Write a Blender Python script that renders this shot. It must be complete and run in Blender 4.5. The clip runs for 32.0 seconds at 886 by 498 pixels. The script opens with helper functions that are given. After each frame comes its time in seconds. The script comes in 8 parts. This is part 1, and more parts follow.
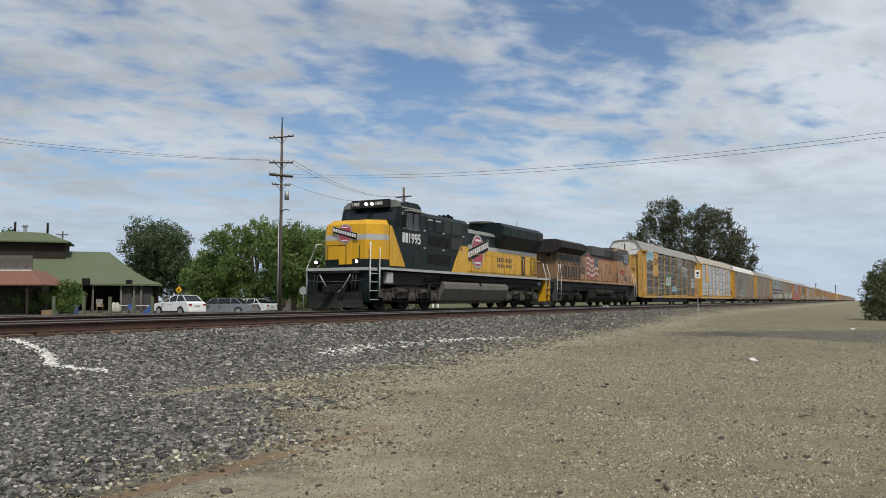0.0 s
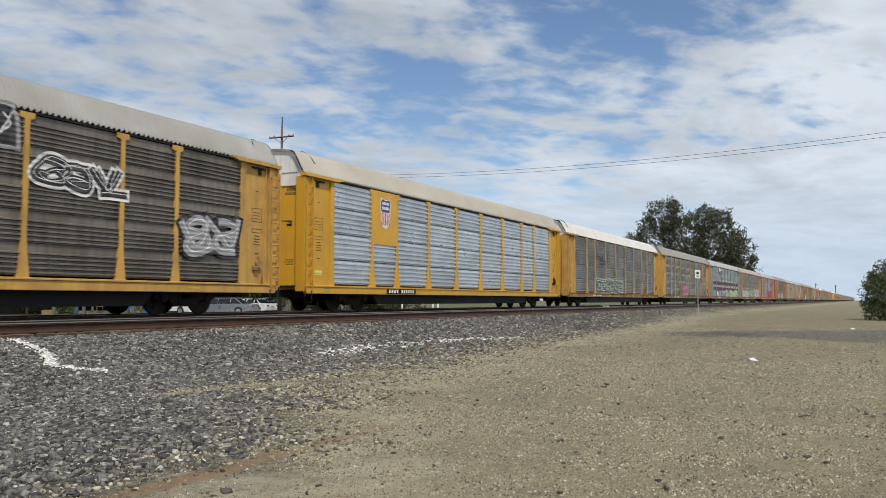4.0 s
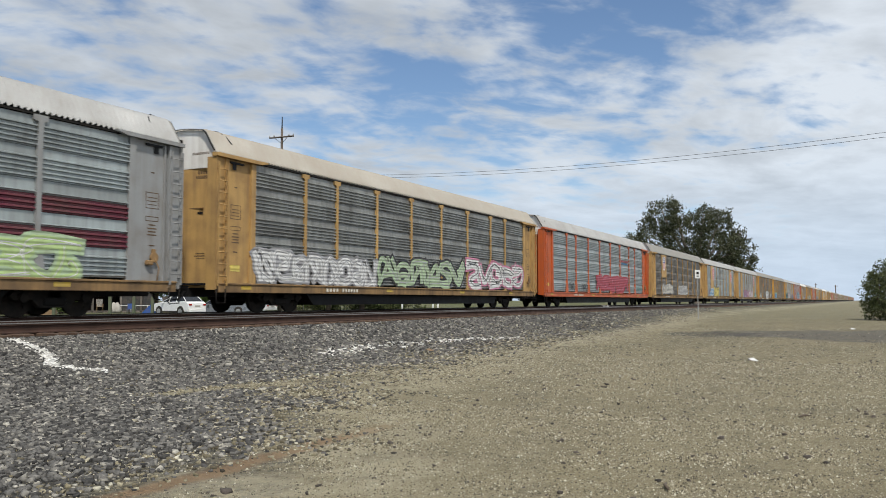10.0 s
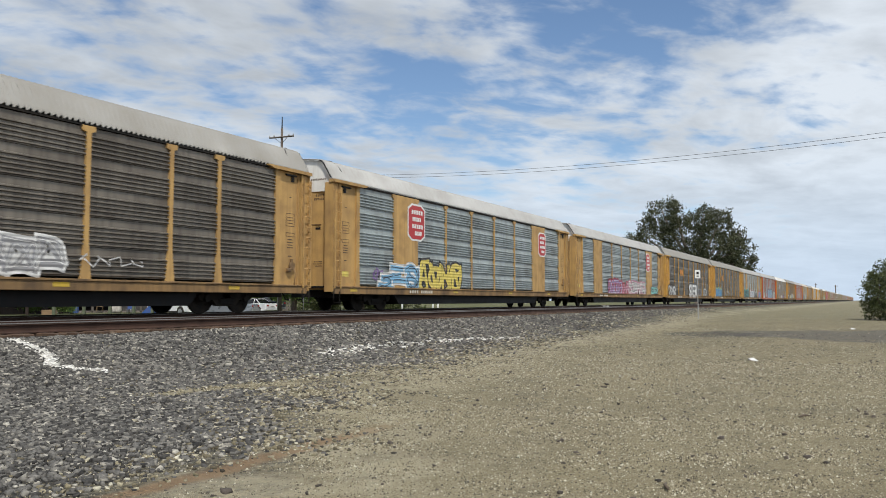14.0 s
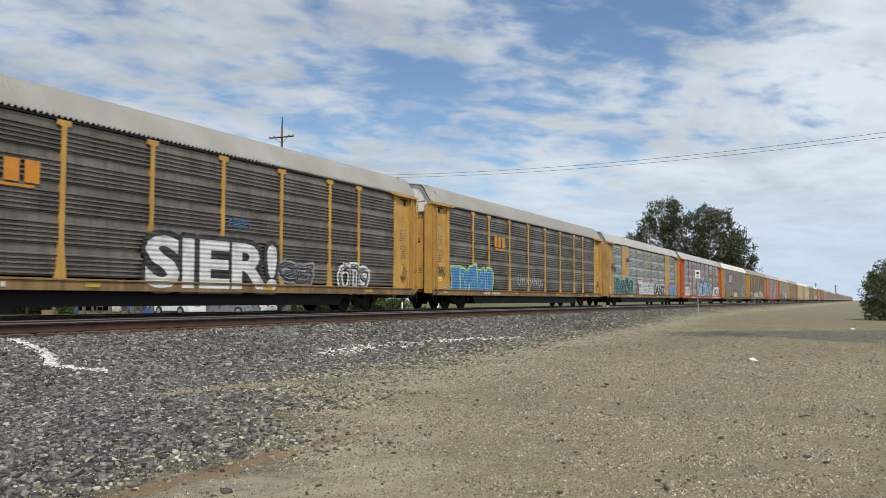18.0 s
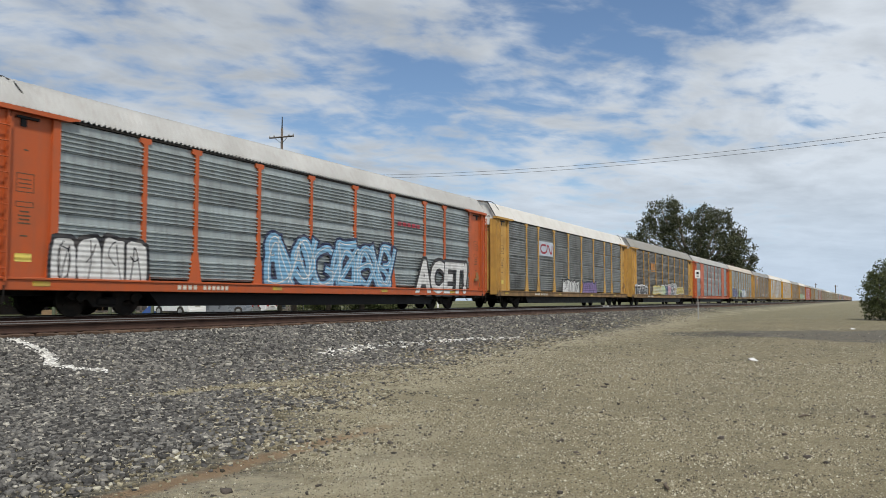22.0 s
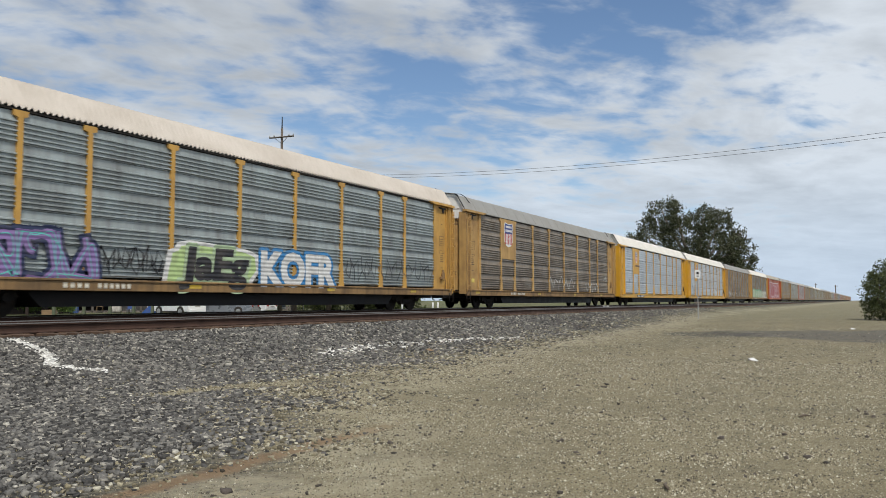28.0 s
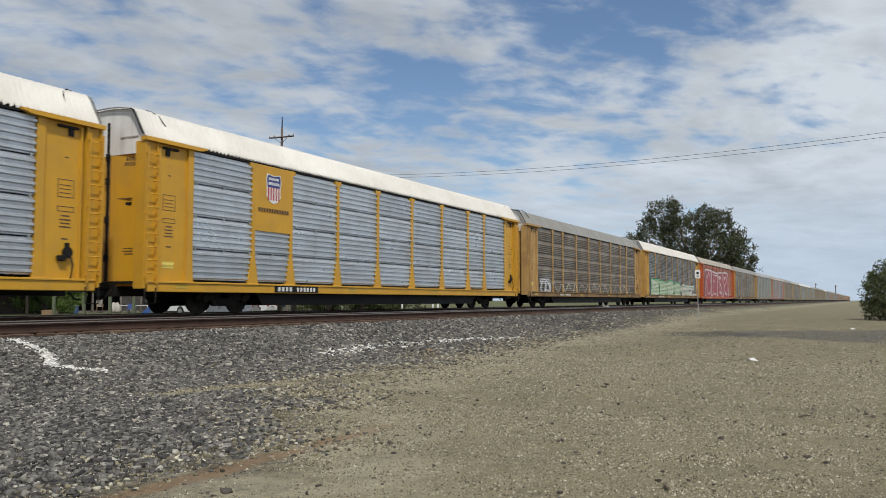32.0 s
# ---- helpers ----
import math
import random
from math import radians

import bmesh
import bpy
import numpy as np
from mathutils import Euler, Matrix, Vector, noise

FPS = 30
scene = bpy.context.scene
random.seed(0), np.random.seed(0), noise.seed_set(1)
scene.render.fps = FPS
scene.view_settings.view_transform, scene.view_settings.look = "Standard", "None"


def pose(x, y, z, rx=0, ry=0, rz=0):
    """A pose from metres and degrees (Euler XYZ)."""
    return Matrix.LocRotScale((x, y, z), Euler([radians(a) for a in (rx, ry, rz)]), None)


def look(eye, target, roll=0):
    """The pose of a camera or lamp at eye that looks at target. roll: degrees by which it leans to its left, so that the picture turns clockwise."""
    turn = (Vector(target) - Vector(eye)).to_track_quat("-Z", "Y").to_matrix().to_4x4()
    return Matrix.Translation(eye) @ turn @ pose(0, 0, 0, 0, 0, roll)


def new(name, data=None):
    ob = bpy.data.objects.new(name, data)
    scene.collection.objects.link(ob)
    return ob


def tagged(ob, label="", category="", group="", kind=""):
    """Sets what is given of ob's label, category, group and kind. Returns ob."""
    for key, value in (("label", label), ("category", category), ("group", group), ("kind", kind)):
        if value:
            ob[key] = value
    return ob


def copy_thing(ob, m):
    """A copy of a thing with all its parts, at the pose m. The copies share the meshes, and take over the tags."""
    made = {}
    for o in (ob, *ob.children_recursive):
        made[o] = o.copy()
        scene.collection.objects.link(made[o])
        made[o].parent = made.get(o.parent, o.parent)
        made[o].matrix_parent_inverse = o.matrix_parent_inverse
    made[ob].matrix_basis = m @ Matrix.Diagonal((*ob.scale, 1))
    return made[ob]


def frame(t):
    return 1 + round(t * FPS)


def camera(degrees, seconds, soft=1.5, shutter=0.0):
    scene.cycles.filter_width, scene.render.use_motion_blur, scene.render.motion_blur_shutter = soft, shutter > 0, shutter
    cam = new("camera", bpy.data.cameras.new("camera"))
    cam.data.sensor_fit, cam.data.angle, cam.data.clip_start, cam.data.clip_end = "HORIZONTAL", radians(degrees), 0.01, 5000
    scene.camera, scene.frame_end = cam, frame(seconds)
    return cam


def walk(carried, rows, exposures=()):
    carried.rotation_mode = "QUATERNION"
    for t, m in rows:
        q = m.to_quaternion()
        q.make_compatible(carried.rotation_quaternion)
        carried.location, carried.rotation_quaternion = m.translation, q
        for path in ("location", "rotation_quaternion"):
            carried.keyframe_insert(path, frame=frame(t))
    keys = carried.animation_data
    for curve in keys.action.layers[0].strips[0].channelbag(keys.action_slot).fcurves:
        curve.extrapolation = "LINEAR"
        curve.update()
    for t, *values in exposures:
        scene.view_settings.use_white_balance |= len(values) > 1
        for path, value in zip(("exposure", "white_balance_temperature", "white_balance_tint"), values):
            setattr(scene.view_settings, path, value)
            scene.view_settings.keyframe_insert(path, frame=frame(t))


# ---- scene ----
# The camera stands still beside the line: x runs along the rails, y across them, z up.
cam = camera(56.5, 32.0, soft=0.65, shutter=0.1)
EYE = Vector((0.0, 0.0, 1.25))
TURN, TILT = 27.05, 3.57
STAND = pose(EYE.x, EYE.y, EYE.z, 90 + TILT, 0, TURN - 90)
walk(cam, [(0.0, STAND), (32.0, STAND)], [(0.0, -0.10), (1.0, 0.0), (3.0, 0.06), (6.0, 0.0), (7.0, 0.0), (8.0, 0.10), (10.0, 0.08), (13.0, 0.06), (14.0, 0.12), (17.0, 0.08), (20.0, 0.11), (21.0, 0.03), (23.0, -0.02), (25.0, 0.03), (28.0, 0.0), (30.0, 0.01), (31.0, -0.09), (32.0, -0.13)])

AHEAD = Vector((math.cos(radians(TURN)), math.sin(radians(TURN)), 0))
ASIDE = Vector((math.sin(radians(TURN)), -math.cos(radians(TURN)), 0))


def spot(depth, side, z=0.0):
    """A place on the ground, so far along the line of sight and so far to its right."""
    p = AHEAD * depth + ASIDE * side
    return Vector((p.x, p.y, z))


RAIL = 0.85          # height of the rail heads over the ground
TRAIN_Y, NEAR_Y = 19.27, 14.08   # centre lines of the two tracks
PITCH = 29.14        # one rack car from coupler to coupler
CAR_HALF = 13.86

# ---- world, sun ----
world = bpy.data.worlds.new("sky")
scene.world = world
world.use_nodes = True
SUN_UP, SUN_TURN = 55.0, 227.0   # degrees over the horizon; bearing clockwise from +y


def build_sky():
    nt = world.node_tree
    nt.nodes.clear()
    N, L = nt.nodes.new, nt.links.new
    out = N("ShaderNodeOutputWorld")
    sky = N("ShaderNodeTexSky")
    sky.sky_type, sky.sun_disc = "NISHITA", False
    sky.sun_elevation, sky.sun_rotation = radians(SUN_UP), radians(SUN_TURN)
    sky.air_density, sky.dust_density, sky.ozone_density = 1.0, 0.15, 4.0
    blue = N("ShaderNodeBackground")
    blue.inputs["Strength"].default_value = 0.105
    L(sky.outputs[0], blue.inputs["Color"])
    geo = N("ShaderNodeTexCoord")
    sep = N("ShaderNodeSeparateXYZ")
    L(geo.outputs["Generated"], sep.inputs[0])

    def m(op, a, b=None, clamp=False):
        n = N("ShaderNodeMath")
        n.operation, n.use_clamp = op, clamp
        for i, v in enumerate((a, b)):
            if v is None:
                continue
            if isinstance(v, (int, float)):
                n.inputs[i].default_value = v
            else:
                L(v, n.inputs[i])
        return n.outputs[0]

    up = m("MAXIMUM", sep.outputs["Z"], 0.0)
    flat = m("ADD", up, 0.16)
    cx, cy = m("DIVIDE", sep.outputs["X"], flat), m("DIVIDE", sep.outputs["Y"], flat)
    # cloud sheet seen flat from below: bands that run across the line of sight
    c, s = math.cos(radians(TURN)), math.sin(radians(TURN))
    fwd = m("ADD", m("MULTIPLY", cx, c), m("MULTIPLY", cy, s))
    side = m("SUBTRACT", m("MULTIPLY", cx, s), m("MULTIPLY", cy, c))
    comb = N("ShaderNodeCombineXYZ")
    L(m("ADD", m("MULTIPLY", side, 1.0), m("MULTIPLY", fwd, -0.25)), comb.inputs[0])
    L(m("MULTIPLY", fwd, 1.10), comb.inputs[1])

    def noise_tex(scale, detail, rough, dist, off):
        mp = N("ShaderNodeMapping")
        mp.inputs["Location"].default_value = off
        L(comb.outputs[0], mp.inputs[0])
        n = N("ShaderNodeTexNoise")
        n.inputs["Scale"].default_value, n.inputs["Detail"].default_value = scale, detail
        n.inputs["Roughness"].default_value, n.inputs["Distortion"].default_value = rough, dist
        L(mp.outputs[0], n.inputs["Vector"])
        return n.outputs["Fac"]

    aside = m("SUBTRACT", m("MULTIPLY", sep.outputs["X"], s), m("MULTIPLY", sep.outputs["Y"], c))
    big = noise_tex(0.9, 3, 0.5, 0.4, (3.1, 1.7, 0))
    mid = noise_tex(2.5, 6, 0.56, 0.45, (7.3, 2.2, 0))
    small = noise_tex(7.0, 4, 0.52, 0.25, (2.3, 5.2, 0))
    mix = m("ADD", m("MULTIPLY", big, 0.16), m("ADD", m("MULTIPLY", mid, 0.46), m("MULTIPLY", small, 0.38)))

    def hill(v, centre, width):
        """1 at the centre, falling softly to 0."""
        q = m("DIVIDE", m("SUBTRACT", v, centre), width)
        return m("POWER", 2.718, m("MULTIPLY", m("MULTIPLY", q, q), -1.0))

    # a thinner lane between two cloud banks rises to the side of the line's far end, where the thick bank lies
    lane = m("MULTIPLY", hill(up, m("ADD", 0.245, m("MULTIPLY", aside, 0.22)), 0.062), hill(aside, 0.06, 0.30))
    gap = m("MULTIPLY", hill(up, 0.33, 0.06), hill(aside, 0.25, 0.10))
    bank = N("ShaderNodeMapRange")
    bank.interpolation_type = "SMOOTHSTEP"
    for k, v in (("From Min", 0.16), ("From Max", 0.46), ("To Min", 0.0), ("To Max", 0.075)):
        bank.inputs[k].default_value = v
    L(aside, bank.inputs["Value"])
    pile = m("MULTIPLY", hill(up, 0.33, 0.08), hill(aside, -0.10, 0.22))
    mix = m("ADD", mix, m("SUBTRACT", m("ADD", bank.outputs[0], m("MULTIPLY", pile, 0.05)), m("ADD", m("MULTIPLY", lane, 0.075), m("MULTIPLY", gap, 0.07))))
    low = m("MULTIPLY", m("SUBTRACT", 0.20, up, True), 0.45)
    dense = N("ShaderNodeMapRange")
    dense.interpolation_type = "SMOOTHSTEP"
    dense.inputs["From Min"].default_value, dense.inputs["From Max"].default_value = 0.385, 0.565
    L(m("ADD", mix, low), dense.inputs["Value"])
    shade = N("ShaderNodeMapRange")
    shade.inputs["From Min"].default_value, shade.inputs["From Max"].default_value = 0.36, 0.66
    shade.inputs["To Min"].default_value, shade.inputs["To Max"].default_value = 0.84, 0.52
    L(m("SUBTRACT", m("ADD", m("MULTIPLY", noise_tex(1.6, 6, 0.6, 0.4, (1.3, 9.2, 0)), 0.7), m("MULTIPLY", small, 0.3)), m("SUBTRACT", m("MULTIPLY", aside, 0.16), m("MULTIPLY", pile, 0.06))), shade.inputs["Value"])
    white = N("ShaderNodeBackground")
    white.inputs["Color"].default_value = (0.865, 0.93, 1.0, 1)
    L(shade.outputs[0], white.inputs["Strength"])
    both = N("ShaderNodeMixShader")
    L(m("MULTIPLY", dense.outputs[0], 0.93), both.inputs[0])
    L(blue.outputs[0], both.inputs[1])
    L(white.outputs[0], both.inputs[2])
    # pale haze towards the horizon
    haze, veil = N("ShaderNodeBackground"), N("ShaderNodeMixShader")
    haze.inputs["Color"].default_value = (0.50, 0.63, 0.80, 1)
    thick = N("ShaderNodeMapRange")
    thick.interpolation_type = "SMOOTHSTEP"
    for k, v in (("From Min", 0.20), ("From Max", 0.0), ("To Min", 0.0), ("To Max", 0.72)):
        thick.inputs[k].default_value = v
    L(up, thick.inputs["Value"])
    L(thick.outputs[0], veil.inputs[0])
    L(both.outputs[0], veil.inputs[1])
    L(haze.outputs[0], veil.inputs[2])
    L(veil.outputs[0], out.inputs["Surface"])


build_sky()
sun_data = bpy.data.lights.new("sun", "SUN")
sun_data.energy, sun_data.angle, sun_data.color = 3.45, radians(5), (1.0, 0.95, 0.87)
sun = new("sun", sun_data)
sun_dir = Vector((math.sin(radians(SUN_TURN)) * math.cos(radians(SUN_UP)),
                  math.cos(radians(SUN_TURN)) * math.cos(radians(SUN_UP)), math.sin(radians(SUN_UP))))
sun.matrix_world = look(sun_dir * 100, (0, 0, 0))

# ---- materials ----


def surface(name, color, rough=0.6, metal=0.0, grain=(40.0, 0.12), stain=(2.5, 0.25), dirt=(0.16, 0.13, 0.10), streak=0.0,
            bump=0.15, bump_scale=60.0, vary=0.0, spec=0.4):
    """A painted or raw surface: base colour, fine grain, larger stains of a dirt colour, upright streaks and a fine relief."""
    mat = bpy.data.materials.new(name)
    mat.use_nodes = True
    nt = mat.node_tree
    N, L = nt.nodes.new, nt.links.new
    b = nt.nodes["Principled BSDF"]
    b.inputs["Metallic"].default_value = metal
    b.inputs["Specular IOR Level"].default_value = spec
    tc, info = N("ShaderNodeTexCoord"), N("ShaderNodeObjectInfo")
    off = N("ShaderNodeVectorMath")
    off.operation = "ADD"
    sc = N("ShaderNodeVectorMath")
    sc.operation = "SCALE"
    cmb = N("ShaderNodeCombineXYZ")
    for i in range(3):
        L(info.outputs["Random"], cmb.inputs[i])
    L(cmb.outputs[0], sc.inputs[0])
    sc.inputs["Scale"].default_value = 37.0
    L(tc.outputs["Object"], off.inputs[0])
    L(sc.outputs[0], off.inputs[1])

    def tex(scale, detail, stretch=(1, 1, 1)):
        mp = N("ShaderNodeMapping")
        mp.inputs["Scale"].default_value = stretch
        L(off.outputs[0], mp.inputs[0])
        n = N("ShaderNodeTexNoise")
        n.inputs["Scale"].default_value, n.inputs["Detail"].default_value = scale, detail
        L(mp.outputs[0], n.inputs["Vector"])
        return n.outputs["Fac"]

    def ramp(v, a, z, lo, hi):
        r = N("ShaderNodeMapRange")
        for k, x in (("From Min", a), ("From Max", z), ("To Min", lo), ("To Max", hi)):
            r.inputs[k].default_value = x
        L(v, r.inputs["Value"])
        return r.outputs[0]

    def mixcol(fac, c1, c2, kind="MIX"):
        n = N("ShaderNodeMix")
        n.data_type, n.blend_type = "RGBA", kind
        if isinstance(fac, float):
            n.inputs[0].default_value = fac
        else:
            L(fac, n.inputs[0])
        for i, c in ((6, c1), (7, c2)):
            if isinstance(c, tuple):
                n.inputs[i].default_value = (*c, 1)
            else:
                L(c, n.inputs[i])
        return n.outputs[2]

    g = tex(grain[0], 4)
    col = mixcol(ramp(g, 0.3, 0.7, 0.0, grain[1] * 2), color, tuple(v * 0.62 for v in color))
    st = tex(stain[0], 6)
    col = mixcol(ramp(st, 0.42, 0.75, 0.0, stain[1] * 2), col, dirt)
    if streak:
        sk = tex(6.0, 4, (1.0, 1.0, 0.06))
        col = mixcol(ramp(sk, 0.45, 0.75, 0.0, streak * 2), col, dirt)
    if vary:
        hs = N("ShaderNodeHueSaturation")
        L(ramp(info.outputs["Random"], 0, 1, 1 - vary, 1 + vary), hs.inputs["Value"])
        L(col, hs.inputs["Color"])
        col = hs.outputs[0]
    L(col, b.inputs["Base Color"])
    L(ramp(st, 0.3, 0.7, max(0.02, rough - 0.1), min(1, rough + 0.12)), b.inputs["Roughness"])
    if bump:
        bp = N("ShaderNodeBump")
        bp.inputs["Strength"].default_value, bp.inputs["Distance"].default_value = bump, 0.01
        L(tex(bump_scale, 5), bp.inputs["Height"])
        L(bp.outputs[0], b.inputs["Normal"])
    return mat


def glow(name, color, power):
    mat = bpy.data.materials.new(name)
    mat.use_nodes = True
    b = mat.node_tree.nodes["Principled BSDF"]
    b.inputs["Base Color"].default_value = (*color, 1)
    b.inputs["Emission Color"].default_value = (*color, 1)
    b.inputs["Emission Strength"].default_value = power
    return mat


M = {}
M["yellow_new"] = surface("yellow paint", (0.62, 0.33, 0.022), 0.42, stain=(1.2, 0.10), streak=0.06, vary=0.04)
M["yellow_worn"] = surface("weathered yellow paint", (0.56, 0.32, 0.075), 0.6, stain=(1.5, 0.22), streak=0.18, dirt=(0.20, 0.11, 0.05), vary=0.06)
M["yellow_tan"] = surface("faded tan yellow paint", (0.50, 0.31, 0.11), 0.65, stain=(1.5, 0.28), streak=0.22, dirt=(0.17, 0.10, 0.055), vary=0.08)
# yellow of the far cars, with the haze of distance mixed into the colour
M["yellow_hazed"] = surface("yellow paint paled for distance haze", (0.40, 0.32, 0.20), 0.7, stain=(1.5, 0.3), streak=0.2, dirt=(0.16, 0.12, 0.08), vary=0.1)
M["orange"] = surface("orange red paint", (0.50, 0.098, 0.022), 0.5, stain=(1.5, 0.16), streak=0.14, dirt=(0.22, 0.10, 0.06), vary=0.05)
M["grey_paint"] = surface("grey paint", (0.30, 0.31, 0.31), 0.6, stain=(1.5, 0.2), streak=0.15)
M["panel_new"] = surface("bright galvanized sheet", (0.60, 0.64, 0.68), 0.36, metal=0.55, stain=(1.1, 0.10), streak=0.06, vary=0.10)
M["panel_light"] = surface("light grey galvanized sheet", (0.36, 0.405, 0.405), 0.42, metal=0.1, spec=0.6, stain=(0.9, 0.25), streak=0.25, dirt=(0.13, 0.125, 0.115), vary=0.08)
M["panel_grey"] = surface("grey galvanized sheet", (0.268, 0.274, 0.258), 0.45, metal=0.1, spec=0.6, stain=(0.9, 0.35), streak=0.35, dirt=(0.085, 0.08, 0.072), vary=0.08)
M["panel_brown"] = surface("grimy brown grey sheet", (0.190, 0.167, 0.135), 0.48, metal=0.1, spec=0.6, stain=(0.8, 0.35), streak=0.35, dirt=(0.06, 0.048, 0.038), vary=0.08)
M["panel_rust"] = surface("rusty brown grey sheet", (0.27, 0.225, 0.175), 0.48, metal=0.1, spec=0.6, stain=(0.8, 0.3), streak=0.3, dirt=(0.11, 0.085, 0.065), vary=0.08)
M["panel_salmon"] = surface("salmon painted sheet", (0.50, 0.22, 0.17), 0.6, stain=(1.2, 0.2), streak=0.15, vary=0.06)
M["maroon"] = surface("maroon painted sheet", (0.16, 0.03, 0.05), 0.55, stain=(1.2, 0.2), streak=0.12, vary=0.06)
M["roof_white"] = surface("white roof paint", (0.64, 0.625, 0.58), 0.5, stain=(0.8, 0.10), streak=0.08, dirt=(0.35, 0.3, 0.24))
M["gable_white"] = surface("weathered white gable paint", (0.80, 0.79, 0.75), 0.5, stain=(1.4, 0.14), streak=0.16, dirt=(0.30, 0.25, 0.19))
M["stencil_ink"] = surface("dark stencil ink", (0.095, 0.060, 0.034), 0.7, stain=(6, 0.3), dirt=(0.2, 0.13, 0.07))
M["roof_tan"] = surface("pale tan roof paint", (0.50, 0.455, 0.40), 0.6, stain=(0.8, 0.15), streak=0.12, dirt=(0.3, 0.25, 0.2))
M["roof_cream"] = surface("cream weathered roof", (0.37, 0.345, 0.295), 0.6, stain=(0.8, 0.2), streak=0.15, dirt=(0.3, 0.25, 0.2))
M["roof_grey"] = surface("grey weathered roof", (0.265, 0.262, 0.245), 0.6, stain=(0.8, 0.2), streak=0.15, dirt=(0.22, 0.2, 0.17))
M["sill_brown"] = surface("grimy brown sill", (0.29, 0.175, 0.072), 0.75, stain=(1.2, 0.42), streak=0.3, dirt=(0.075, 0.052, 0.036))
M["dark_steel"] = surface("grimy dark steel", (0.014, 0.013, 0.012), 0.8, stain=(3, 0.3), dirt=(0.035, 0.028, 0.022), spec=0.15)
M["black"] = surface("black paint", (0.010, 0.010, 0.011), 0.6, stain=(3, 0.2), dirt=(0.035, 0.03, 0.025), spec=0.2)
M["truck_steel"] = surface("dusty truck casting", (0.018, 0.016, 0.014), 0.85, stain=(4, 0.3), dirt=(0.055, 0.043, 0.033), spec=0.15)
M["truck_tan"] = surface("dust caked truck casting", (0.085, 0.076, 0.062), 0.85, stain=(4, 0.45), streak=0.3, dirt=(0.028, 0.024, 0.020), spec=0.2)
# darkened for soot and for the shadow of the radiator wings above
M["armour_soot_shade"] = surface("sooty armour yellow paint with wing shade", (0.24, 0.14, 0.070), 0.65, stain=(0.9, 0.5), streak=0.35, dirt=(0.06, 0.045, 0.038))
M["roof_galv"] = surface("galvanized roof sheet", (0.37, 0.375, 0.37), 0.62, metal=0.1, stain=(0.8, 0.15), streak=0.15, dirt=(0.25, 0.23, 0.2))
M["wing_grey"] = surface("sooty dark grey paint", (0.018, 0.017, 0.018), 0.7, stain=(1.2, 0.25), streak=0.15, dirt=(0.075, 0.06, 0.05), spec=0.2)
# hood and cab tops: sunlight on them painted in as a paler grey green
M["crown_sunlit"] = surface("grey green top paled as sunlit", (0.20, 0.215, 0.19), 0.6, stain=(1.5, 0.25), streak=0.2, dirt=(0.10, 0.09, 0.07))
M["plow_black"] = surface("worn black plough", (0.012, 0.012, 0.012), 0.7, stain=(5, 0.25), dirt=(0.05, 0.045, 0.04), spec=0.15)
M["green"] = surface("dark green loco paint", (0.005, 0.013, 0.012), 0.5, stain=(1.5, 0.08), streak=0.06, dirt=(0.04, 0.04, 0.035), bump=0.05, spec=0.22)
M["loco_yellow"] = surface("loco yellow paint", (0.66, 0.36, 0.012), 0.35, stain=(1.5, 0.10), streak=0.12, dirt=(0.20, 0.12, 0.05), bump=0.05)
M["loco_grey"] = surface("silver grey stripe paint", (0.42, 0.42, 0.40), 0.4, stain=(1.5, 0.1), streak=0.08)
M["tank_grey"] = surface("dusty grey tank", (0.135, 0.125, 0.108), 0.6, stain=(1.2, 0.25), streak=0.1, dirt=(0.11, 0.09, 0.075))
M["armour"] = surface("faded armour yellow paint", (0.42, 0.24, 0.115), 0.6, stain=(0.9, 0.45), streak=0.3, dirt=(0.13, 0.085, 0.065))
M["armour_grey"] = surface("faded dark grey paint", (0.050, 0.050, 0.052), 0.65, stain=(1.2, 0.2), streak=0.1, dirt=(0.14, 0.12, 0.10))
M["white"] = surface("white paint", (0.75, 0.75, 0.73), 0.5, stain=(3, 0.1))
M["red"] = surface("red paint", (0.45, 0.03, 0.035), 0.5, stain=(3, 0.1))
M["blue"] = surface("blue paint", (0.03, 0.05, 0.22), 0.5, stain=(3, 0.1))
M["rail_head"] = surface("polished rail head", (0.20, 0.185, 0.17), 0.4, metal=0.8, stain=(3, 0.1), bump=0.0)
M["rail_rust"] = surface("rusty rail web", (0.050, 0.024, 0.015), 0.85, stain=(4, 0.3), dirt=(0.022, 0.014, 0.011))
M["tie"] = surface("creosoted timber", (0.075, 0.046, 0.030), 0.9, stain=(5, 0.4), dirt=(0.16, 0.10, 0.06), vary=0.3)
M["wood_pole"] = surface("weathered pole timber", (0.125, 0.105, 0.088), 0.9, streak=0.3, dirt=(0.07, 0.05, 0.04), stain=(3, 0.2))
M["glass"] = surface("dark window glass", (0.012, 0.015, 0.017), 0.06, stain=(2, 0.02), bump=0.0, spec=0.6)


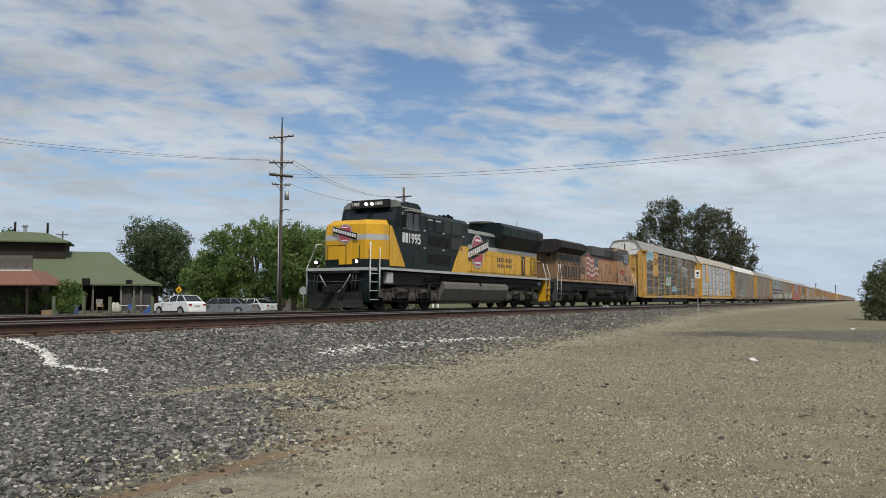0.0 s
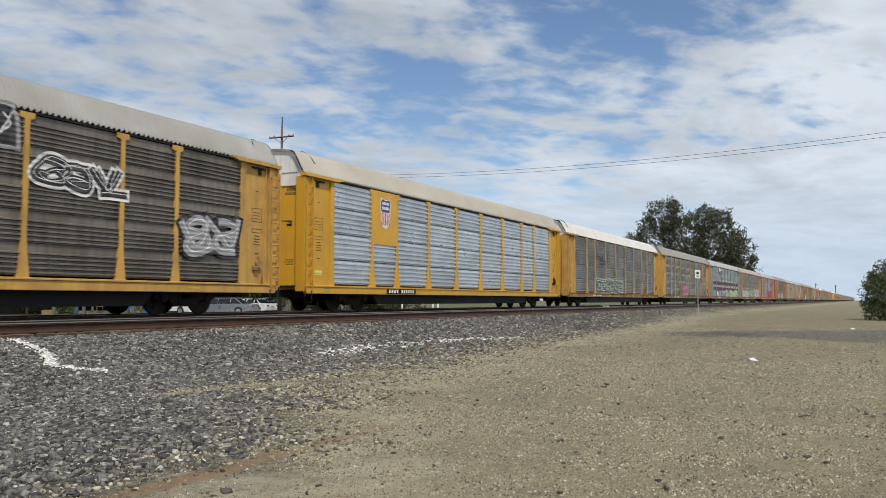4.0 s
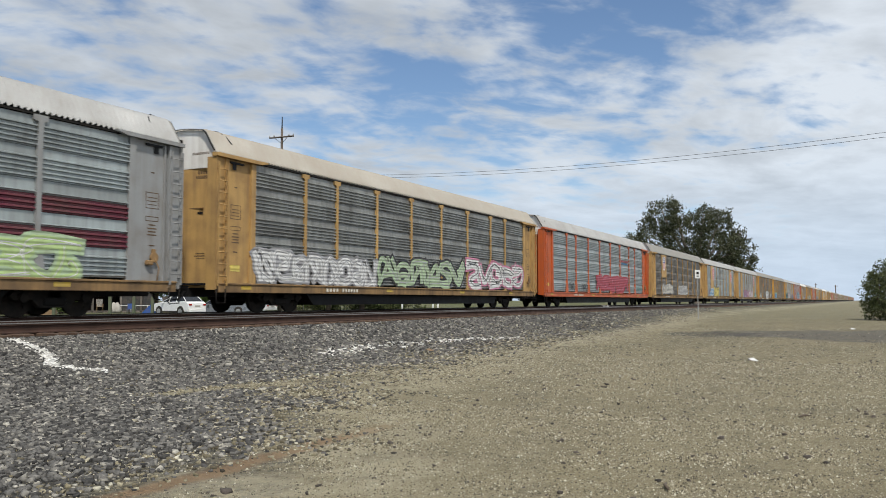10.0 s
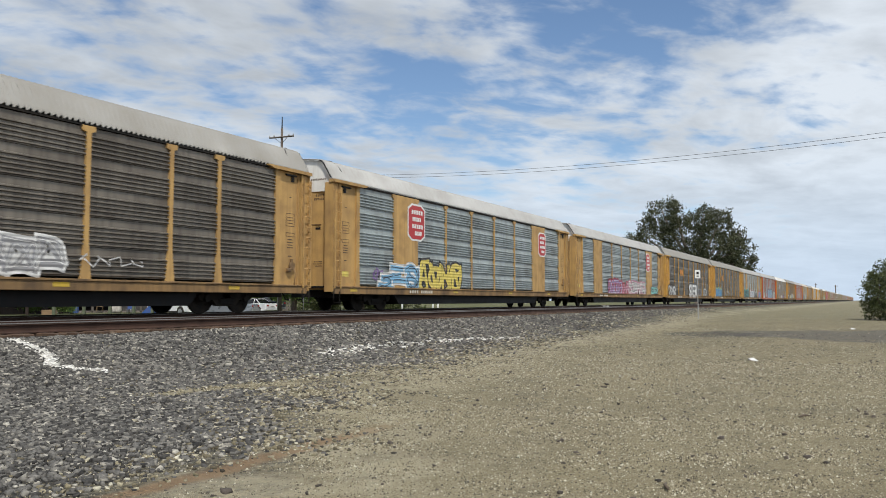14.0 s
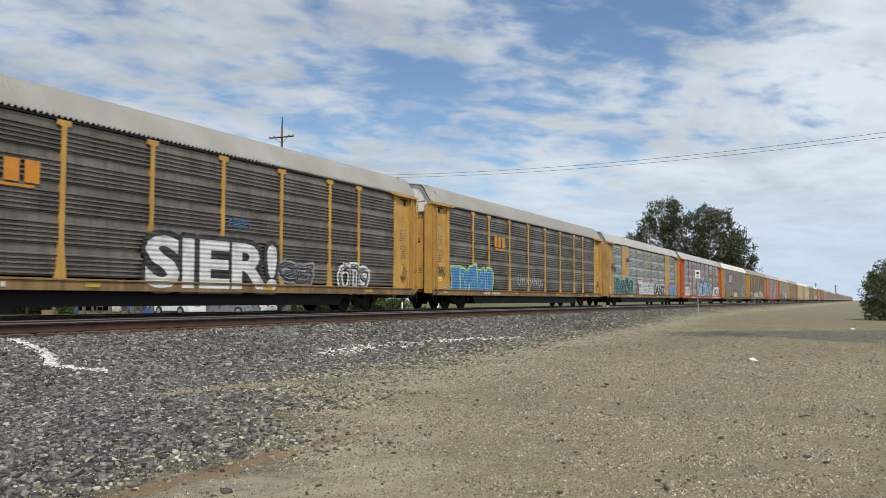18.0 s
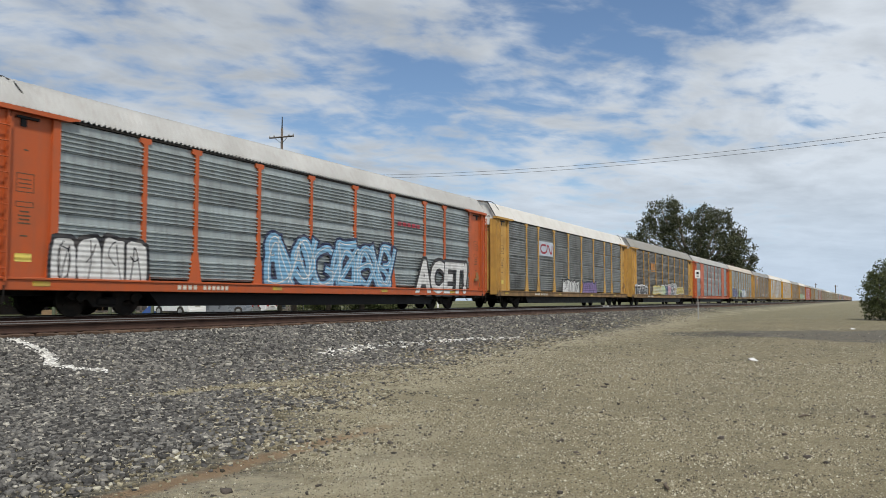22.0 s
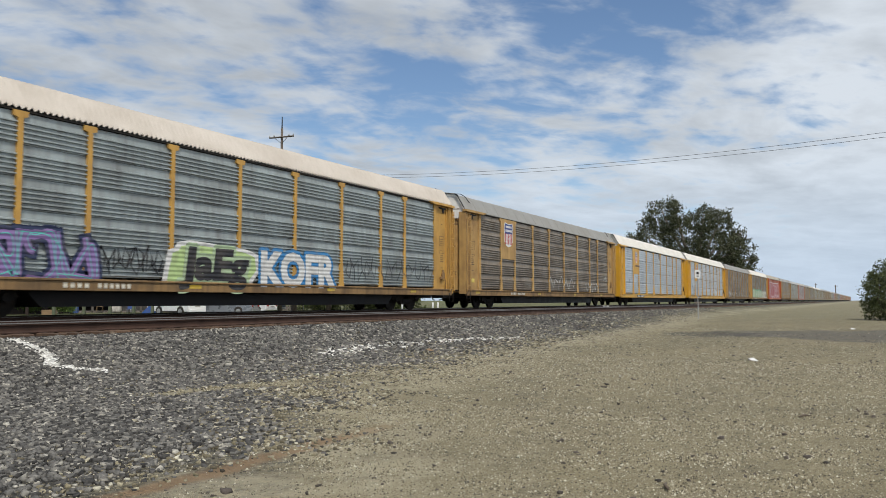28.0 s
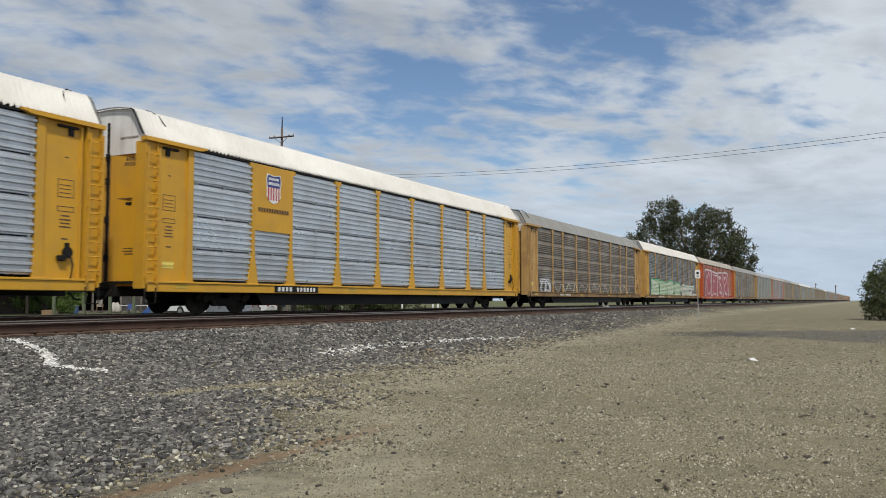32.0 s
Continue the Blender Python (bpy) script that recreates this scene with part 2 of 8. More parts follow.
class Mesh:
    """Collects boxes, prisms, tubes and strips; part() turns it into one mesh."""

    def __init__(self):
        self.v, self.f, self.smooth = [], [], []

    def add(self, verts, faces, smooth=False):
        n = len(self.v)
        self.v += [tuple(p) for p in verts]
        self.f += [tuple(i + n for i in q) for q in faces]
        self.smooth += [smooth] * len(faces)
        return self

    def box(self, x0, x1, y0, y1, z0, z1, bevel=0.0):
        if bevel <= 0:
            vs = [(x, y, z) for z in (z0, z1) for y in (y0, y1) for x in (x0, x1)]
            return self.add(vs, [(0, 2, 3, 1), (4, 5, 7, 6), (0, 1, 5, 4), (2, 6, 7, 3), (0, 4, 6, 2), (1, 3, 7, 5)])
        b = min(bevel, (x1 - x0) * .45, (y1 - y0) * .45, (z1 - z0) * .45)
        ring = [(x0 + b, y0), (x1 - b, y0), (x1, y0 + b), (x1, y1 - b), (x1 - b, y1), (x0 + b, y1), (x0, y1 - b), (x0, y0 + b)]
        cx, cy = (x0 + x1) / 2, (y0 + y1) / 2
        kx, ky = 1 - 2 * b / (x1 - x0), 1 - 2 * b / (y1 - y0)
        small = [(cx + (x - cx) * kx, cy + (y - cy) * ky) for x, y in ring]
        vs = [(*p, z0) for p in small] + [(*p, z0 + b) for p in ring] + [(*p, z1 - b) for p in ring] + [(*p, z1) for p in small]
        fs = [tuple(range(7, -1, -1)), tuple(range(24, 32))]
        for k in range(3):
            fs += [(k * 8 + i, k * 8 + (i + 1) % 8, k * 8 + 8 + (i + 1) % 8, k * 8 + 8 + i) for i in range(8)]
        return self.add(vs, fs)

    def prism(self, outline, axis, a, b):
        """A closed outline of (u, v) points pushed along an axis from a to b. x: u=y v=z; y: u=x v=z; z: u=x v=y."""
        put = {"x": lambda u, v, w: (w, u, v), "y": lambda u, v, w: (u, w, v), "z": lambda u, v, w: (u, v, w)}[axis]
        n = len(outline)
        vs = [put(u, v, a) for u, v in outline] + [put(u, v, b) for u, v in outline]
        fs = [tuple(range(n - 1, -1, -1)), tuple(range(n, 2 * n))]
        fs += [(i, (i + 1) % n, n + (i + 1) % n, n + i) for i in range(n)]
        return self.add(vs, fs)

    def strip(self, outline, axis, a, b, smooth=False):
        """An open outline pushed along an axis: a folded sheet."""
        put = {"x": lambda u, v, w: (w, u, v), "y": lambda u, v, w: (u, w, v), "z": lambda u, v, w: (u, v, w)}[axis]
        n = len(outline)
        vs = [put(u, v, a) for u, v in outline] + [put(u, v, b) for u, v in outline]
        return self.add(vs, [(i, i + 1, n + i + 1, n + i) for i in range(n - 1)], smooth)

    def loft(self, rings, caps=True, smooth=False):
        n = len(rings[0])
        vs = [p for r in rings for p in r]
        fs = []
        for k in range(len(rings) - 1):
            fs += [(k * n + i, k * n + (i + 1) % n, (k + 1) * n + (i + 1) % n, (k + 1) * n + i) for i in range(n)]
        self.add(vs, fs, smooth)
        if caps:
            m = len(self.v) - len(vs)
            self.f += [tuple(m + i for i in range(n - 1, -1, -1)), tuple(m + (len(rings) - 1) * n + i for i in range(n))]
            self.smooth += [False, False]
        return self

    def tube(self, path, radius, sides=8, smooth=True):
        """A round bar along a path; radius may be one number or one per point."""
        path = [Vector(p) for p in path]
        rings = []
        for i, p in enumerate(path):
            d = (path[min(i + 1, len(path) - 1)] - path[max(i - 1, 0)]).normalized()
            u = d.orthogonal().normalized() if abs(d.z) > 0.95 else d.cross(Vector((0, 0, 1))).normalized()
            w = d.cross(u)
            r = radius if isinstance(radius, (int, float)) else radius[i]
            rings.append([p + (u * math.cos(a) + w * math.sin(a)) * r for a in (2 * math.pi * j / sides for j in range(sides))])
        return self.loft(rings, True, smooth)

    def disc(self, centre, axis, radius, depth, sides=20):
        c, d = Vector(centre), {"x": Vector((1, 0, 0)), "y": Vector((0, 1, 0)), "z": Vector((0, 0, 1))}[axis]
        return self.tube([c - d * depth / 2, c + d * depth / 2], radius, sides)

    def data(self, name, material):
        me = bpy.data.meshes.new(name)
        me.from_pydata(self.v, [], self.f)
        me.polygons.foreach_set("use_smooth", self.smooth)
        me.materials.append(material)
        me.update()
        return me


def part(name, shape, material, parent, label="", at=None):
    """Links a shape (or a ready mesh) as one mesh object under a thing or part."""
    me = shape.data(name, material) if isinstance(shape, Mesh) else shape
    ob = new(name, me)
    ob.parent = parent
    if at is not None:
        ob.matrix_basis = at
    if label:
        ob["label"] = label
    return ob


def thing(name, at, label, category, group="", kind=""):
    ob = new(name)
    ob.matrix_basis = at
    return tagged(ob, label, category, group, kind)


def solid(name, shape, material, label="", category="", group="", kind="", at=None):
    ob = new(name, shape.data(name, material))
    if at is not None:
        ob.matrix_basis = at
    return tagged(ob, label, category, group, kind)


def words(body, size, bold=0.0, shear=0.0):
    """The outline of a word as a thin mesh in the x, z plane, left edge and base line at the origin, facing -y; and its width."""
    cu = bpy.data.curves.new("word", "FONT")
    cu.body, cu.size, cu.extrude, cu.offset, cu.shear, cu.resolution_u = body, size, 0.002, bold, shear, 3
    ob = new("word", cu)
    me = bpy.data.meshes.new_from_object(ob.evaluated_get(bpy.context.evaluated_depsgraph_get()))
    bpy.data.objects.remove(ob)
    bpy.data.curves.remove(cu)
    me.transform(Matrix.Rotation(radians(90), 4, "X"))
    xs = [v.co.x for v in me.vertices]
    me.transform(Matrix.Translation((-min(xs), 0, 0)))
    return me, max(xs) - min(xs)


def word_part(key, material, parent, x, y, z, width=None, height=1.0, label=""):
    me, w = WORDS[key]
    me = me.copy()
    me.name = "lettering"
    me.materials.clear()
    me.materials.append(material)
    k = (width / w) if width else 1.0
    me.transform(Matrix.Diagonal((k, 1, height, 1)))
    return part("lettering", me, material, parent, label, pose(x, y, z))


WORDS = {"build": words("BUILDING", 0.3, 0.008), "america": words("AMERICA", 0.3, 0.008), "lanz": words("LANZ", 1.0, 0.06), "cib": words("C187", 1.0, 0.06, 0.1),
         "1995": words("1995", 0.62, 0.012), "board": words("1995", 0.2, 0.006), "5822": words("5822", 0.5, 0.01),
         "acet": words("ACET!", 1.0, 0.045, 0.12),
         "sieri": words("SIER!", 1.0, 0.035),
         "jaeg": words("JaEg", 1.0, 0.05, 0.1),
         "kofr": words("KOFR", 1.0, 0.05)}

# ---- the train ----
SPEED_ROWS = [(0.0, -0.15), (1.0, 19.05), (2.0, 39.15), (3.0, 59.20), (6.0, 119.75), (7.0, 140.57), (8.0, 160.00), (9.0, 180.15), (10.0, 200.15), (11.0, 220.15), (12.0, 240.50), (13.0, 260.60), (14.0, 281.30), (17.0, 340.75), (18.0, 360.78), (19.0, 381.38), (20.0, 400.82), (21.0, 421.58), (22.0, 440.69), (23.0, 460.82), (24.0, 480.72), (25.0, 500.69), (28.0, 561.09), (29.0, 580.38), (30.0, 600.33), (31.0, 620.20), (32.0, 640.08)]   # seconds, metres run


def paint(name, color, ribs=7.4):
    """Sprayed paint over ribbed sheet: the relief of the ribs shows through."""
    mat = surface(name, color, 0.5, grain=(30, 0.15), stain=(3.0, 0.22), dirt=(0.16, 0.14, 0.12), bump=0.0)
    nt = mat.node_tree
    N, L = nt.nodes.new, nt.links.new
    tc, wv, bp = N("ShaderNodeTexCoord"), N("ShaderNodeTexWave"), N("ShaderNodeBump")
    wv.bands_direction = "Z"
    wv.inputs["Scale"].default_value = ribs * 0.314
    bp.inputs["Strength"].default_value, bp.inputs["Distance"].default_value = 0.38, 0.03
    L(tc.outputs["Object"], wv.inputs["Vector"])
    L(wv.outputs["Fac"], bp.inputs["Height"])
    L(bp.outputs[0], nt.nodes["Principled BSDF"].inputs["Normal"])
    return mat


for key, col in (("white", (0.70, 0.70, 0.68)), ("black", (0.02, 0.02, 0.024)), ("teal", (0.12, 0.50, 0.46)), ("navy", (0.02, 0.03, 0.08)),
                 ("blue", (0.03, 0.20, 0.45)), ("sky", (0.20, 0.42, 0.62)), ("purple", (0.25, 0.16, 0.38)), ("pink", (0.55, 0.20, 0.30)),
                 ("red", (0.36, 0.03, 0.05)), ("lime", (0.45, 0.60, 0.25)), ("yellow", (0.72, 0.58, 0.12)), ("green", (0.05, 0.35, 0.16)),
                 ("grey", (0.32, 0.32, 0.33)), ("cream", (0.62, 0.58, 0.48)), ("sage", (0.40, 0.52, 0.32)), ("reflector", (0.46, 0.31, 0.03))):
    M["spray_" + key] = paint("sprayed " + key, col)

NEAR_SIDE = -1.52      # outer face of the panels' ribs
POST_FACE = -1.535
TAG_FACE = -1.542


def ribbed_profile(z0, z1, ribs, depth=0.060, plain=0.0):
    """(y, z) points of a folded sheet: ribs stand out to the near side."""
    pts = [(NEAR_SIDE + depth + 0.02, z0), (NEAR_SIDE + depth, z0 + 0.012)]
    a = z0 + 0.02
    b = z1 - 0.02 - plain
    p = (b - a) / ribs
    for i in range(ribs):
        z = a + i * p
        pts += [(NEAR_SIDE + depth, z + p * 0.12), (NEAR_SIDE, z + p * 0.26), (NEAR_SIDE, z + p * 0.56), (NEAR_SIDE + depth, z + p * 0.70)]
    pts += [(NEAR_SIDE + depth, z1 - 0.012), (NEAR_SIDE + depth + 0.02, z1)]
    return pts


def sheet(width, z0, z1, ribs, material, plain=0.0, name="panel"):
    key = (round(width, 2), round(z0, 2), round(z1, 2), ribs, material.name, plain)
    if key not in SHEETS:
        m = Mesh()
        m.strip(ribbed_profile(z0, z1, ribs, plain=plain), "x", -width / 2, width / 2)
        SHEETS[key] = m.data(name, material)
    return SHEETS[key]


SHEETS = {}
POSTS = (-9.21, -7.22, -4.34, -1.445, 1.445, 4.34, 7.22, 9.21)
PANEL_END = 11.97
FLOOR_Z, SILL_Z, TOP_Z = 0.64, 0.95, 4.89      # car sill's underside, its top, the panels' top


def roof_outline(y_half, z0, rise):
    """A flat crowned roof with slanted flanks, from the near eave to the far one."""
    half = ((1.0, 0.0), (0.985, 0.07), (0.93, 0.20), (0.745, 0.665), (0.70, 0.745), (0.63, 0.795), (0.52, 0.825), (0.27, 0.875), (0.0, 0.895))
    near = [(-u * y_half, z0 + v * rise) for u, v in half]
    return near + [(-y, z) for y, z in near[-2::-1]]


def rack_roof(length, ribbed, rise):
    m = Mesh()
    half = length / 2
    if ribbed:
        n = int(length // 0.085)
        xs = [-half + length * i / n for i in range(n + 1)]
        grow = [0.07 if i % 2 else 0.0 for i in range(len(xs))]
    else:
        n = 19
        xs, grow = [], []
        for i in range(n):
            a, b = -half + length * i / n, -half + length * (i + 1) / n
            xs += [a, a + 0.04, b - 0.04, b]
            grow += [0.012, 0.0, 0.0, 0.012]
    rings = [[(x, y * (1 + g * 0.6), z + g) for y, z in roof_outline(1.50, 4.95, rise)] for x, g in zip(xs, grow)]
    n = len(rings[0])
    m.add([p for r in rings for p in r], [(k * n + i, k * n + i + 1, (k + 1) * n + i + 1, (k + 1) * n + i)
                                          for k in range(len(rings) - 1) for i in range(n - 1)])
    return m


def rack_truck(parent, x, wheel_mesh):
    t = part("truck", MESHES["bolster"], None, parent, at=pose(x, 0, 0))
    for sgn in (-1, 1):
        part("side_frame", MESHES["truck_frame", sgn], None, t)
        part("spring", MESHES["springs", sgn], None, t)
    for ax in (-0.89, 0.89):
        part("wheelset", wheel_mesh, None, t, at=pose(ax, 0, 0.46))
    return t


def make_truck_meshes():
    for sgn in (-1, 1):
        fr = Mesh()
        y0, y1 = sorted((sgn * 0.94, sgn * 1.10))
        fr.prism([(-1.25, 0.50), (-1.12, 0.62), (-0.5, 0.70), (0.5, 0.70), (1.12, 0.62), (1.25, 0.50), (1.1, 0.40), (0.62, 0.42),
                  (0.42, 0.22), (-0.42, 0.22), (-0.62, 0.42), (-1.1, 0.40)], "y", y0, y1)
        for ax in (-0.89, 0.89):
            fr.disc((ax, sgn * 1.12, 0.47), "y", 0.12, 0.12, 12)
        MESHES["truck_frame", sgn] = fr.data("side_frame", M["truck_steel"])
        MESHES["springs", sgn] = Mesh().box(-0.36, 0.36, *sorted((sgn * 0.98, sgn * 1.14)), 0.24, 0.50, 0.06).data("spring", M["dark_steel"])
    MESHES["bolster"] = Mesh().box(-0.22, 0.22, -1.1, 1.1, 0.42, 0.66, 0.04).data("truck", M["dark_steel"])
    MESHES["wheels"] = wheelset(0.46).data("wheelset", M["truck_steel"])
    MESHES["loco_wheels"] = wheelset(0.53).data("wheelset", M["truck_steel"])


def wheelset(r):
    w = Mesh()
    w.disc((0, 0, 0), "y", 0.085, 2.1, 10)
    for sgn in (-1, 1):
        prof = [(0.10, 0.82), (0.12, 0.70), (r * 0.45, 0.735), (r * 0.8, 0.72), (r, 0.70), (r, 0.79), (r + 0.026, 0.80), (r + 0.026, 0.83), (r * 0.8, 0.83), (r * 0.45, 0.80)]
        n = 24
        rings = []
        for j in range(n + 1):
            a = 2 * math.pi * j / n
            rings.append([(q * math.cos(a), sgn * y, q * math.sin(a)) for q, y in prof])
        w.loft(rings, False, False)
        for j in range(3):
            a = 2 * math.pi * j / 3
            w.disc((0.3 * math.cos(a) * r / 0.46, sgn * 0.85, 0.3 * math.sin(a) * r / 0.46), "y", 0.03, 0.03, 6)
    return w


MESHES, MOVERS = {}, []
make_truck_meshes()


def ribbon(m, pts, width, y, thick=0.003):
    """A painted stroke: a thin band along (x, z) points."""
    left, right = [], []
    for i, (x, z) in enumerate(pts):
        ax, az = pts[max(0, i - 1)]
        bx, bz = pts[min(len(pts) - 1, i + 1)]
        dx, dz = bx - ax, bz - az
        q = math.hypot(dx, dz) or 1
        nx, nz = -dz / q * width / 2, dx / q * width / 2
        left.append((x + nx, z + nz))
        right.append((x - nx, z - nz))
    n = len(pts)
    vs = [(x, y, z) for x, z in left] + [(x, y, z) for x, z in right]
    m.add(vs, [(n + i, n + i + 1, i + 1, i) for i in range(n - 1)])


def blob(m, cx, cz, w, h, rnd, y, grow=0.0, spikes=0.10, points=18):
    ph, k = rnd.random() * 6.3, rnd.choice((3, 4, 5))
    pts = []
    for i in range(points):
        a = 2 * math.pi * i / points
        e = 0.42
        ux = math.copysign(abs(math.cos(a)) ** e, math.cos(a))
        uz = math.copysign(abs(math.sin(a)) ** e, math.sin(a))
        r = 1 + spikes * math.sin(k * a + ph) + spikes * 0.5 * math.sin(7 * a + 2 * ph)
        pts.append((cx + (w / 2 + grow) * ux * r, max(FLOOR_Z + 0.02, cz + (h / 2 + grow) * uz * r)))
    m.add([(cx, y, cz)] + [(x, y, z) for x, z in pts], [(0, 1 + i, 1 + (i + 1) % points) for i in range(points)])


# bent strokes in a unit square that piece together into swollen, unreadable letter shapes
STROKES = (
    ((.82, .82, .45, .97, .12, .70, .16, .25, .50, .04, .84, .22, .80, .46, .52, .46),),
    ((.18, .05, .24, .50, .16, .96), (.20, .90, .70, .92, .82, .72, .60, .52, .28, .50), (.45, .48, .66, .30, .88, .05)),
    ((.08, .06, .34, .60, .50, .97, .68, .55, .90, .04), (.24, .34, .50, .40, .78, .33)),
    ((.82, .84, .50, .96, .18, .78, .34, .56, .70, .44, .80, .20, .48, .05, .14, .16),),
    ((.14, .95, .20, .50, .16, .08, .50, .05, .86, .12),),
    ((.86, .93, .50, .90, .16, .95, .20, .50, .14, .06, .52, .09, .88, .05), (.20, .50, .50, .53, .74, .49)),
    ((.14, .96, .30, .40, .48, .05, .66, .45, .88, .96),),
    ((.16, .05, .18, .60, .22, .95, .50, .50, .80, .05, .82, .50, .84, .96),),
    ((.50, .96, .14, .74, .12, .30, .48, .04, .86, .28, .88, .70, .52, .95),),
    ((.10, .92, .50, .95, .90, .90), (.50, .92, .46, .50, .52, .04)),
)


def smooth_line(pts, rounds=2):
    """Corners cut twice over: a soft bend."""
    for _ in range(rounds):
        q = [pts[0]]
        for (ax, az), (bx, bz) in zip(pts, pts[1:]):
            q += [(ax * .75 + bx * .25, az * .75 + bz * .25), (ax * .25 + bx * .75, az * .25 + bz * .75)]
        pts = q + [pts[-1]]
    return pts


def tag(car, x0, x1, z0, z1, letters, edge, fill, line, seed, lean=0.0, spikes=0.10, full=False):
    """A sprayed piece: swollen strokes with an outline, or with full a bubble shape each. x runs from the car's leading end."""
    rnd = random.Random(seed)
    w = (x1 - x0) / letters
    for i in range(letters):
        parts = [Mesh(), Mesh(), Mesh()]
        cx = x0 + w * (i + 0.5)
        cz, h = (z0 + z1) / 2 + rnd.uniform(-.06, .06), (z1 - z0) * rnd.uniform(.86, 1.05)
        d = 0.0004 * i
        fat = min(w, h) * rnd.uniform(0.16, 0.25)
        rim = min(0.10, 0.07 * h + 0.02)
        kind = [(rnd.choice(rnd.choice(STROKES)), rnd.random() < 0.5, rnd.random() < 0.5) for _ in range(2 if full else 3)]
        sway = rnd.uniform(-.18, .18) + lean
        if full:
            st = rnd.getstate()
            blob(parts[0], cx, cz, w * 1.04, h, rnd, TAG_FACE - d, 0.06, spikes)
            rnd.setstate(st)
            blob(parts[1], cx, cz, w * 0.98, h * 0.95, rnd, TAG_FACE - 0.003 - d, -0.02, spikes)
        for k, (flat, flip, turn) in enumerate(kind):
            pts = []
            for u, v in zip(flat[::2], flat[1::2]):
                u, v = u + rnd.uniform(-.15, .15), v + rnd.uniform(-.10, .10)
                u, v = 1 - u if flip else u, 1 - v if turn else v
                pts.append((cx + ((u - .5) * 1.0 + (v - .5) * sway) * (w * (0.95 if full else 1.5) - fat), max(FLOOR_Z + 0.06 + fat / 2, cz + (v - .5) * (h - fat))))
            pts = smooth_line(pts)
            e = 0.0006 * k
            if full:
                ribbon(parts[2], pts, fat * 0.22, TAG_FACE - 0.007 - d - e)
            else:
                ribbon(parts[0], pts, fat + 2 * rim, TAG_FACE - d - e)
                for cap, nxt in ((pts[0], pts[1]), (pts[-1], pts[-2])):
                    q = math.hypot(cap[0] - nxt[0], cap[1] - nxt[1]) or 1
                    tip = (cap[0] + (cap[0] - nxt[0]) / q * rim, cap[1] + (cap[1] - nxt[1]) / q * rim)
                    ribbon(parts[0], [cap, tip], fat + 2 * rim, TAG_FACE - 0.0003 - d - e)
                ribbon(parts[1], pts, fat, TAG_FACE - 0.004 - d - e)
                ribbon(parts[2], [(x + fat * 0.16, z + fat * 0.14) for x, z in pts[1:-1]], fat * 0.13, TAG_FACE - 0.008 - d - e)
        letter = part("graffiti", parts[0], M["spray_" + edge], car)
        part("fill", parts[1], M["spray_" + fill], letter)
        part("stroke", parts[2], M["spray_" + line], letter)


def scrawl(car, x0, x1, z0, z1, color, seed, width=0.06, loops=8):
    """A quick sprayed signature of loops."""
    rnd = random.Random(seed)
    m = Mesh()
    pts = []
    for i in range(loops * 4 + 1):
        u = i / (loops * 4)
        pts.append((x0 + (x1 - x0) * u + 0.12 * math.sin(i * 2.2), (z0 + z1) / 2 + (z1 - z0) / 2 * math.sin(i * 1.57 + rnd.uniform(-.5, .5)) * rnd.uniform(.5, 1)))
    ribbon(m, pts, width, TAG_FACE)
    part("graffiti", m, M["spray_" + color], car)


def tag_word(car, key, x0, x1, z0, z1, fill, edge, rim=0.12):
    """A sprayed word: the letters in one colour over a swollen copy of them in another."""
    me, w = WORDS[key]
    x0, x1, z0, z1 = x0 + rim, x1 - rim, max(z0, FLOOR_Z + 0.02) + rim, z1 - rim
    k, h = (x1 - x0) / w, (z1 - z0) / 0.74
    me = me.copy()
    me.transform(Matrix.Diagonal((k, 1, h, 1)))
    m = Mesh()
    vs, fs = [v.co.copy() for v in me.vertices], [tuple(p.vertices) for p in me.polygons]
    for i in range(10):
        a = i * math.pi / 5
        m.add([(v.x + rim * math.cos(a), v.y - 0.0003 * i, v.z + rim * math.sin(a)) for v in vs], fs)
    back = part("graffiti", m, M["spray_" + edge], car, at=pose(x0, TAG_FACE - 0.014, z0))
    word_part(key, M["spray_" + fill], back, 0, -0.010, 0, x1 - x0, h)


def plate(car, name, x0, x1, z0, z1, color, label="", proud=0.0):
    """A flat painted board on the near side."""
    m = Mesh().box(x0, x1, POST_FACE - 0.004 - proud, NEAR_SIDE + 0.06, z0, z1)
    return part(name, m, M[color], car, label)


def bars(parent, x0, x1, z0, z1, n, material, y, gap=0.25, name="lettering_bar"):
    """Unreadable or brand lettering: a row of plain bars."""
    m = Mesh()
    w = (x1 - x0) / n
    for i in range(n):
        m.box(x0 + w * (i + gap / 2), x0 + w * (i + 1 - gap / 2), y - 0.003, y + 0.002, z0, z1)
    ob = part(name, m, material, parent)
    ob["kind"] = "stuff"
    return ob


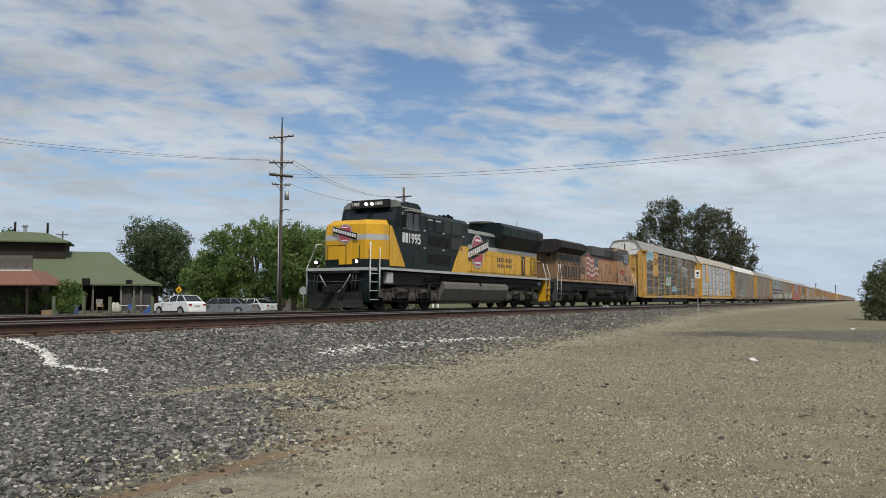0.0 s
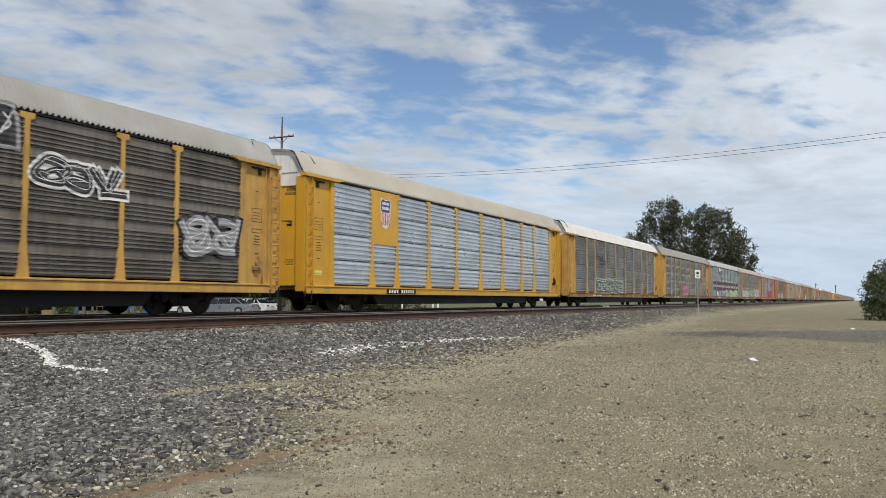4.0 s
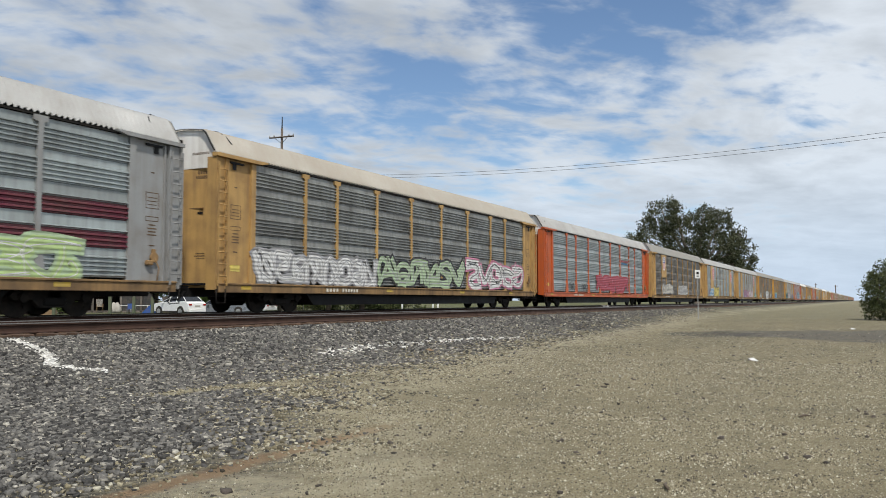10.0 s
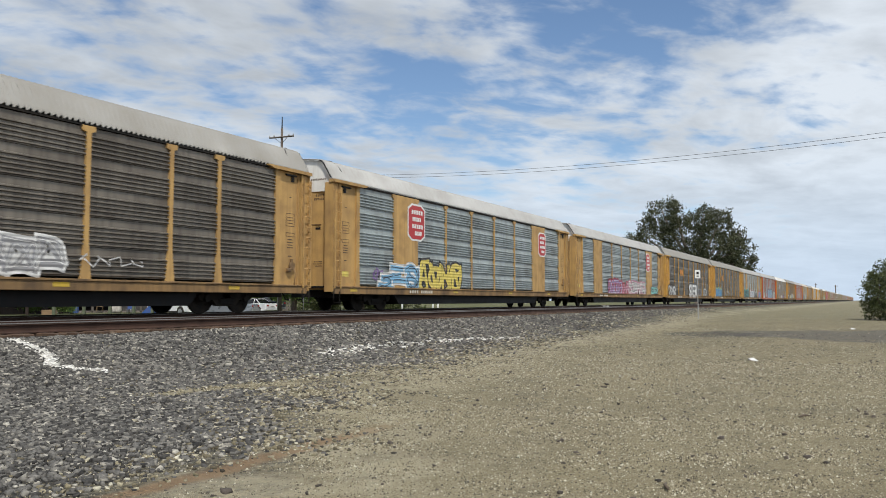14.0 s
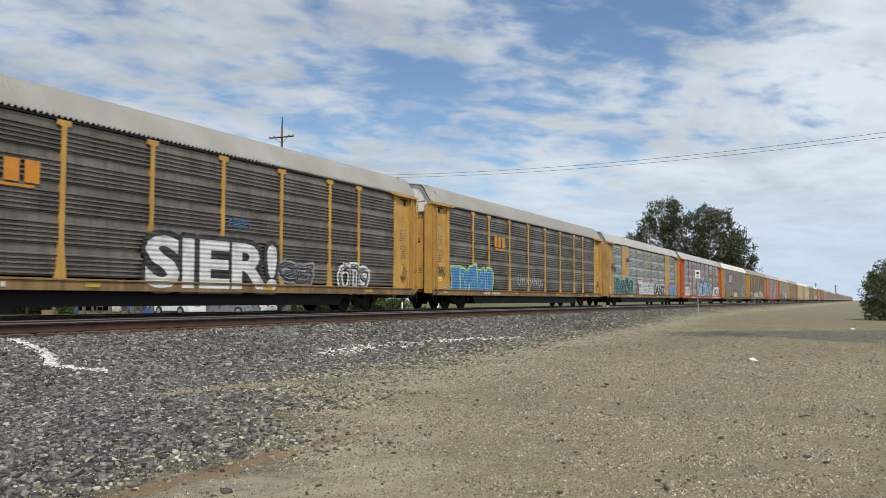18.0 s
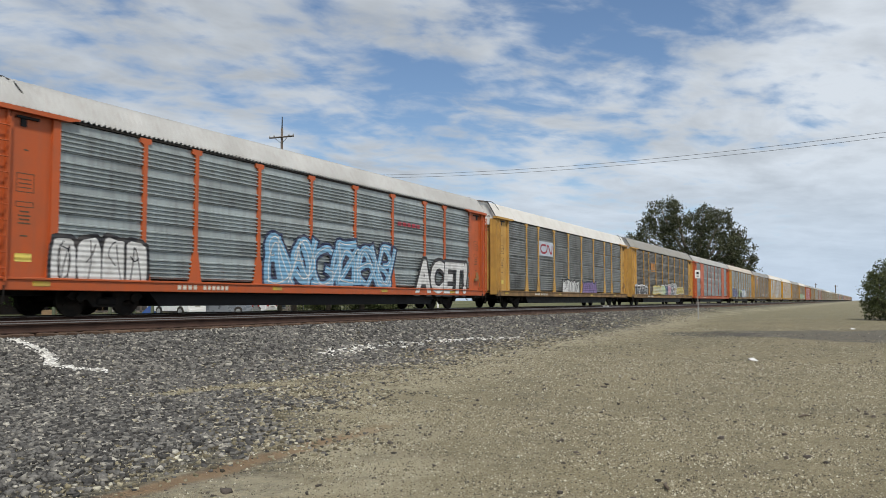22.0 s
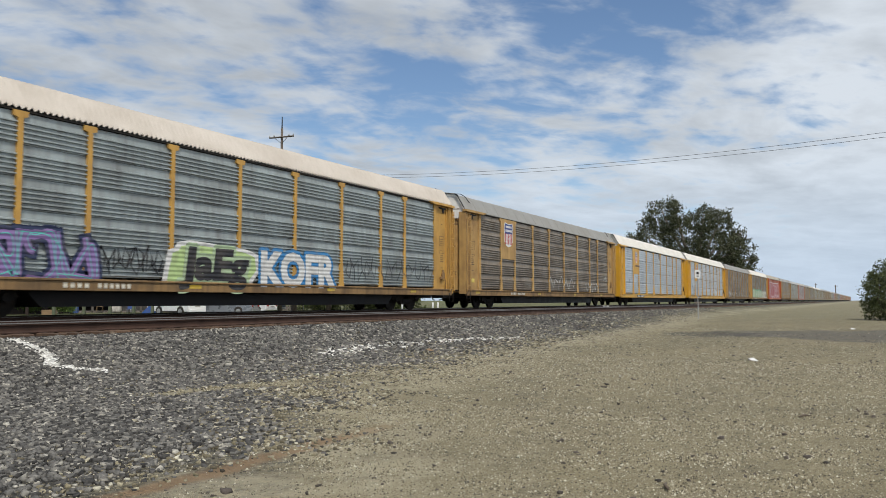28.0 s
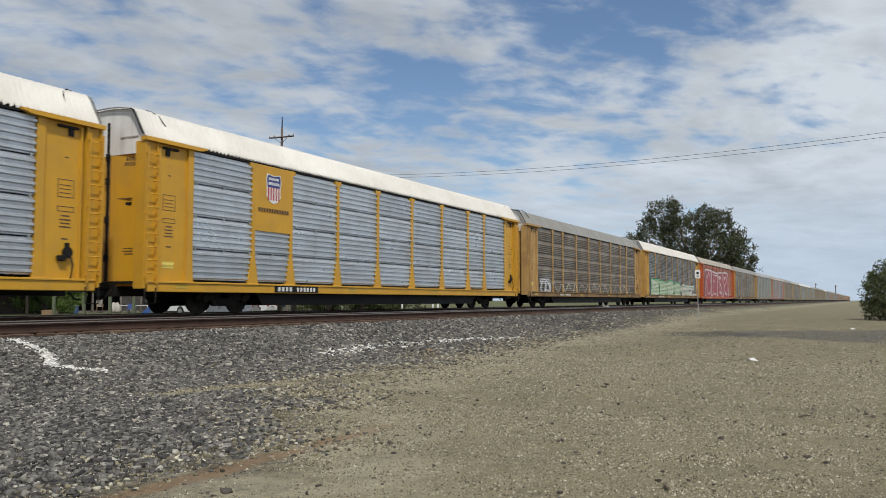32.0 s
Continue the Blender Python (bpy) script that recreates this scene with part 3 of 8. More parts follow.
def shield(car, cx, cz, w, h):
    """A road's shield emblem: blue head, red and white stripes, plain shapes."""
    y = POST_FACE - 0.008
    outline = [(-.5, .30), (-.42, .5), (0, .44), (.42, .5), (.5, .30), (.44, -.1), (.46, -.32), (.25, -.5), (0, -.56), (-.25, -.5), (-.46, -.32), (-.44, -.1)]
    base = part("emblem", Mesh().prism([(cx + u * w, cz + v * h) for u, v in outline], "y", y, y + 0.006), M["white"], car, "shield emblem with red stripes and a blue head")
    st = Mesh()
    for i in range(5):
        u = -0.34 + i * 0.17
        st.box(cx + (u - .04) * w, cx + (u + .04) * w, y - 0.003, y, cz - h * .44, cz + h * .02)
    part("stripe", st, M["red"], base)
    part("emblem_head", Mesh().prism([(cx + u * w * .9, cz + v * h) for u, v in [(-.5, .30), (-.42, .46), (0, .41), (.42, .46), (.5, .30), (.45, .02), (-.45, .02)]], "y", y - 0.004, y), M["blue"], base)
    bars(base, cx - w * .33, cx + w * .33, cz + h * .27, cz + h * .36, 5, M["white"], y - 0.006)
    bars(base, cx - w * .36, cx + w * .36, cz + h * .10, cz + h * .20, 6, M["white"], y - 0.006)


def autorack(name, label, frame_c, panel_c, roof_c, style="stack", ribbed=False, wide=(), stripes=(), end_c=None, near=True, sill_c=None):
    """A fully enclosed rack car, leading end at -x, near side at -y, rail heads at z = 0."""
    car = thing(name, pose(0, 0, 0), label, "railway car", "train of rack cars")
    F, P = M[frame_c], M[panel_c]
    rise = 1.06 if style == "stack" and near else 1.02 if roof_c == "roof_grey" else 0.95
    # flat car beneath
    m = Mesh().box(-CAR_HALF + 0.15, CAR_HALF - 0.15, POST_FACE - 0.03, POST_FACE + 0.10, FLOOR_Z, SILL_Z - 0.02, 0.015)
    m.box(-CAR_HALF + 0.15, CAR_HALF - 0.15, POST_FACE - 0.06, POST_FACE + 0.05, SILL_Z - 0.06, SILL_Z, 0.01)
    part("side_sill", m, M[sill_c or frame_c], car, "grimy side sill")
    u = Mesh().box(-CAR_HALF + 0.1, CAR_HALF - 0.1, -0.40, 0.40, 0.52, 0.86)
    for i in range(9):
        x = -10.8 + i * 2.7
        u.box(x - 0.06, x + 0.06, POST_FACE + 0.1, 1.5, 0.66, 0.88)
    u.box(-CAR_HALF + 0.1, CAR_HALF - 0.1, POST_FACE + 0.1, 1.50, 0.88, 0.94)
    u.prism([(-8.7, 0.62), (-8.3, 0.24), (8.3, 0.24), (8.7, 0.62)], "y", -1.22, 1.22)
    part("underframe", u, M["black"], car)
    part("far_side", Mesh().box(-CAR_HALF + 0.1, CAR_HALF - 0.1, 1.44, 1.52, FLOOR_Z, 4.95), P, car)
    # posts and panels
    edges = (-PANEL_END, *POSTS, PANEL_END)
    if near:
        wid = 0.14 if 7 in wide else 0.17
        foot = wid * (0.5 if 7 in wide else 1.5 if style == "stack" or frame_c in ("orange", "grey_paint") else 1.0)
        pk = ("post", frame_c, wid, foot)
        if pk not in MESHES:
            MESHES[pk] = Mesh().prism([(-foot, SILL_Z), (-foot * .62, SILL_Z + 0.55), (-wid * .42, SILL_Z + 0.95), (-wid * .42, 4.74), (-wid * 1.15, 4.78), (-wid * 1.2, 4.91),
                                       (wid * 1.2, 4.91), (wid * 1.15, 4.78), (wid * .42, 4.74), (wid * .42, SILL_Z + 0.95), (foot * .62, SILL_Z + 0.55), (foot, SILL_Z)],
                                      "y", POST_FACE, NEAR_SIDE + 0.07).data("post", F)
        for x in POSTS:
            part("post", MESHES[pk], None, car, at=pose(x, 0, 0))
        for i in range(9):
            a, b = edges[i], edges[i + 1]
            w = b - a
            if i in wide:
                part("door_board", Mesh().box(a, b, POST_FACE + 0.004, NEAR_SIDE + 0.06, SILL_Z + (1.75 if wide[i] else 0), TOP_Z + 0.02), F, car, "plain painted board over the panels")
            if style == "stack":
                rows = 4
                hgt = (TOP_Z - SILL_Z) / rows
                for r in range(rows):
                    if i in wide and (not wide[i] or r >= 2):
                        continue
                    z0 = SILL_Z + r * hgt + (0.012 if r else 0.06)
                    part("panel", sheet(w - 0.06, z0, SILL_Z + (r + 1) * hgt - 0.012, 5 if frame_c == "yellow_new" else 7, P), None, car, at=pose((a + b) / 2, 0, 0))
            else:
                hgt = (TOP_Z - SILL_Z - 0.05) / 5
                for r in range(5):
                    if i in wide and not wide[i]:
                        continue
                    z0 = SILL_Z + 0.05 + r * hgt
                    if r in stripes:
                        part("panel", sheet(w - 0.04, z0, z0 + hgt * 0.55, 3, M["maroon"]), None, car, at=pose((a + b) / 2, 0, 0))
                        part("panel", sheet(w - 0.04, z0 + hgt * 0.55, z0 + hgt, 1, P, plain=hgt * 0.30), None, car, at=pose((a + b) / 2, 0, 0))
                        continue
                    part("panel", sheet(w - 0.04, z0, z0 + hgt, 5, P, plain=hgt * 0.20), None, car, at=pose((a + b) / 2, 0, 0))
    else:
        part("near_side", Mesh().strip(ribbed_profile(SILL_Z, TOP_Z, 24), "x", -PANEL_END, PANEL_END), P, car)
        pm = Mesh()
        for x in POSTS:
            pm.box(x - 0.10, x + 0.10, POST_FACE, NEAR_SIDE + 0.06, SILL_Z, 4.86)
        part("posts", pm, F, car)
    # end bays, ladder posts, eave beams, doors
    E = CAR_HALF
    for sgn in (-1, 1):
        m = Mesh().box(*sorted((sgn * PANEL_END, sgn * (E - 0.58))), NEAR_SIDE + 0.06, NEAR_SIDE + 0.10, SILL_Z - 0.1, 4.88)
        part("end_bay", m, F, car)
        m = Mesh().prism([(sgn * u, z) for u, z in ((PANEL_END - 0.06, SILL_Z), (PANEL_END - 0.02, SILL_Z + 0.9), (PANEL_END - 0.02, 4.90), (PANEL_END + 0.20, 4.90), (PANEL_END + 0.20, SILL_Z + 0.9), (PANEL_END + 0.26, SILL_Z))],
                         "y", POST_FACE, NEAR_SIDE + 0.08)
        part("bay_post", m, F, car)
        # black filler block in place of the shade inside the gap
        part("door_gap", Mesh().box(*sorted((sgn * (E - 0.60), sgn * (E - 0.47))), NEAR_SIDE + 0.10, NEAR_SIDE + 0.30, SILL_Z - 0.1, 4.86), M["black"], car)
        xa, xb = sorted((sgn * (E - 0.50), sgn * (E - 0.02)))
        o, q = POST_FACE - 0.03, POST_FACE + 0.02
        m = Mesh().prism([(xa, o), (xa + 0.06, o), (xa + 0.06, q), (xb - 0.06, q), (xb - 0.06, o), (xb, o), (xb, NEAR_SIDE + 0.34), (xa, NEAR_SIDE + 0.34)], "z", SILL_Z - 0.22, 4.86)
        part("corner_post", m, F, car)
        part("corner_post", Mesh().box(xa, xb, 1.2, 1.53, SILL_Z - 0.16, 4.84, 0.04), F, car)
        beam = [(sgn * u, z) for u, z in ((PANEL_END - 0.50, 4.94), (PANEL_END - 0.50, 4.98), (E + 0.02, 4.98), (E + 0.02, 4.87), (PANEL_END - 0.20, 4.87))]
        part("eave_beam", Mesh().prism(beam, "y", POST_FACE - 0.10, NEAR_SIDE + 0.12), F, car)
        # bowed end doors under a chamfered gable
        x = sgn * (E - 0.12)
        bow = [(x - sgn * 0.16 * (y / 1.45) ** 2, y) for y in (-1.45, -1.1, -0.7, -0.3, 0.3, 0.7, 1.1, 1.45)]
        low = bow + [(x - sgn * 0.30, 1.45), (x - sgn * 0.30, -1.45)]
        part("end_door", Mesh().prism(low, "z", SILL_Z - 0.15, 4.55), F, car)
        up = [(-1.46, 4.55)] + [(y * 0.985, z) for y, z in roof_outline(1.50, 4.95, rise)] + [(1.46, 4.55)]
        part("gable", Mesh().prism(up, "x", min(x, x - sgn * 0.20), max(x, x - sgn * 0.20)), M["gable_white"], car, "white painted gable above the end door")
        if near:
            g = Mesh()
            g.box(x - 0.03 + sgn * .02, x + 0.03 + sgn * .02, -0.03, 0.03, SILL_Z, 5.5)
            for z in (1.5, 2.6, 3.7, 4.4):
                g.box(x - 0.05 + sgn * .02, x + 0.05 + sgn * .02, -0.06, 0.06, z, z + 0.2)
            part("door_rod", g, M["dark_steel"], car)
            edge = [(sgn * (E - 0.04), y, z + 0.03) for y, z in roof_outline(1.50, 4.95, rise)]
            part("gable_rim", Mesh().tube(edge, 0.022, 5), M["roof_grey"], car)
            part("gable_rod", Mesh().tube([(p[0] + sgn * 0.03, p[1] * 0.99, p[2]) for p in edge[1:6]], 0.026, 5), M["black"], car)
            top_z = 4.95 + rise * 0.80
            rx = sgn * (E - 1.1)
            part("roof_rod", Mesh().tube([(rx + sgn * .1, -1.30, 4.95 + rise * 0.45), (rx + sgn * .2, -1.1, top_z - 0.04), (rx + sgn * .4, -0.95, top_z + 0.08), (rx + sgn * 1.0, -0.8, top_z + 0.05)], 0.017, 5), M["black"], car)
            part("door_slot", Mesh().box(*sorted((x - sgn * 0.2, x - sgn * 0.035)), -0.88, -0.50, 3.10, 3.18), M["black"], car)
            lx = sgn * (E - 0.26)
            ld = Mesh()
            for dx in (-0.20, 0.20):
                ld.box(lx + dx - 0.02, lx + dx + 0.02, POST_FACE - 0.12, POST_FACE - 0.08, SILL_Z - 0.1, 4.7)
            for i in range(10):
                ld.tube([(lx - 0.22, POST_FACE - 0.10, 1.15 + i * 0.37), (lx + 0.22, POST_FACE - 0.10, 1.15 + i * 0.37)], 0.016, 5)
            for z in (1.0, 2.8, 4.5):
                for dx in (-0.20, 0.20):
                    ld.box(lx + dx - 0.02, lx + dx + 0.02, POST_FACE - 0.1, POST_FACE, z, z + 0.05)
            part("ladder", ld, F, car)
            sp = Mesh().tube([(lx - 0.2, POST_FACE - 0.05, SILL_Z - 0.2), (lx - 0.2, POST_FACE - 0.05, 0.32), (lx + 0.2, POST_FACE - 0.05, 0.32), (lx + 0.2, POST_FACE - 0.05, SILL_Z - 0.2)], 0.02, 6)
            part("stirrup_step", sp, M["dark_steel"], car)
            nx = sgn * (E - 1.02)
            F0 = NEAR_SIDE + 0.06
            part("roller_slot", Mesh().box(nx + sgn * 0.10 - 0.08, nx + sgn * 0.10 + 0.08, F0 - 0.03, F0, 4.55, 4.78).box(nx - 0.3, nx + 0.3, F0 - 0.06, F0, 4.74, 4.80), M["black"], car)
            part("bay_edge", Mesh().box(*sorted((sgn * (E - 0.64), sgn * (E - 0.58))), F0 - 0.05, F0 + 0.02, SILL_Z - 0.05, 4.84), F, car)
            if sgn > 0:
                hb = Mesh().disc((nx + 0.05, F0 - 0.06, 1.60), "y", 0.14, 0.06, 14).box(nx + 0.0, nx + 0.10, F0 - 0.07, F0, 1.60, 1.84).box(nx - 0.24, nx - 0.02, F0 - 0.12, F0, 1.38, 1.52, 0.02)
                hb.tube([(nx + 0.05, F0 - 0.08, 1.6), (nx + 0.16, F0 - 0.14, 1.3), (nx + 0.10, F0 - 0.12, 0.9)], 0.018, 5)
                part("hand_brake", hb, M["dark_steel"] if frame_c in ("yellow_new",) else M["sill_brown"], car)
            else:
                part("notice_plate", Mesh().box(nx - 0.22, nx + 0.22, F0 - 0.006, F0, 1.32, 1.52), M["spray_yellow"], car)
            # stencilled marks on the bay, the door and the gable, as plain bars
            ink = Mesh()
            for z, w in ((2.50, 0.24), (2.40, 0.34), (2.31, 0.28), (2.22, 0.34), (1.92, 0.20), (3.98, 0.12)):
                ink.box(nx - w / 2, nx + w / 2, F0 - 0.004, F0, z, z + 0.035)
            for z0, z1 in ((2.98, 3.42), (2.62, 2.74)):
                for z in (z0, z1):
                    ink.box(nx - 0.24, nx + 0.24, F0 - 0.004, F0, z, z + 0.018)
                for u in (-0.24, 0.222):
                    ink.box(nx + u, nx + u + 0.018, F0 - 0.004, F0, z0, z1)
            for z in (3.08, 3.18, 3.28):
                ink.box(nx - 0.18, nx + 0.16, F0 - 0.004, F0, z, z + 0.02)
            for y0, z, w, n in ((-1.02, 4.36, 0.38, 4), (-1.02, 4.22, 0.44, 6), (-0.95, 1.85, 0.34, 7), (-0.95, 1.77, 0.40, 7), (-0.95, 1.69, 0.30, 6)):
                for i in range(n):
                    ink.box(x - 0.16, x + 0.002 - 0.16 * ((y0 + w * i / n) / 1.45) ** 2 * 0.9, y0 + w * i / n, y0 + w * (i + 0.7) / n, z, z + (0.10 if z > 4 else 0.035)) if sgn > 0 else \
                        ink.box(x - 0.002 + 0.16 * ((y0 + w * i / n) / 1.45) ** 2 * 0.9, x + 0.16, y0 + w * i / n, y0 + w * (i + 0.7) / n, z, z + (0.10 if z > 4 else 0.035))
            for i in range(9):
                ink.box(x - 0.004, x + 0.004, -1.15 + i * 0.08, -1.10 + i * 0.08, 4.98, 5.05)
            part("stencil", ink, M["stencil_ink"], car)["kind"] = "stuff"
            part("door_seam", Mesh().box(*sorted((x - sgn * 0.2, x - sgn * 0.012)), -0.9, -0.04, 3.28, 3.305).box(*sorted((x - sgn * 0.2, x + sgn * 0.004)), -0.08, -0.05, SILL_Z, 4.52), M["sill_brown"], car)
        cp = Mesh().box(*sorted((sgn * (E - 0.3), sgn * (E + 0.36))), -0.12, 0.12, 0.70, 0.92, 0.03)
        cp.box(*sorted((sgn * (E + 0.32), sgn * (E + 0.50))), -0.17, 0.17, 0.66, 0.98, 0.04)
        part("coupler", cp, M["dark_steel"], car)
        hose = [(sgn * (E + 0.0), -0.35, 0.7), (sgn * (E + 0.2), -0.34, 0.45), (sgn * (E + 0.46), -0.30, 0.42)]
        part("air_hose", Mesh().tube(hose, 0.025, 6), M["black"], car)
    part("eave", Mesh().box(-PANEL_END, PANEL_END, NEAR_SIDE + 0.005, NEAR_SIDE + 0.08, 4.895, 4.955), M["dark_steel"], car)
    if near and style == "stack":
        bolts = Mesh()
        for i in range(9):
            a, b = edges[i], edges[i + 1]
            for r in range(1, 4):
                z = SILL_Z + r * (TOP_Z - SILL_Z) / 4
                if i in wide and (not wide[i] or r >= 2):
                    continue
                for u in (a + 0.16, (a + b) / 2, b - 0.16):
                    bolts.box(u - 0.022, u + 0.022, NEAR_SIDE - 0.008, NEAR_SIDE + 0.05, z - 0.04, z + 0.035)
        part("bolts", bolts, M["panel_light"], car)["kind"] = "stuff"
    rk = ("roof", roof_c, ribbed, rise)
    if rk not in MESHES:
        MESHES[rk] = rack_roof(2 * CAR_HALF - 0.16, ribbed, rise).data("roof", M[roof_c])
    part("roof", MESHES[rk], None, car, "long rounded sheet roof")
    for x in (-10.06, 10.06):
        rack_truck(car, x, MESHES["wheels"])
    if near:
        # reporting marks on the sill, as plain bars, and reflector patches
        fresh = sill_c is None and frame_c != "orange"
        if fresh:
            part("marks_plate", Mesh().box(-8.15, -5.65, POST_FACE - 0.034, POST_FACE, FLOOR_Z + 0.03, SILL_Z - 0.06), M["black"], car)
        for x0, x1, n in ((-8.0, -7.15, 4), (-6.95, -5.8, 6)):
            bars(car, x0, x1, FLOOR_Z + 0.07, SILL_Z - 0.10, n, M["white" if fresh else "spray_cream"], POST_FACE - 0.035, 0.4)
        if "reflector" not in MESHES:
            MESHES["reflector"] = Mesh().box(-0.24, 0.24, POST_FACE - 0.036, POST_FACE - 0.02, FLOOR_Z + 0.10, FLOOR_Z + 0.22).data("reflector", M["spray_reflector"])
        for x in (-12.4, -3.4, 3.6, 9.9):
            part("reflector", MESHES["reflector"], None, car, at=pose(x, 0, 0))
    return car


# frame, panels, roof, style, ribbed roof, boards in bays
FLEET = [
    ("weathered yellow rack car with grimy panels and graffiti", "yellow_worn", "panel_brown", "roof_grey", "band", True, {1: 1}, ()),
    ("bright yellow rack car with silver panels", "yellow_new", "panel_new", "roof_cream", "stack", True, {1: 1}, ()),
    ("yellow rack car with grey panels and a white roof", "yellow_worn", "panel_grey", "roof_white", "stack", False, {}, ()),
    ("yellow rack car with grey panels and a grey roof", "yellow_worn", "panel_grey", "roof_grey", "band", True, {}, ()),
    ("grey rack car with maroon stripes and a ribbed roof", "grey_paint", "panel_light", "roof_galv", "band", True, {}, (1, 2)),
    ("tan rack car with grimy panels and white graffiti", "yellow_tan", "panel_grey", "roof_cream", "band", True, {}, ()),
    ("orange rack car with pale panels and red graffiti", "orange", "panel_light", "roof_galv", "band", True, {}, ()),
    ("tan rack car with dark panels and a shield emblem", "yellow_tan", "panel_brown", "roof_grey", "band", True, {1: 1}, ()),
    ("yellow rack car with pale panels and red emblems", "yellow_tan", "panel_light", "roof_galv", "band", True, {1: 0, 7: 0}, ()),
    ("yellow rack car with pale panels and pink graffiti", "yellow_tan", "panel_light", "roof_galv", "band", True, {1: 0, 7: 0}, ()),
    ("yellow rack car with grimy panels and white graffiti", "yellow_worn", "panel_brown", "roof_grey", "band", True, {}, ()),
    ("yellow rack car with dark panels and blue graffiti", "yellow_worn", "panel_brown", "roof_grey", "band", True, {}, ()),
    ("tan rack car with pale panels and teal graffiti", "yellow_tan", "panel_light", "roof_galv", "band", True, {1: 0, 7: 0}, ()),
    ("orange rack car with pale panels and bold white graffiti", "orange", "panel_light", "roof_galv", "band", True, {}, ()),
    ("yellow rack car with grey panels and a white roof", "yellow_worn", "panel_grey", "roof_white", "stack", False, {}, ()),
    ("yellow rack car with grimy panels and pale graffiti", "yellow_worn", "panel_brown", "roof_grey", "band", True, {}, ()),
    ("orange rack car with painted boards and pale panels", "orange", "panel_light", "roof_galv", "band", True, {1: 0, 7: 0}, ()),
    ("yellow rack car with pale panels and purple graffiti", "yellow_worn", "panel_light", "roof_tan", "band", True, {}, ()),
    ("rusty tan rack car with brown panels and a shield", "yellow_tan", "panel_rust", "roof_grey", "band", False, {1: 1}, ()),
    ("clean yellow rack car with bright panels and a shield", "yellow_new", "panel_new", "roof_white", "stack", True, {1: 1}, ()),
    ("clean yellow rack car with bright panels and a shield", "yellow_new", "panel_new", "roof_white", "stack", True, {1: 1}, ()),
    ("rusty tan rack car with brown panels and pale scrawls", "yellow_tan", "panel_rust", "roof_grey", "band", False, {}, ()),
    ("yellow rack car with grey panels and green graffiti", "yellow_worn", "panel_grey", "roof_white", "stack", True, {}, ()),
    ("orange rack car with salmon painted panels", "orange", "panel_salmon", "roof_cream", "band", True, {}, ()),
    ("tan rack car with grey panels", "yellow_tan", "panel_grey", "roof_grey", "band", False, {}, ()),
]
CARS = []


def build_cars(count=62):
    rnd = random.Random(4)
    # far cars wear paler, duller colours that stand in for aerial haze
    kinds = [("tan rack car paled for haze, with brown panels", "yellow_hazed", "panel_rust", "roof_grey"), ("yellow rack car paled for haze, with light panels", "yellow_hazed", "panel_light", "roof_galv"),
             ("orange rack car paled for haze, with salmon panels", "panel_salmon", "panel_light", "roof_cream"), ("yellow rack car with pale panels", "yellow_hazed", "panel_light", "roof_white"),
             ("grey rack car with pale panels", "grey_paint", "panel_light", "roof_grey"), ("tan rack car with grimy panels", "yellow_hazed", "panel_grey", "roof_cream")]
    far = {}
    for k in range(count):
        if k < len(FLEET):
            lab, fr, pa, ro, st, rib, wide, stripes = FLEET[k]
            car = autorack("rack_car", lab, fr, pa, ro, st, rib, wide, stripes, sill_c=None if fr in ("yellow_new", "orange") or k == 0 else "sill_brown")
        else:
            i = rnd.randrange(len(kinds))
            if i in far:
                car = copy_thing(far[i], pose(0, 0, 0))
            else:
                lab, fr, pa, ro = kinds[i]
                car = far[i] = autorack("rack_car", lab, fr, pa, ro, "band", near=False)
        CARS.append(car)
        MOVERS.append((car, 87.61 + PITCH * k))


build_cars()


# ---- ground and tracks ----
def ground_height(x, y):
    """The ballast bank rises to both tracks; beyond them the ground is level again."""
    z = np.interp(y, [-60, 5.0, 8.6, 9.6, 11.9, 12.5, 21.6, 22.6, 25.0, 30], [0, 0, 0.03, 0.10, 0.52, 0.60, 0.60, 0.50, 0.05, 0])
    return z


def build_ground():
    xs = np.unique(np.concatenate([np.linspace(-1500, -20, 30), np.linspace(-20, 60, 161), np.linspace(60, 200, 71), np.geomspace(200, 4800, 40)]))
    ys = np.unique(np.concatenate([np.linspace(-1500, -60, 12), np.linspace(-60, -4, 15), np.linspace(-4, 13, 69), np.linspace(13, 26, 40), np.linspace(26, 120, 25), np.geomspace(120, 4800, 20)]))
    X, Y = np.meshgrid(xs, ys)
    Z = ground_height(X, Y)
    bump = np.array([[noise.noise(Vector((x * 0.35, y * 0.35, 0))) * 0.035 + noise.noise(Vector((x * 1.7, y * 1.7, 5))) * 0.012 if -20 < x < 140 and -4 < y < 12.3 else 0.0 for x in xs] for y in ys])
    Z = Z + bump
    n, m = len(xs), len(ys)
    verts = np.stack([X, Y, Z], -1).reshape(-1, 3)
    idx = np.arange(n * m).reshape(m, n)
    faces = np.stack([idx[:-1, :-1], idx[:-1, 1:], idx[1:, 1:], idx[1:, :-1]], -1).reshape(-1, 4)
    me = bpy.data.meshes.new("ground")
    me.from_pydata(verts.tolist(), [], faces.tolist())
    me.polygons.foreach_set("use_smooth", [True] * len(me.polygons))
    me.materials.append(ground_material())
    ob = new("ground", me)
    return tagged(ob, "dusty gravel ground rising to a grey ballast bank", "ground", kind="structure")


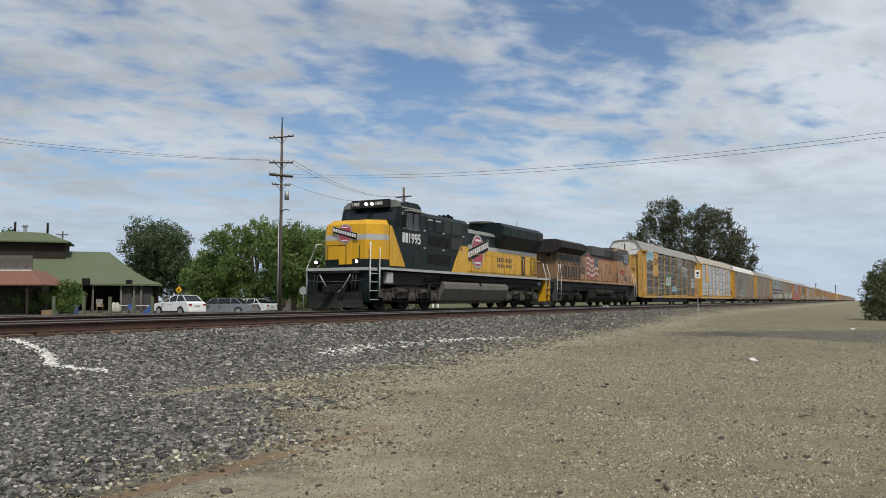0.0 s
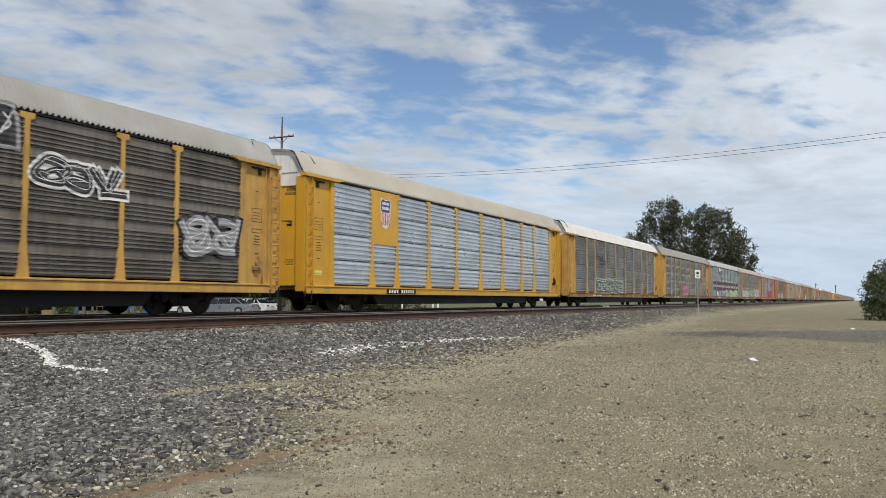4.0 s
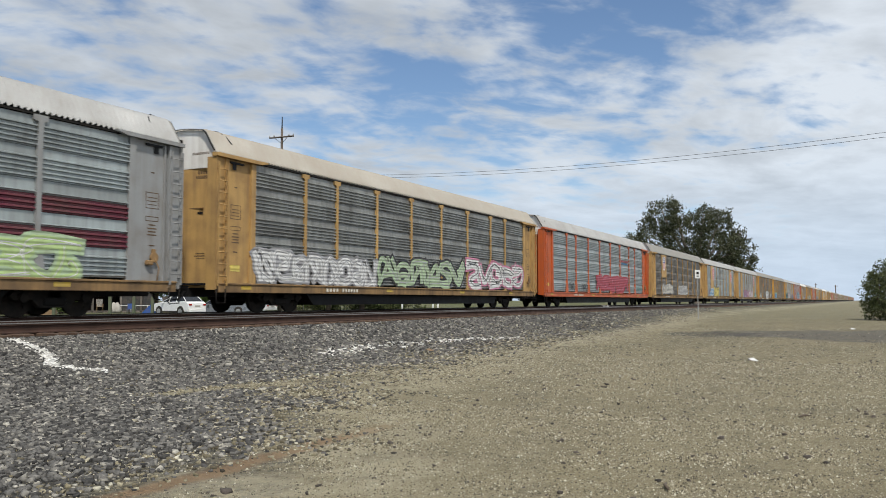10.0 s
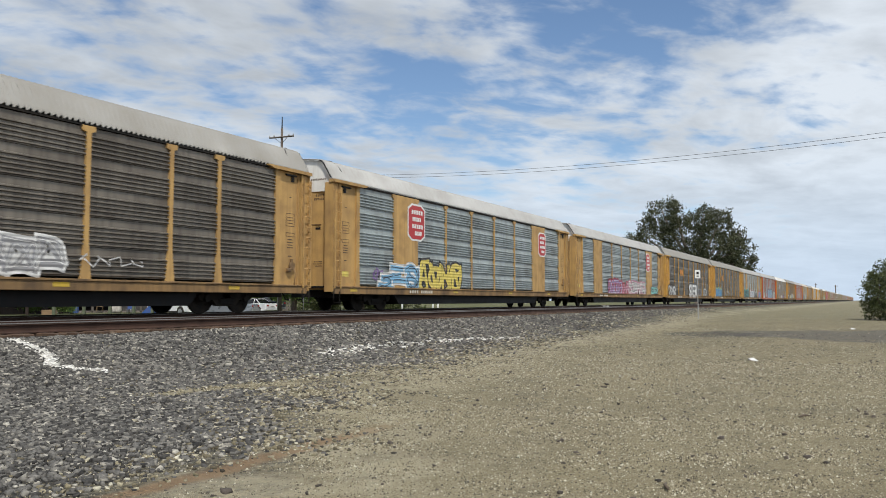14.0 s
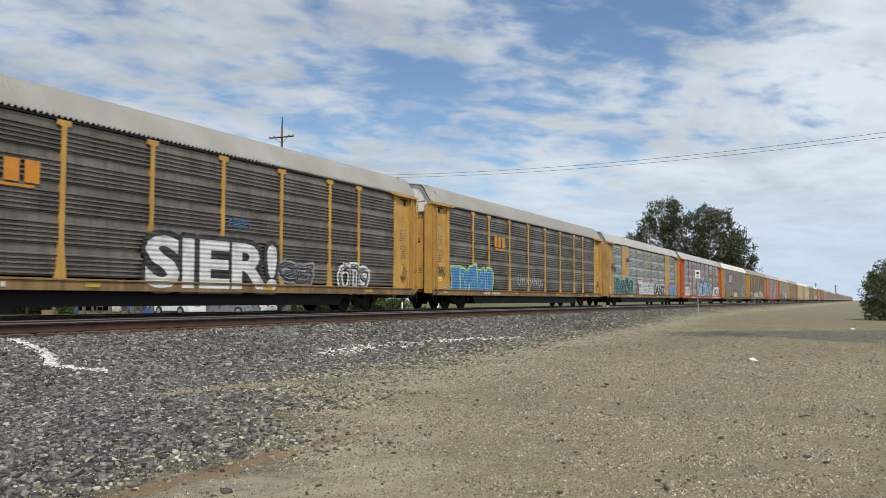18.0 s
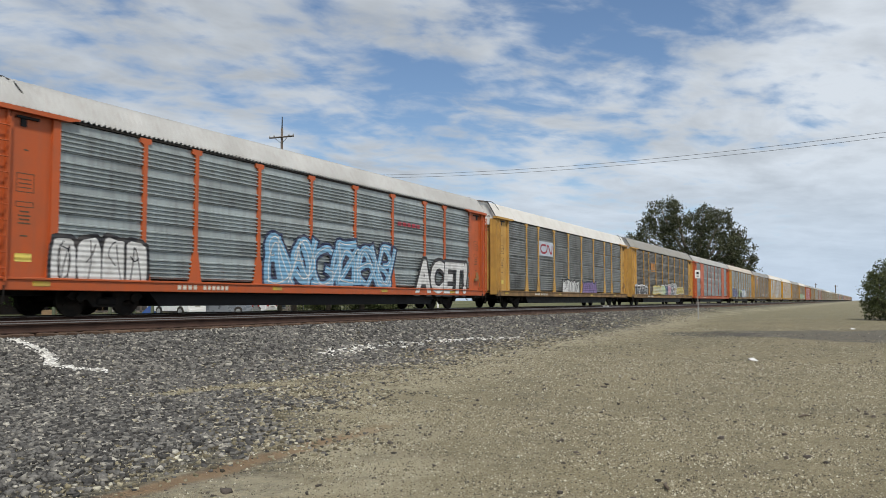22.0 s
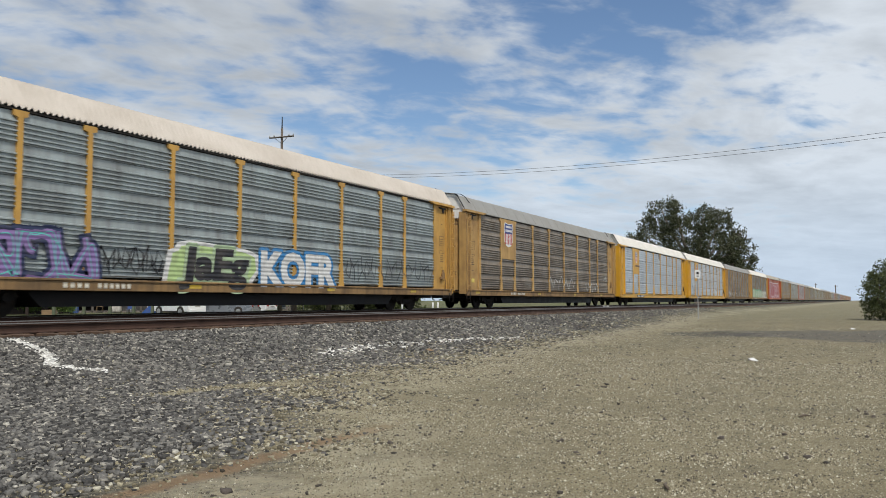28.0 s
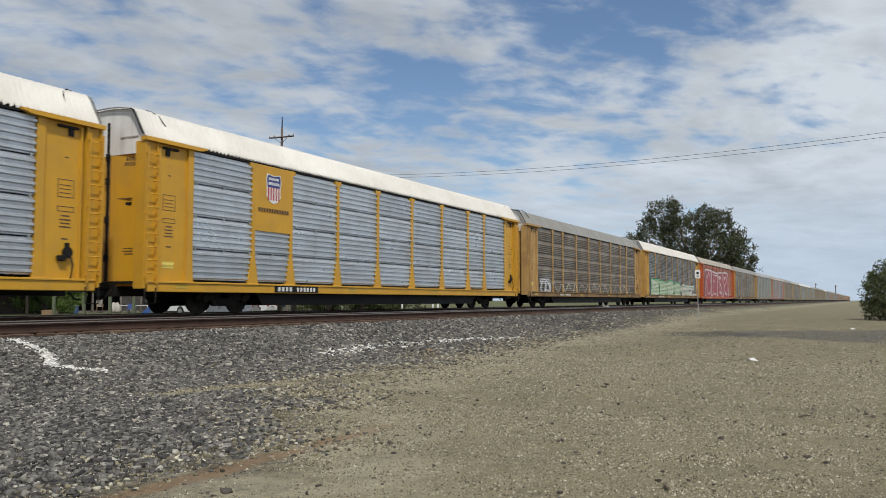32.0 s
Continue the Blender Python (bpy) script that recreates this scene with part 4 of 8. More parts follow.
def ground_material():
    mat = bpy.data.materials.new("gravel ground")
    mat.use_nodes = True
    nt = mat.node_tree
    N, L = nt.nodes.new, nt.links.new
    b = nt.nodes["Principled BSDF"]
    tc = N("ShaderNodeTexCoord")
    sep = N("ShaderNodeSeparateXYZ")
    L(tc.outputs["Object"], sep.inputs[0])

    def m(op, a, c=None, clamp=False):
        n = N("ShaderNodeMath")
        n.operation, n.use_clamp = op, clamp
        for i, v in enumerate((a, c)):
            if v is None:
                continue
            if isinstance(v, (int, float)):
                n.inputs[i].default_value = v
            else:
                L(v, n.inputs[i])
        return n.outputs[0]

    def tex(scale, detail=5, rough=0.55, stretch=(1, 1, 1)):
        mp = N("ShaderNodeMapping")
        mp.inputs["Scale"].default_value = stretch
        L(tc.outputs["Object"], mp.inputs[0])
        n = N("ShaderNodeTexNoise")
        n.inputs["Scale"].default_value, n.inputs["Detail"].default_value, n.inputs["Roughness"].default_value = scale, detail, rough
        L(mp.outputs[0], n.inputs["Vector"])
        return n.outputs["Fac"]

    def ramp(v, a, z, lo=0.0, hi=1.0):
        r = N("ShaderNodeMapRange")
        r.interpolation_type = "SMOOTHSTEP"
        for k, x in (("From Min", a), ("From Max", z), ("To Min", lo), ("To Max", hi)):
            r.inputs[k].default_value = x
        L(v, r.inputs["Value"])
        return r.outputs[0]

    def mixc(fac, c1, c2):
        n = N("ShaderNodeMix")
        n.data_type = "RGBA"
        if isinstance(fac, float):
            n.inputs[0].default_value = fac
        else:
            L(fac, n.inputs[0])
        for i, c in ((6, c1), (7, c2)):
            if isinstance(c, tuple):
                n.inputs[i].default_value = (*c, 1)
            else:
                L(c, n.inputs[i])
        return n.outputs[2]

    vor = N("ShaderNodeTexVoronoi")
    vor.inputs["Scale"].default_value = 24.0
    L(tc.outputs["Object"], vor.inputs["Vector"])
    fine = N("ShaderNodeTexVoronoi")
    fine.inputs["Scale"].default_value = 70.0
    L(tc.outputs["Object"], fine.inputs["Vector"])
    # crushed grey stone
    stone = mixc(ramp(vor.outputs["Color"], 0.1, 0.9), (0.070, 0.067, 0.062), (0.19, 0.182, 0.165))
    # the shade in the gaps between stones, painted as near black cell edges
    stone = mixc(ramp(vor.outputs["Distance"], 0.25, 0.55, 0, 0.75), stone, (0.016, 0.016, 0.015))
    stone = mixc(ramp(tex(0.5), 0.4, 0.7, 0, 0.35), stone, (0.15, 0.145, 0.132))
    # packed tan dirt with fine gravel
    grit = N("ShaderNodeTexVoronoi")
    grit.inputs["Scale"].default_value = 120.0
    L(tc.outputs["Object"], grit.inputs["Vector"])
    dirt = mixc(ramp(tex(0.35, 6), 0.35, 0.68), (0.244, 0.210, 0.126), (0.176, 0.153, 0.096))
    dirt = mixc(ramp(tex(1.1, 5, 0.6), 0.45, 0.70, 0, 0.55), dirt, (0.252, 0.221, 0.140))
    dirt = mixc(ramp(tex(0.9, 5, 0.65, (0.6, 1.6, 1)), 0.55, 0.72, 0, 0.5), dirt, (0.128, 0.110, 0.070))
    dirt = mixc(ramp(fine.outputs["Color"], 0.25, 0.05, 0, 0.6), dirt, (0.080, 0.069, 0.045))
    dirt = mixc(ramp(fine.outputs["Color"], 0.68, 0.90, 0, 0.7), dirt, (0.325, 0.298, 0.213))
    dirt = mixc(ramp(grit.outputs["Color"], 0.62, 0.85, 0, 0.75), dirt, (0.32, 0.29, 0.20))
    dirt = mixc(ramp(grit.outputs["Color"], 0.32, 0.12, 0, 0.75), dirt, (0.068, 0.059, 0.040))
    dirt = mixc(ramp(tex(9.0, 5, 0.7), 0.56, 0.70, 0, 0.55), dirt, (0.104, 0.090, 0.058))
    dirt = mixc(ramp(tex(0.8, 7, 0.75), 0.50, 0.66, 0, 0.45), dirt, (0.115, 0.103, 0.078))
    dirt = mixc(ramp(tex(2.6, 6, 0.75), 0.52, 0.68, 0, 0.5), dirt, (0.31, 0.28, 0.19))
    dirt = mixc(ramp(tex(4.0, 6, 0.75), 0.54, 0.66, 0, 0.5), dirt, (0.098, 0.085, 0.056))
    # far fields: dry green
    field = mixc(ramp(tex(0.05, 6), 0.35, 0.65), (0.10, 0.108, 0.05), (0.18, 0.165, 0.095))
    field = mixc(ramp(tex(0.6, 6), 0.35, 0.65, 0, 0.5), field, (0.07, 0.09, 0.035))
    # the stone lies from a wavering line up to the tracks
    edge = m("ADD", sep.outputs["Y"], m("MULTIPLY", m("SUBTRACT", tex(0.45, 5, 0.6), 0.5), 3.2))
    edge = m("ADD", edge, m("MULTIPLY", m("SUBTRACT", tex(3.0, 4, 0.6), 0.5), 1.3))
    reach = m("ADD", ramp(sep.outputs["X"], 5.0, 10.2, 4.4, 7.2), m("ADD", ramp(sep.outputs["X"], 10.0, 22.0, 0.0, 1.5), ramp(sep.outputs["X"], 24.0, 64.0, 0.0, 2.4)))
    hole = m("MULTIPLY", ramp(m("ABSOLUTE", m("SUBTRACT", sep.outputs["Y"], m("SUBTRACT", 8.05, m("MULTIPLY", m("SUBTRACT", sep.outputs["X"], 8.4), 0.3)))), 0.50, 0.05), ramp(m("ABSOLUTE", m("SUBTRACT", sep.outputs["X"], 8.7)), 1.6, 0.4))
    foot = m("ADD", reach, m("MULTIPLY", hole, 3.3))
    on = ramp(m("ADD", m("SUBTRACT", edge, foot), m("MULTIPLY", m("SUBTRACT", tex(7.0, 5, 0.7), 0.5), 2.6)), -0.9, 0.9)
    fines = m("MULTIPLY", ramp(m("SUBTRACT", edge, foot), -2.6, -0.6), ramp(m("SUBTRACT", edge, foot), 0.9, 0.0))
    dirt = mixc(m("MULTIPLY", m("MULTIPLY", fines, ramp(tex(1.7, 5, 0.65), 0.30, 0.58)), 0.75), dirt, (0.40, 0.362, 0.255))
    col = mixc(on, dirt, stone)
    # a bare brown scrape along the foot of the stone
    bare = m("ABSOLUTE", m("SUBTRACT", m("ADD", sep.outputs["Y"], m("MULTIPLY", m("SUBTRACT", tex(1.2, 4), 0.5), 0.35)), 4.32))
    along = m("MULTIPLY", ramp(sep.outputs["X"], 3.4, 4.0), ramp(sep.outputs["X"], 8.0, 6.2))
    col = mixc(m("MULTIPLY", m("MULTIPLY", ramp(bare, 0.20, 0.05), along), 0.8), col, (0.25, 0.165, 0.095))
    # darker grey patch on the dirt further along
    px = m("SUBTRACT", 1.0, m("ABSOLUTE", m("DIVIDE", m("SUBTRACT", sep.outputs["X"], 33.5), 8.5)), True)
    py = m("SUBTRACT", 1.0, m("ABSOLUTE", m("DIVIDE", m("SUBTRACT", sep.outputs["Y"], -1.5), 9.0)), True)
    patch = m("ADD", m("MULTIPLY", px, py), m("MULTIPLY", m("SUBTRACT", tex(0.4, 6, 0.65), 0.5), 1.3))
    col = mixc(m("MULTIPLY", ramp(patch, 0.16, 0.46), 0.75), col, (0.115, 0.108, 0.10))
    qx = m("SUBTRACT", 1.0, m("ABSOLUTE", m("DIVIDE", m("SUBTRACT", sep.outputs["X"], 31.8), 4.2)), True)
    qy = m("SUBTRACT", 1.0, m("ABSOLUTE", m("DIVIDE", m("SUBTRACT", sep.outputs["Y"], 5.3), 2.2)), True)
    spill = m("ADD", m("MULTIPLY", qx, qy), m("MULTIPLY", m("SUBTRACT", tex(0.9, 6, 0.7), 0.5), 1.4))
    col = mixc(m("MULTIPLY", ramp(spill, 0.10, 0.50), 0.8), col, stone)
    straw = m("MULTIPLY", ramp(sep.outputs["X"], 40.0, 75.0), ramp(tex(0.35, 7, 0.7), 0.38, 0.62, 0.15, 0.85))
    col = mixc(straw, col, (0.185, 0.175, 0.115))
    beyond = ramp(m("ADD", sep.outputs["Y"], m("MULTIPLY", m("SUBTRACT", tex(0.5), 0.5), 2.0)), 24.5, 26.0)
    col = mixc(beyond, col, field)
    L(col, b.inputs["Base Color"])
    b.inputs["Roughness"].default_value = 0.95
    b.inputs["Specular IOR Level"].default_value = 0.2
    bp = N("ShaderNodeBump")
    bp.inputs["Strength"].default_value, bp.inputs["Distance"].default_value = 1.0, 0.045
    hgt = m("ADD", m("MULTIPLY", m("SUBTRACT", 1.0, vor.outputs["Distance"]), on), m("ADD", m("MULTIPLY", tex(45.0, 3), 0.6), m("ADD", m("MULTIPLY", m("SUBTRACT", 1.0, fine.outputs["Distance"]), 0.35), m("MULTIPLY", tex(8.0, 5), 0.7))))
    L(hgt, bp.inputs["Height"])
    L(bp.outputs[0], b.inputs["Normal"])
    return mat


ground = build_ground()


def rail_section():
    w = [(-0.07, 0.0), (0.07, 0.0), (0.07, 0.012), (0.018, 0.03), (0.009, 0.05), (0.009, 0.125), (0.034, 0.138), (0.036, 0.165),
         (0.028, 0.176), (-0.028, 0.176), (-0.036, 0.165), (-0.034, 0.138), (-0.009, 0.125), (-0.009, 0.05), (-0.018, 0.03), (-0.07, 0.012)]
    return w


def build_track(y, name):
    base = thing(name, pose(0, y, RAIL), "rusty steel rails on timber ties in grey ballast", "railway track", kind="structure")
    for sgn in (-1, 1):
        r = part("rail", Mesh().prism([(u + sgn * 0.7525, v - 0.178) for u, v in rail_section()], "x", -760, 2500), M["rail_rust"], base, "rusty steel rail")
        h = part("rail_head", Mesh().prism([(sgn * 0.7525 - 0.038, -0.016), (sgn * 0.7525 + 0.038, -0.016), (sgn * 0.7525 + 0.030, 0.001), (sgn * 0.7525 - 0.030, 0.001)], "x", -760, 2500), M["rail_head"], r, "polished running surface")
    m = Mesh().box(-0.11, 0.11, -1.3, 1.3, -0.36, -0.185, 0.012)
    tie = m.data("tie", M["tie"])
    pl = Mesh()
    for sgn in (-1, 1):
        pl.box(-0.09, 0.09, sgn * 0.7525 - 0.18, sgn * 0.7525 + 0.18, -0.19, -0.176)
    plate_me = pl.data("tie_plate", M["rail_rust"])
    rnd = random.Random(8)
    for i in range(150):
        x = -8 + i * 0.5
        t = part("tie", tie, None, base, at=pose(x + rnd.uniform(-.03, .03), rnd.uniform(-.05, .05), 0, 0, 0, rnd.uniform(-1.5, 1.5)))
        part("tie_plate", plate_me, None, t)
    rest = Mesh()
    for i in range(500):
        x = 67 + i * 0.5
        rest.box(x - 0.11, x + 0.11, -1.3, 1.3, -0.36, -0.185)
    part("ties", rest, M["tie"], base)["kind"] = "stuff"
    return base


build_track(NEAR_Y, "track_near")
build_track(TRAIN_Y, "track_far")


# ---- locomotives ----
def octagon(y_half, z0, z1, cut_low, cut_high):
    return [(-y_half + cut_low, z0), (y_half - cut_low, z0), (y_half, z0 + cut_low), (y_half, z1 - cut_high), (y_half - cut_high, z1),
            (-y_half + cut_high, z1), (-y_half, z1 - cut_high), (-y_half, z0 + cut_low)]


def loco_truck(lo, x, cast="truck_steel"):
    """A three-axle truck with its side frames, brake gear and wheels."""
    t = part("truck", Mesh().box(-1.7, 1.7, -0.6, 0.6, 0.55, 0.95, 0.05), M["dark_steel"], lo, at=pose(x, 0, 0))
    for sgn in (-1, 1):
        y0, y1 = sorted((sgn * 1.08, sgn * 1.26))
        fr = Mesh().prism([(-2.85, 0.55), (-2.75, 0.86), (-1.7, 0.92), (-1.35, 1.02), (1.35, 1.02), (1.7, 0.92), (2.75, 0.86), (2.85, 0.55), (2.45, 0.50), (2.4, 0.72),
                           (1.8, 0.72), (1.6, 0.48), (0.5, 0.48), (0.35, 0.72), (-0.35, 0.72), (-0.5, 0.48), (-1.6, 0.48), (-1.8, 0.72), (-2.4, 0.72), (-2.45, 0.50)], "y", y0, y1)
        part("side_frame", fr, M[cast], t)
        for ax in (-2.1, 0.0, 2.1):
            j = Mesh().box(ax - 0.24, ax + 0.24, *sorted((sgn * 1.1, sgn * 1.34)), 0.36, 0.74, 0.05)
            j.disc((ax, sgn * 1.36, 0.55), "y", 0.15, 0.08, 14)
            part("axle_box", j, M[cast], t)
        for bx in (-1.05, 1.05):
            c = Mesh().tube([(bx - 0.35, sgn * 1.30, 0.80), (bx + 0.35, sgn * 1.30, 0.80)], 0.11, 10)
            part("brake_cylinder", c, M[cast], t)
        for bx in (-2.1, 0.0, 2.1):
            sp = Mesh()
            for q in (-0.30, 0.30):
                sp.disc((bx + q, sgn * 1.20, 0.84), "z", 0.085, 0.20, 10)
            part("coil_spring", sp, M["dark_steel"], t)
        for bx in (-1.55, -0.55, 0.55, 1.55):
            part("brake_lever", Mesh().tube([(bx, sgn * 1.31, 0.95), (bx + 0.08, sgn * 1.31, 0.40)], 0.03, 6), M["black"], t)
        part("brake_rod", Mesh().tube([(-2.3, sgn * 1.29, 0.36), (2.3, sgn * 1.29, 0.36)], 0.022, 6), M["dark_steel"], t)
        part("air_line", Mesh().tube([(-1.6, sgn * 1.30, 1.06), (-0.4, sgn * 1.34, 1.12), (0.8, sgn * 1.34, 1.10), (1.4, sgn * 1.28, 0.98)], 0.018, 6), M["black"], t)
        dm = Mesh().tube([(1.15, sgn * 1.36, 0.45), (1.5, sgn * 1.36, 1.15)], 0.06, 8)
        part("damper", dm, M["black"], t)
        sandpipe = Mesh().tube([(-2.8, sgn * 1.2, 1.1), (-2.75, sgn * 1.1, 0.5), (-2.6, sgn * 0.8, 0.12)], 0.03, 6)
        part("sand_pipe", sandpipe, M["black"], t)
    for ax in (-2.1, 0.0, 2.1):
        part("wheelset", MESHES["loco_wheels"], None, t, at=pose(ax, 0, 0.53))
        part("traction_motor", Mesh().box(ax + 0.15, ax + 0.85, -0.55, 0.55, 0.25, 0.75, 0.08), M["black"], t)


def handrail(lo, xs, y, z0, z1, material, name="handrail"):
    m = Mesh().tube([(xs[0], y, z0), (xs[0], y, z1), (xs[-1], y, z1), (xs[-1], y, z0)], 0.018, 6)
    rail = part(name, m, material, lo)
    for x in xs[1:-1]:
        part("stanchion", Mesh().tube([(x, y, z0), (x, y, z1)], 0.016, 6), material, rail)


def steps(lo, x, sgn_y, color, facing):
    """A step well at a corner: treads between two side plates."""
    y0, y1 = sorted((sgn_y * 1.02, sgn_y * 1.54))
    s = part("step_well", Mesh().box(x - 0.34, x - 0.30, y0, y1, 0.34, 1.78).box(x + 0.30, x + 0.34, y0, y1, 0.34, 1.78).box(x - 0.30, x + 0.30, *sorted((sgn_y * 1.02, sgn_y * 1.06)), 0.34, 1.78), M[color], lo)
    for z in (0.42, 0.78, 1.14, 1.48):
        part("tread", Mesh().box(x - 0.30, x + 0.30, y0, y1, z, z + 0.035), M["loco_grey"] if color == "green" else M[color], s)


def pane(lo, outline, axis, a, b, name="window", rim=None):
    w = part(name, Mesh().prism(outline, axis, a, b), M["glass"], lo)
    if rim:
        pts = outline + outline[:1]
        put = {"y": lambda u, v: (u, a, v), "x": lambda u, v: (a, u, v)}[axis]
        part("frame", Mesh().tube([put(*p) for p in pts], 0.022, 5), rim, w)
    return w


def ditch_light(lo, x, y, z):
    d = part("ditch_light", Mesh().disc((x + 0.06, y, z), "x", 0.13, 0.14, 16), M["black"], lo)
    part("lens", Mesh().disc((x - 0.015, y, z), "x", 0.065, 0.02, 16), M["lamp"], d, "lit headlamp lens")


def coupler(lo, x, sgn):
    part("coupler", Mesh().box(*sorted((x, x + sgn * 0.55)), -0.12, 0.12, 0.72, 0.94, 0.03).box(*sorted((x + sgn * 0.5, x + sgn * 0.72)), -0.18, 0.18, 0.66, 1.0, 0.05), M["dark_steel"], lo)
    for y in (-0.5, -0.35, 0.35, 0.5):
        part("air_hose", Mesh().tube([(x, y, 0.95), (x + sgn * 0.22, y, 0.70), (x + sgn * 0.2, y * 0.9, 0.42), (x + sgn * 0.1, y * 0.7, 0.36)], 0.028, 6), M["black"], lo)
    loop = [(x + sgn * 0.04, -0.75 + 1.5 * i / 10, 1.45 - 0.75 * math.sin(math.pi * i / 10)) for i in range(11)]
    part("jumper_cable", Mesh().tube(loop, 0.022, 6), M["loco_grey"], lo)


def plow(lo, x, sgn):
    rings = []
    ys = (-1.40, -1.0, -0.5, 0.0, 0.5, 1.0, 1.40)
    for dx, z, k in ((0.10, 0.66, 0.90), (0.16, 0.45, 0.95), (0.30, 0.26, 0.98), (0.50, 0.11, 1.0)):
        rings.append([(x + sgn * (dx * (1 - abs(y) / 1.9)), y * k, z + 0.10 * abs(y) * (z > 0.5)) for y in ys])
    m = Mesh()
    n = 7
    for back in (0.0, 0.04):
        m.add([(px - sgn * back, py, pz) for r in rings for px, py, pz in r], [(k * n + i, k * n + i + 1, (k + 1) * n + i + 1, (k + 1) * n + i) for k in range(3) for i in range(n - 1)])
    part("plow", m, M["plow_black"], lo, "worn dark plough blade")
    part("pilot_plate", Mesh().box(*sorted((x - sgn * 0.50, x - sgn * 0.44)), -1.2, 1.2, 0.6, 1.62), M["plow_black"], lo)
    part("anticlimber", Mesh().box(*sorted((x - sgn * 0.45, x + sgn * 0.06)), -1.15, 1.15, 1.50, 1.62, 0.02), M["plow_black"], lo)
    part("buffer_beam", Mesh().box(*sorted((x - sgn * 0.44, x - sgn * 0.12)), -0.42, 0.42, 0.60, 1.08, 0.04), M["dark_steel"], lo)
    for y in (-1.02, -0.86, 0.86, 1.02):
        part("lift_lever", Mesh().tube([(x, y, 1.50), (x + sgn * 0.10, y, 1.1), (x + sgn * 0.04, y * 0.96, 0.62)], 0.014, 5), M["armour_grey"], lo)
    part("cut_lever", Mesh().tube([(x + sgn * 0.06, -1.35, 1.22), (x + sgn * 0.1, -0.5, 1.16), (x + sgn * 0.1, 0.5, 1.16), (x + sgn * 0.06, 1.35, 1.22)], 0.014, 5), M["armour_grey"], lo)


M["lamp"] = glow("headlamp", (1.0, 0.93, 0.78), 6.0)
M["emblem_red"] = surface("emblem red", (0.42, 0.06, 0.09), 0.45, stain=(3, 0.1))
M["dark_grille"] = surface("dark grille", (0.02, 0.021, 0.022), 0.6, stain=(3, 0.2), dirt=(0.06, 0.05, 0.045))


def slats(parent, name, x0, x1, z0, z1, y, n, material, upright=True):
    """A louvred grille: a dark back and proud slats."""
    g = part(name, Mesh().box(x0, x1, y, y + 0.03, z0, z1), M["dark_grille"], parent)
    for i in range(n):
        m = Mesh()
        if upright:
            c = x0 + (x1 - x0) * (i + .5) / n
            m.box(c - 0.012, c + 0.012, y - 0.012, y, z0, z1)
        else:
            c = z0 + (z1 - z0) * (i + .5) / n
            m.box(x0, x1, y - 0.018, y, c - 0.014, c + 0.014)
        part("slat", m, material, g)
    return g


def emblem(lo, cx, cz, w, h, y, axis="y"):
    """Round red heritage emblem behind a slanted dark banner; plain bars for its lettering."""
    def put(u, v, d):
        return (cx + u * w, y - d, cz + v * h) if axis == "y" else (cx - d, y + u * w, cz + v * h)

    def slab(pts, d, mat, parent, name, label=""):
        m = Mesh()
        n = len(pts)
        m.add([put(u, v, d) for u, v in pts] + [put(u, v, d - 0.008) for u, v in pts],
              [tuple(range(n)), *[(i, n + i, n + (i + 1) % n, (i + 1) % n) for i in range(n)]])
        return part(name, m, mat, parent, label)
    ring = [(0.30 * math.cos(a), 0.5 * math.sin(a)) for a in (2 * math.pi * i / 28 for i in range(28))]
    e = slab(ring, 0.010, M["loco_grey"], lo, "emblem", "round red emblem behind a slanted black banner")
    slab([(u * 0.86, v * 0.88) for u, v in ring], 0.014, M["emblem_red"], e, "disc")
    sl = 0.42
    ban = [(-0.5, -0.14 - sl * .5), (0.5, -0.14 + sl * .5), (0.5, 0.20 + sl * .5), (-0.5, 0.20 - sl * .5)]
    slab(ban, 0.018, M["loco_grey"], e, "banner_edge")
    slab([(u * 0.95, v * 0.97 + 0.0) for u, v in ban], 0.022, M["black"], e, "banner")
    for i in range(10):
        u = -0.43 + i * 0.092
        slab([(u, -0.04 + sl * u), (u + 0.06, -0.04 + sl * (u + 0.06)), (u + 0.06, 0.13 + sl * (u + 0.06)), (u, 0.13 + sl * u)], 0.026, M["white"], e, "letter_bar")
    for v in (-0.34, 0.33):
        slab([(-0.12, v - 0.03), (0.12, v - 0.03), (0.12, v + 0.03), (-0.12, v + 0.03)], 0.026, M["white"], e, "letter_bar")


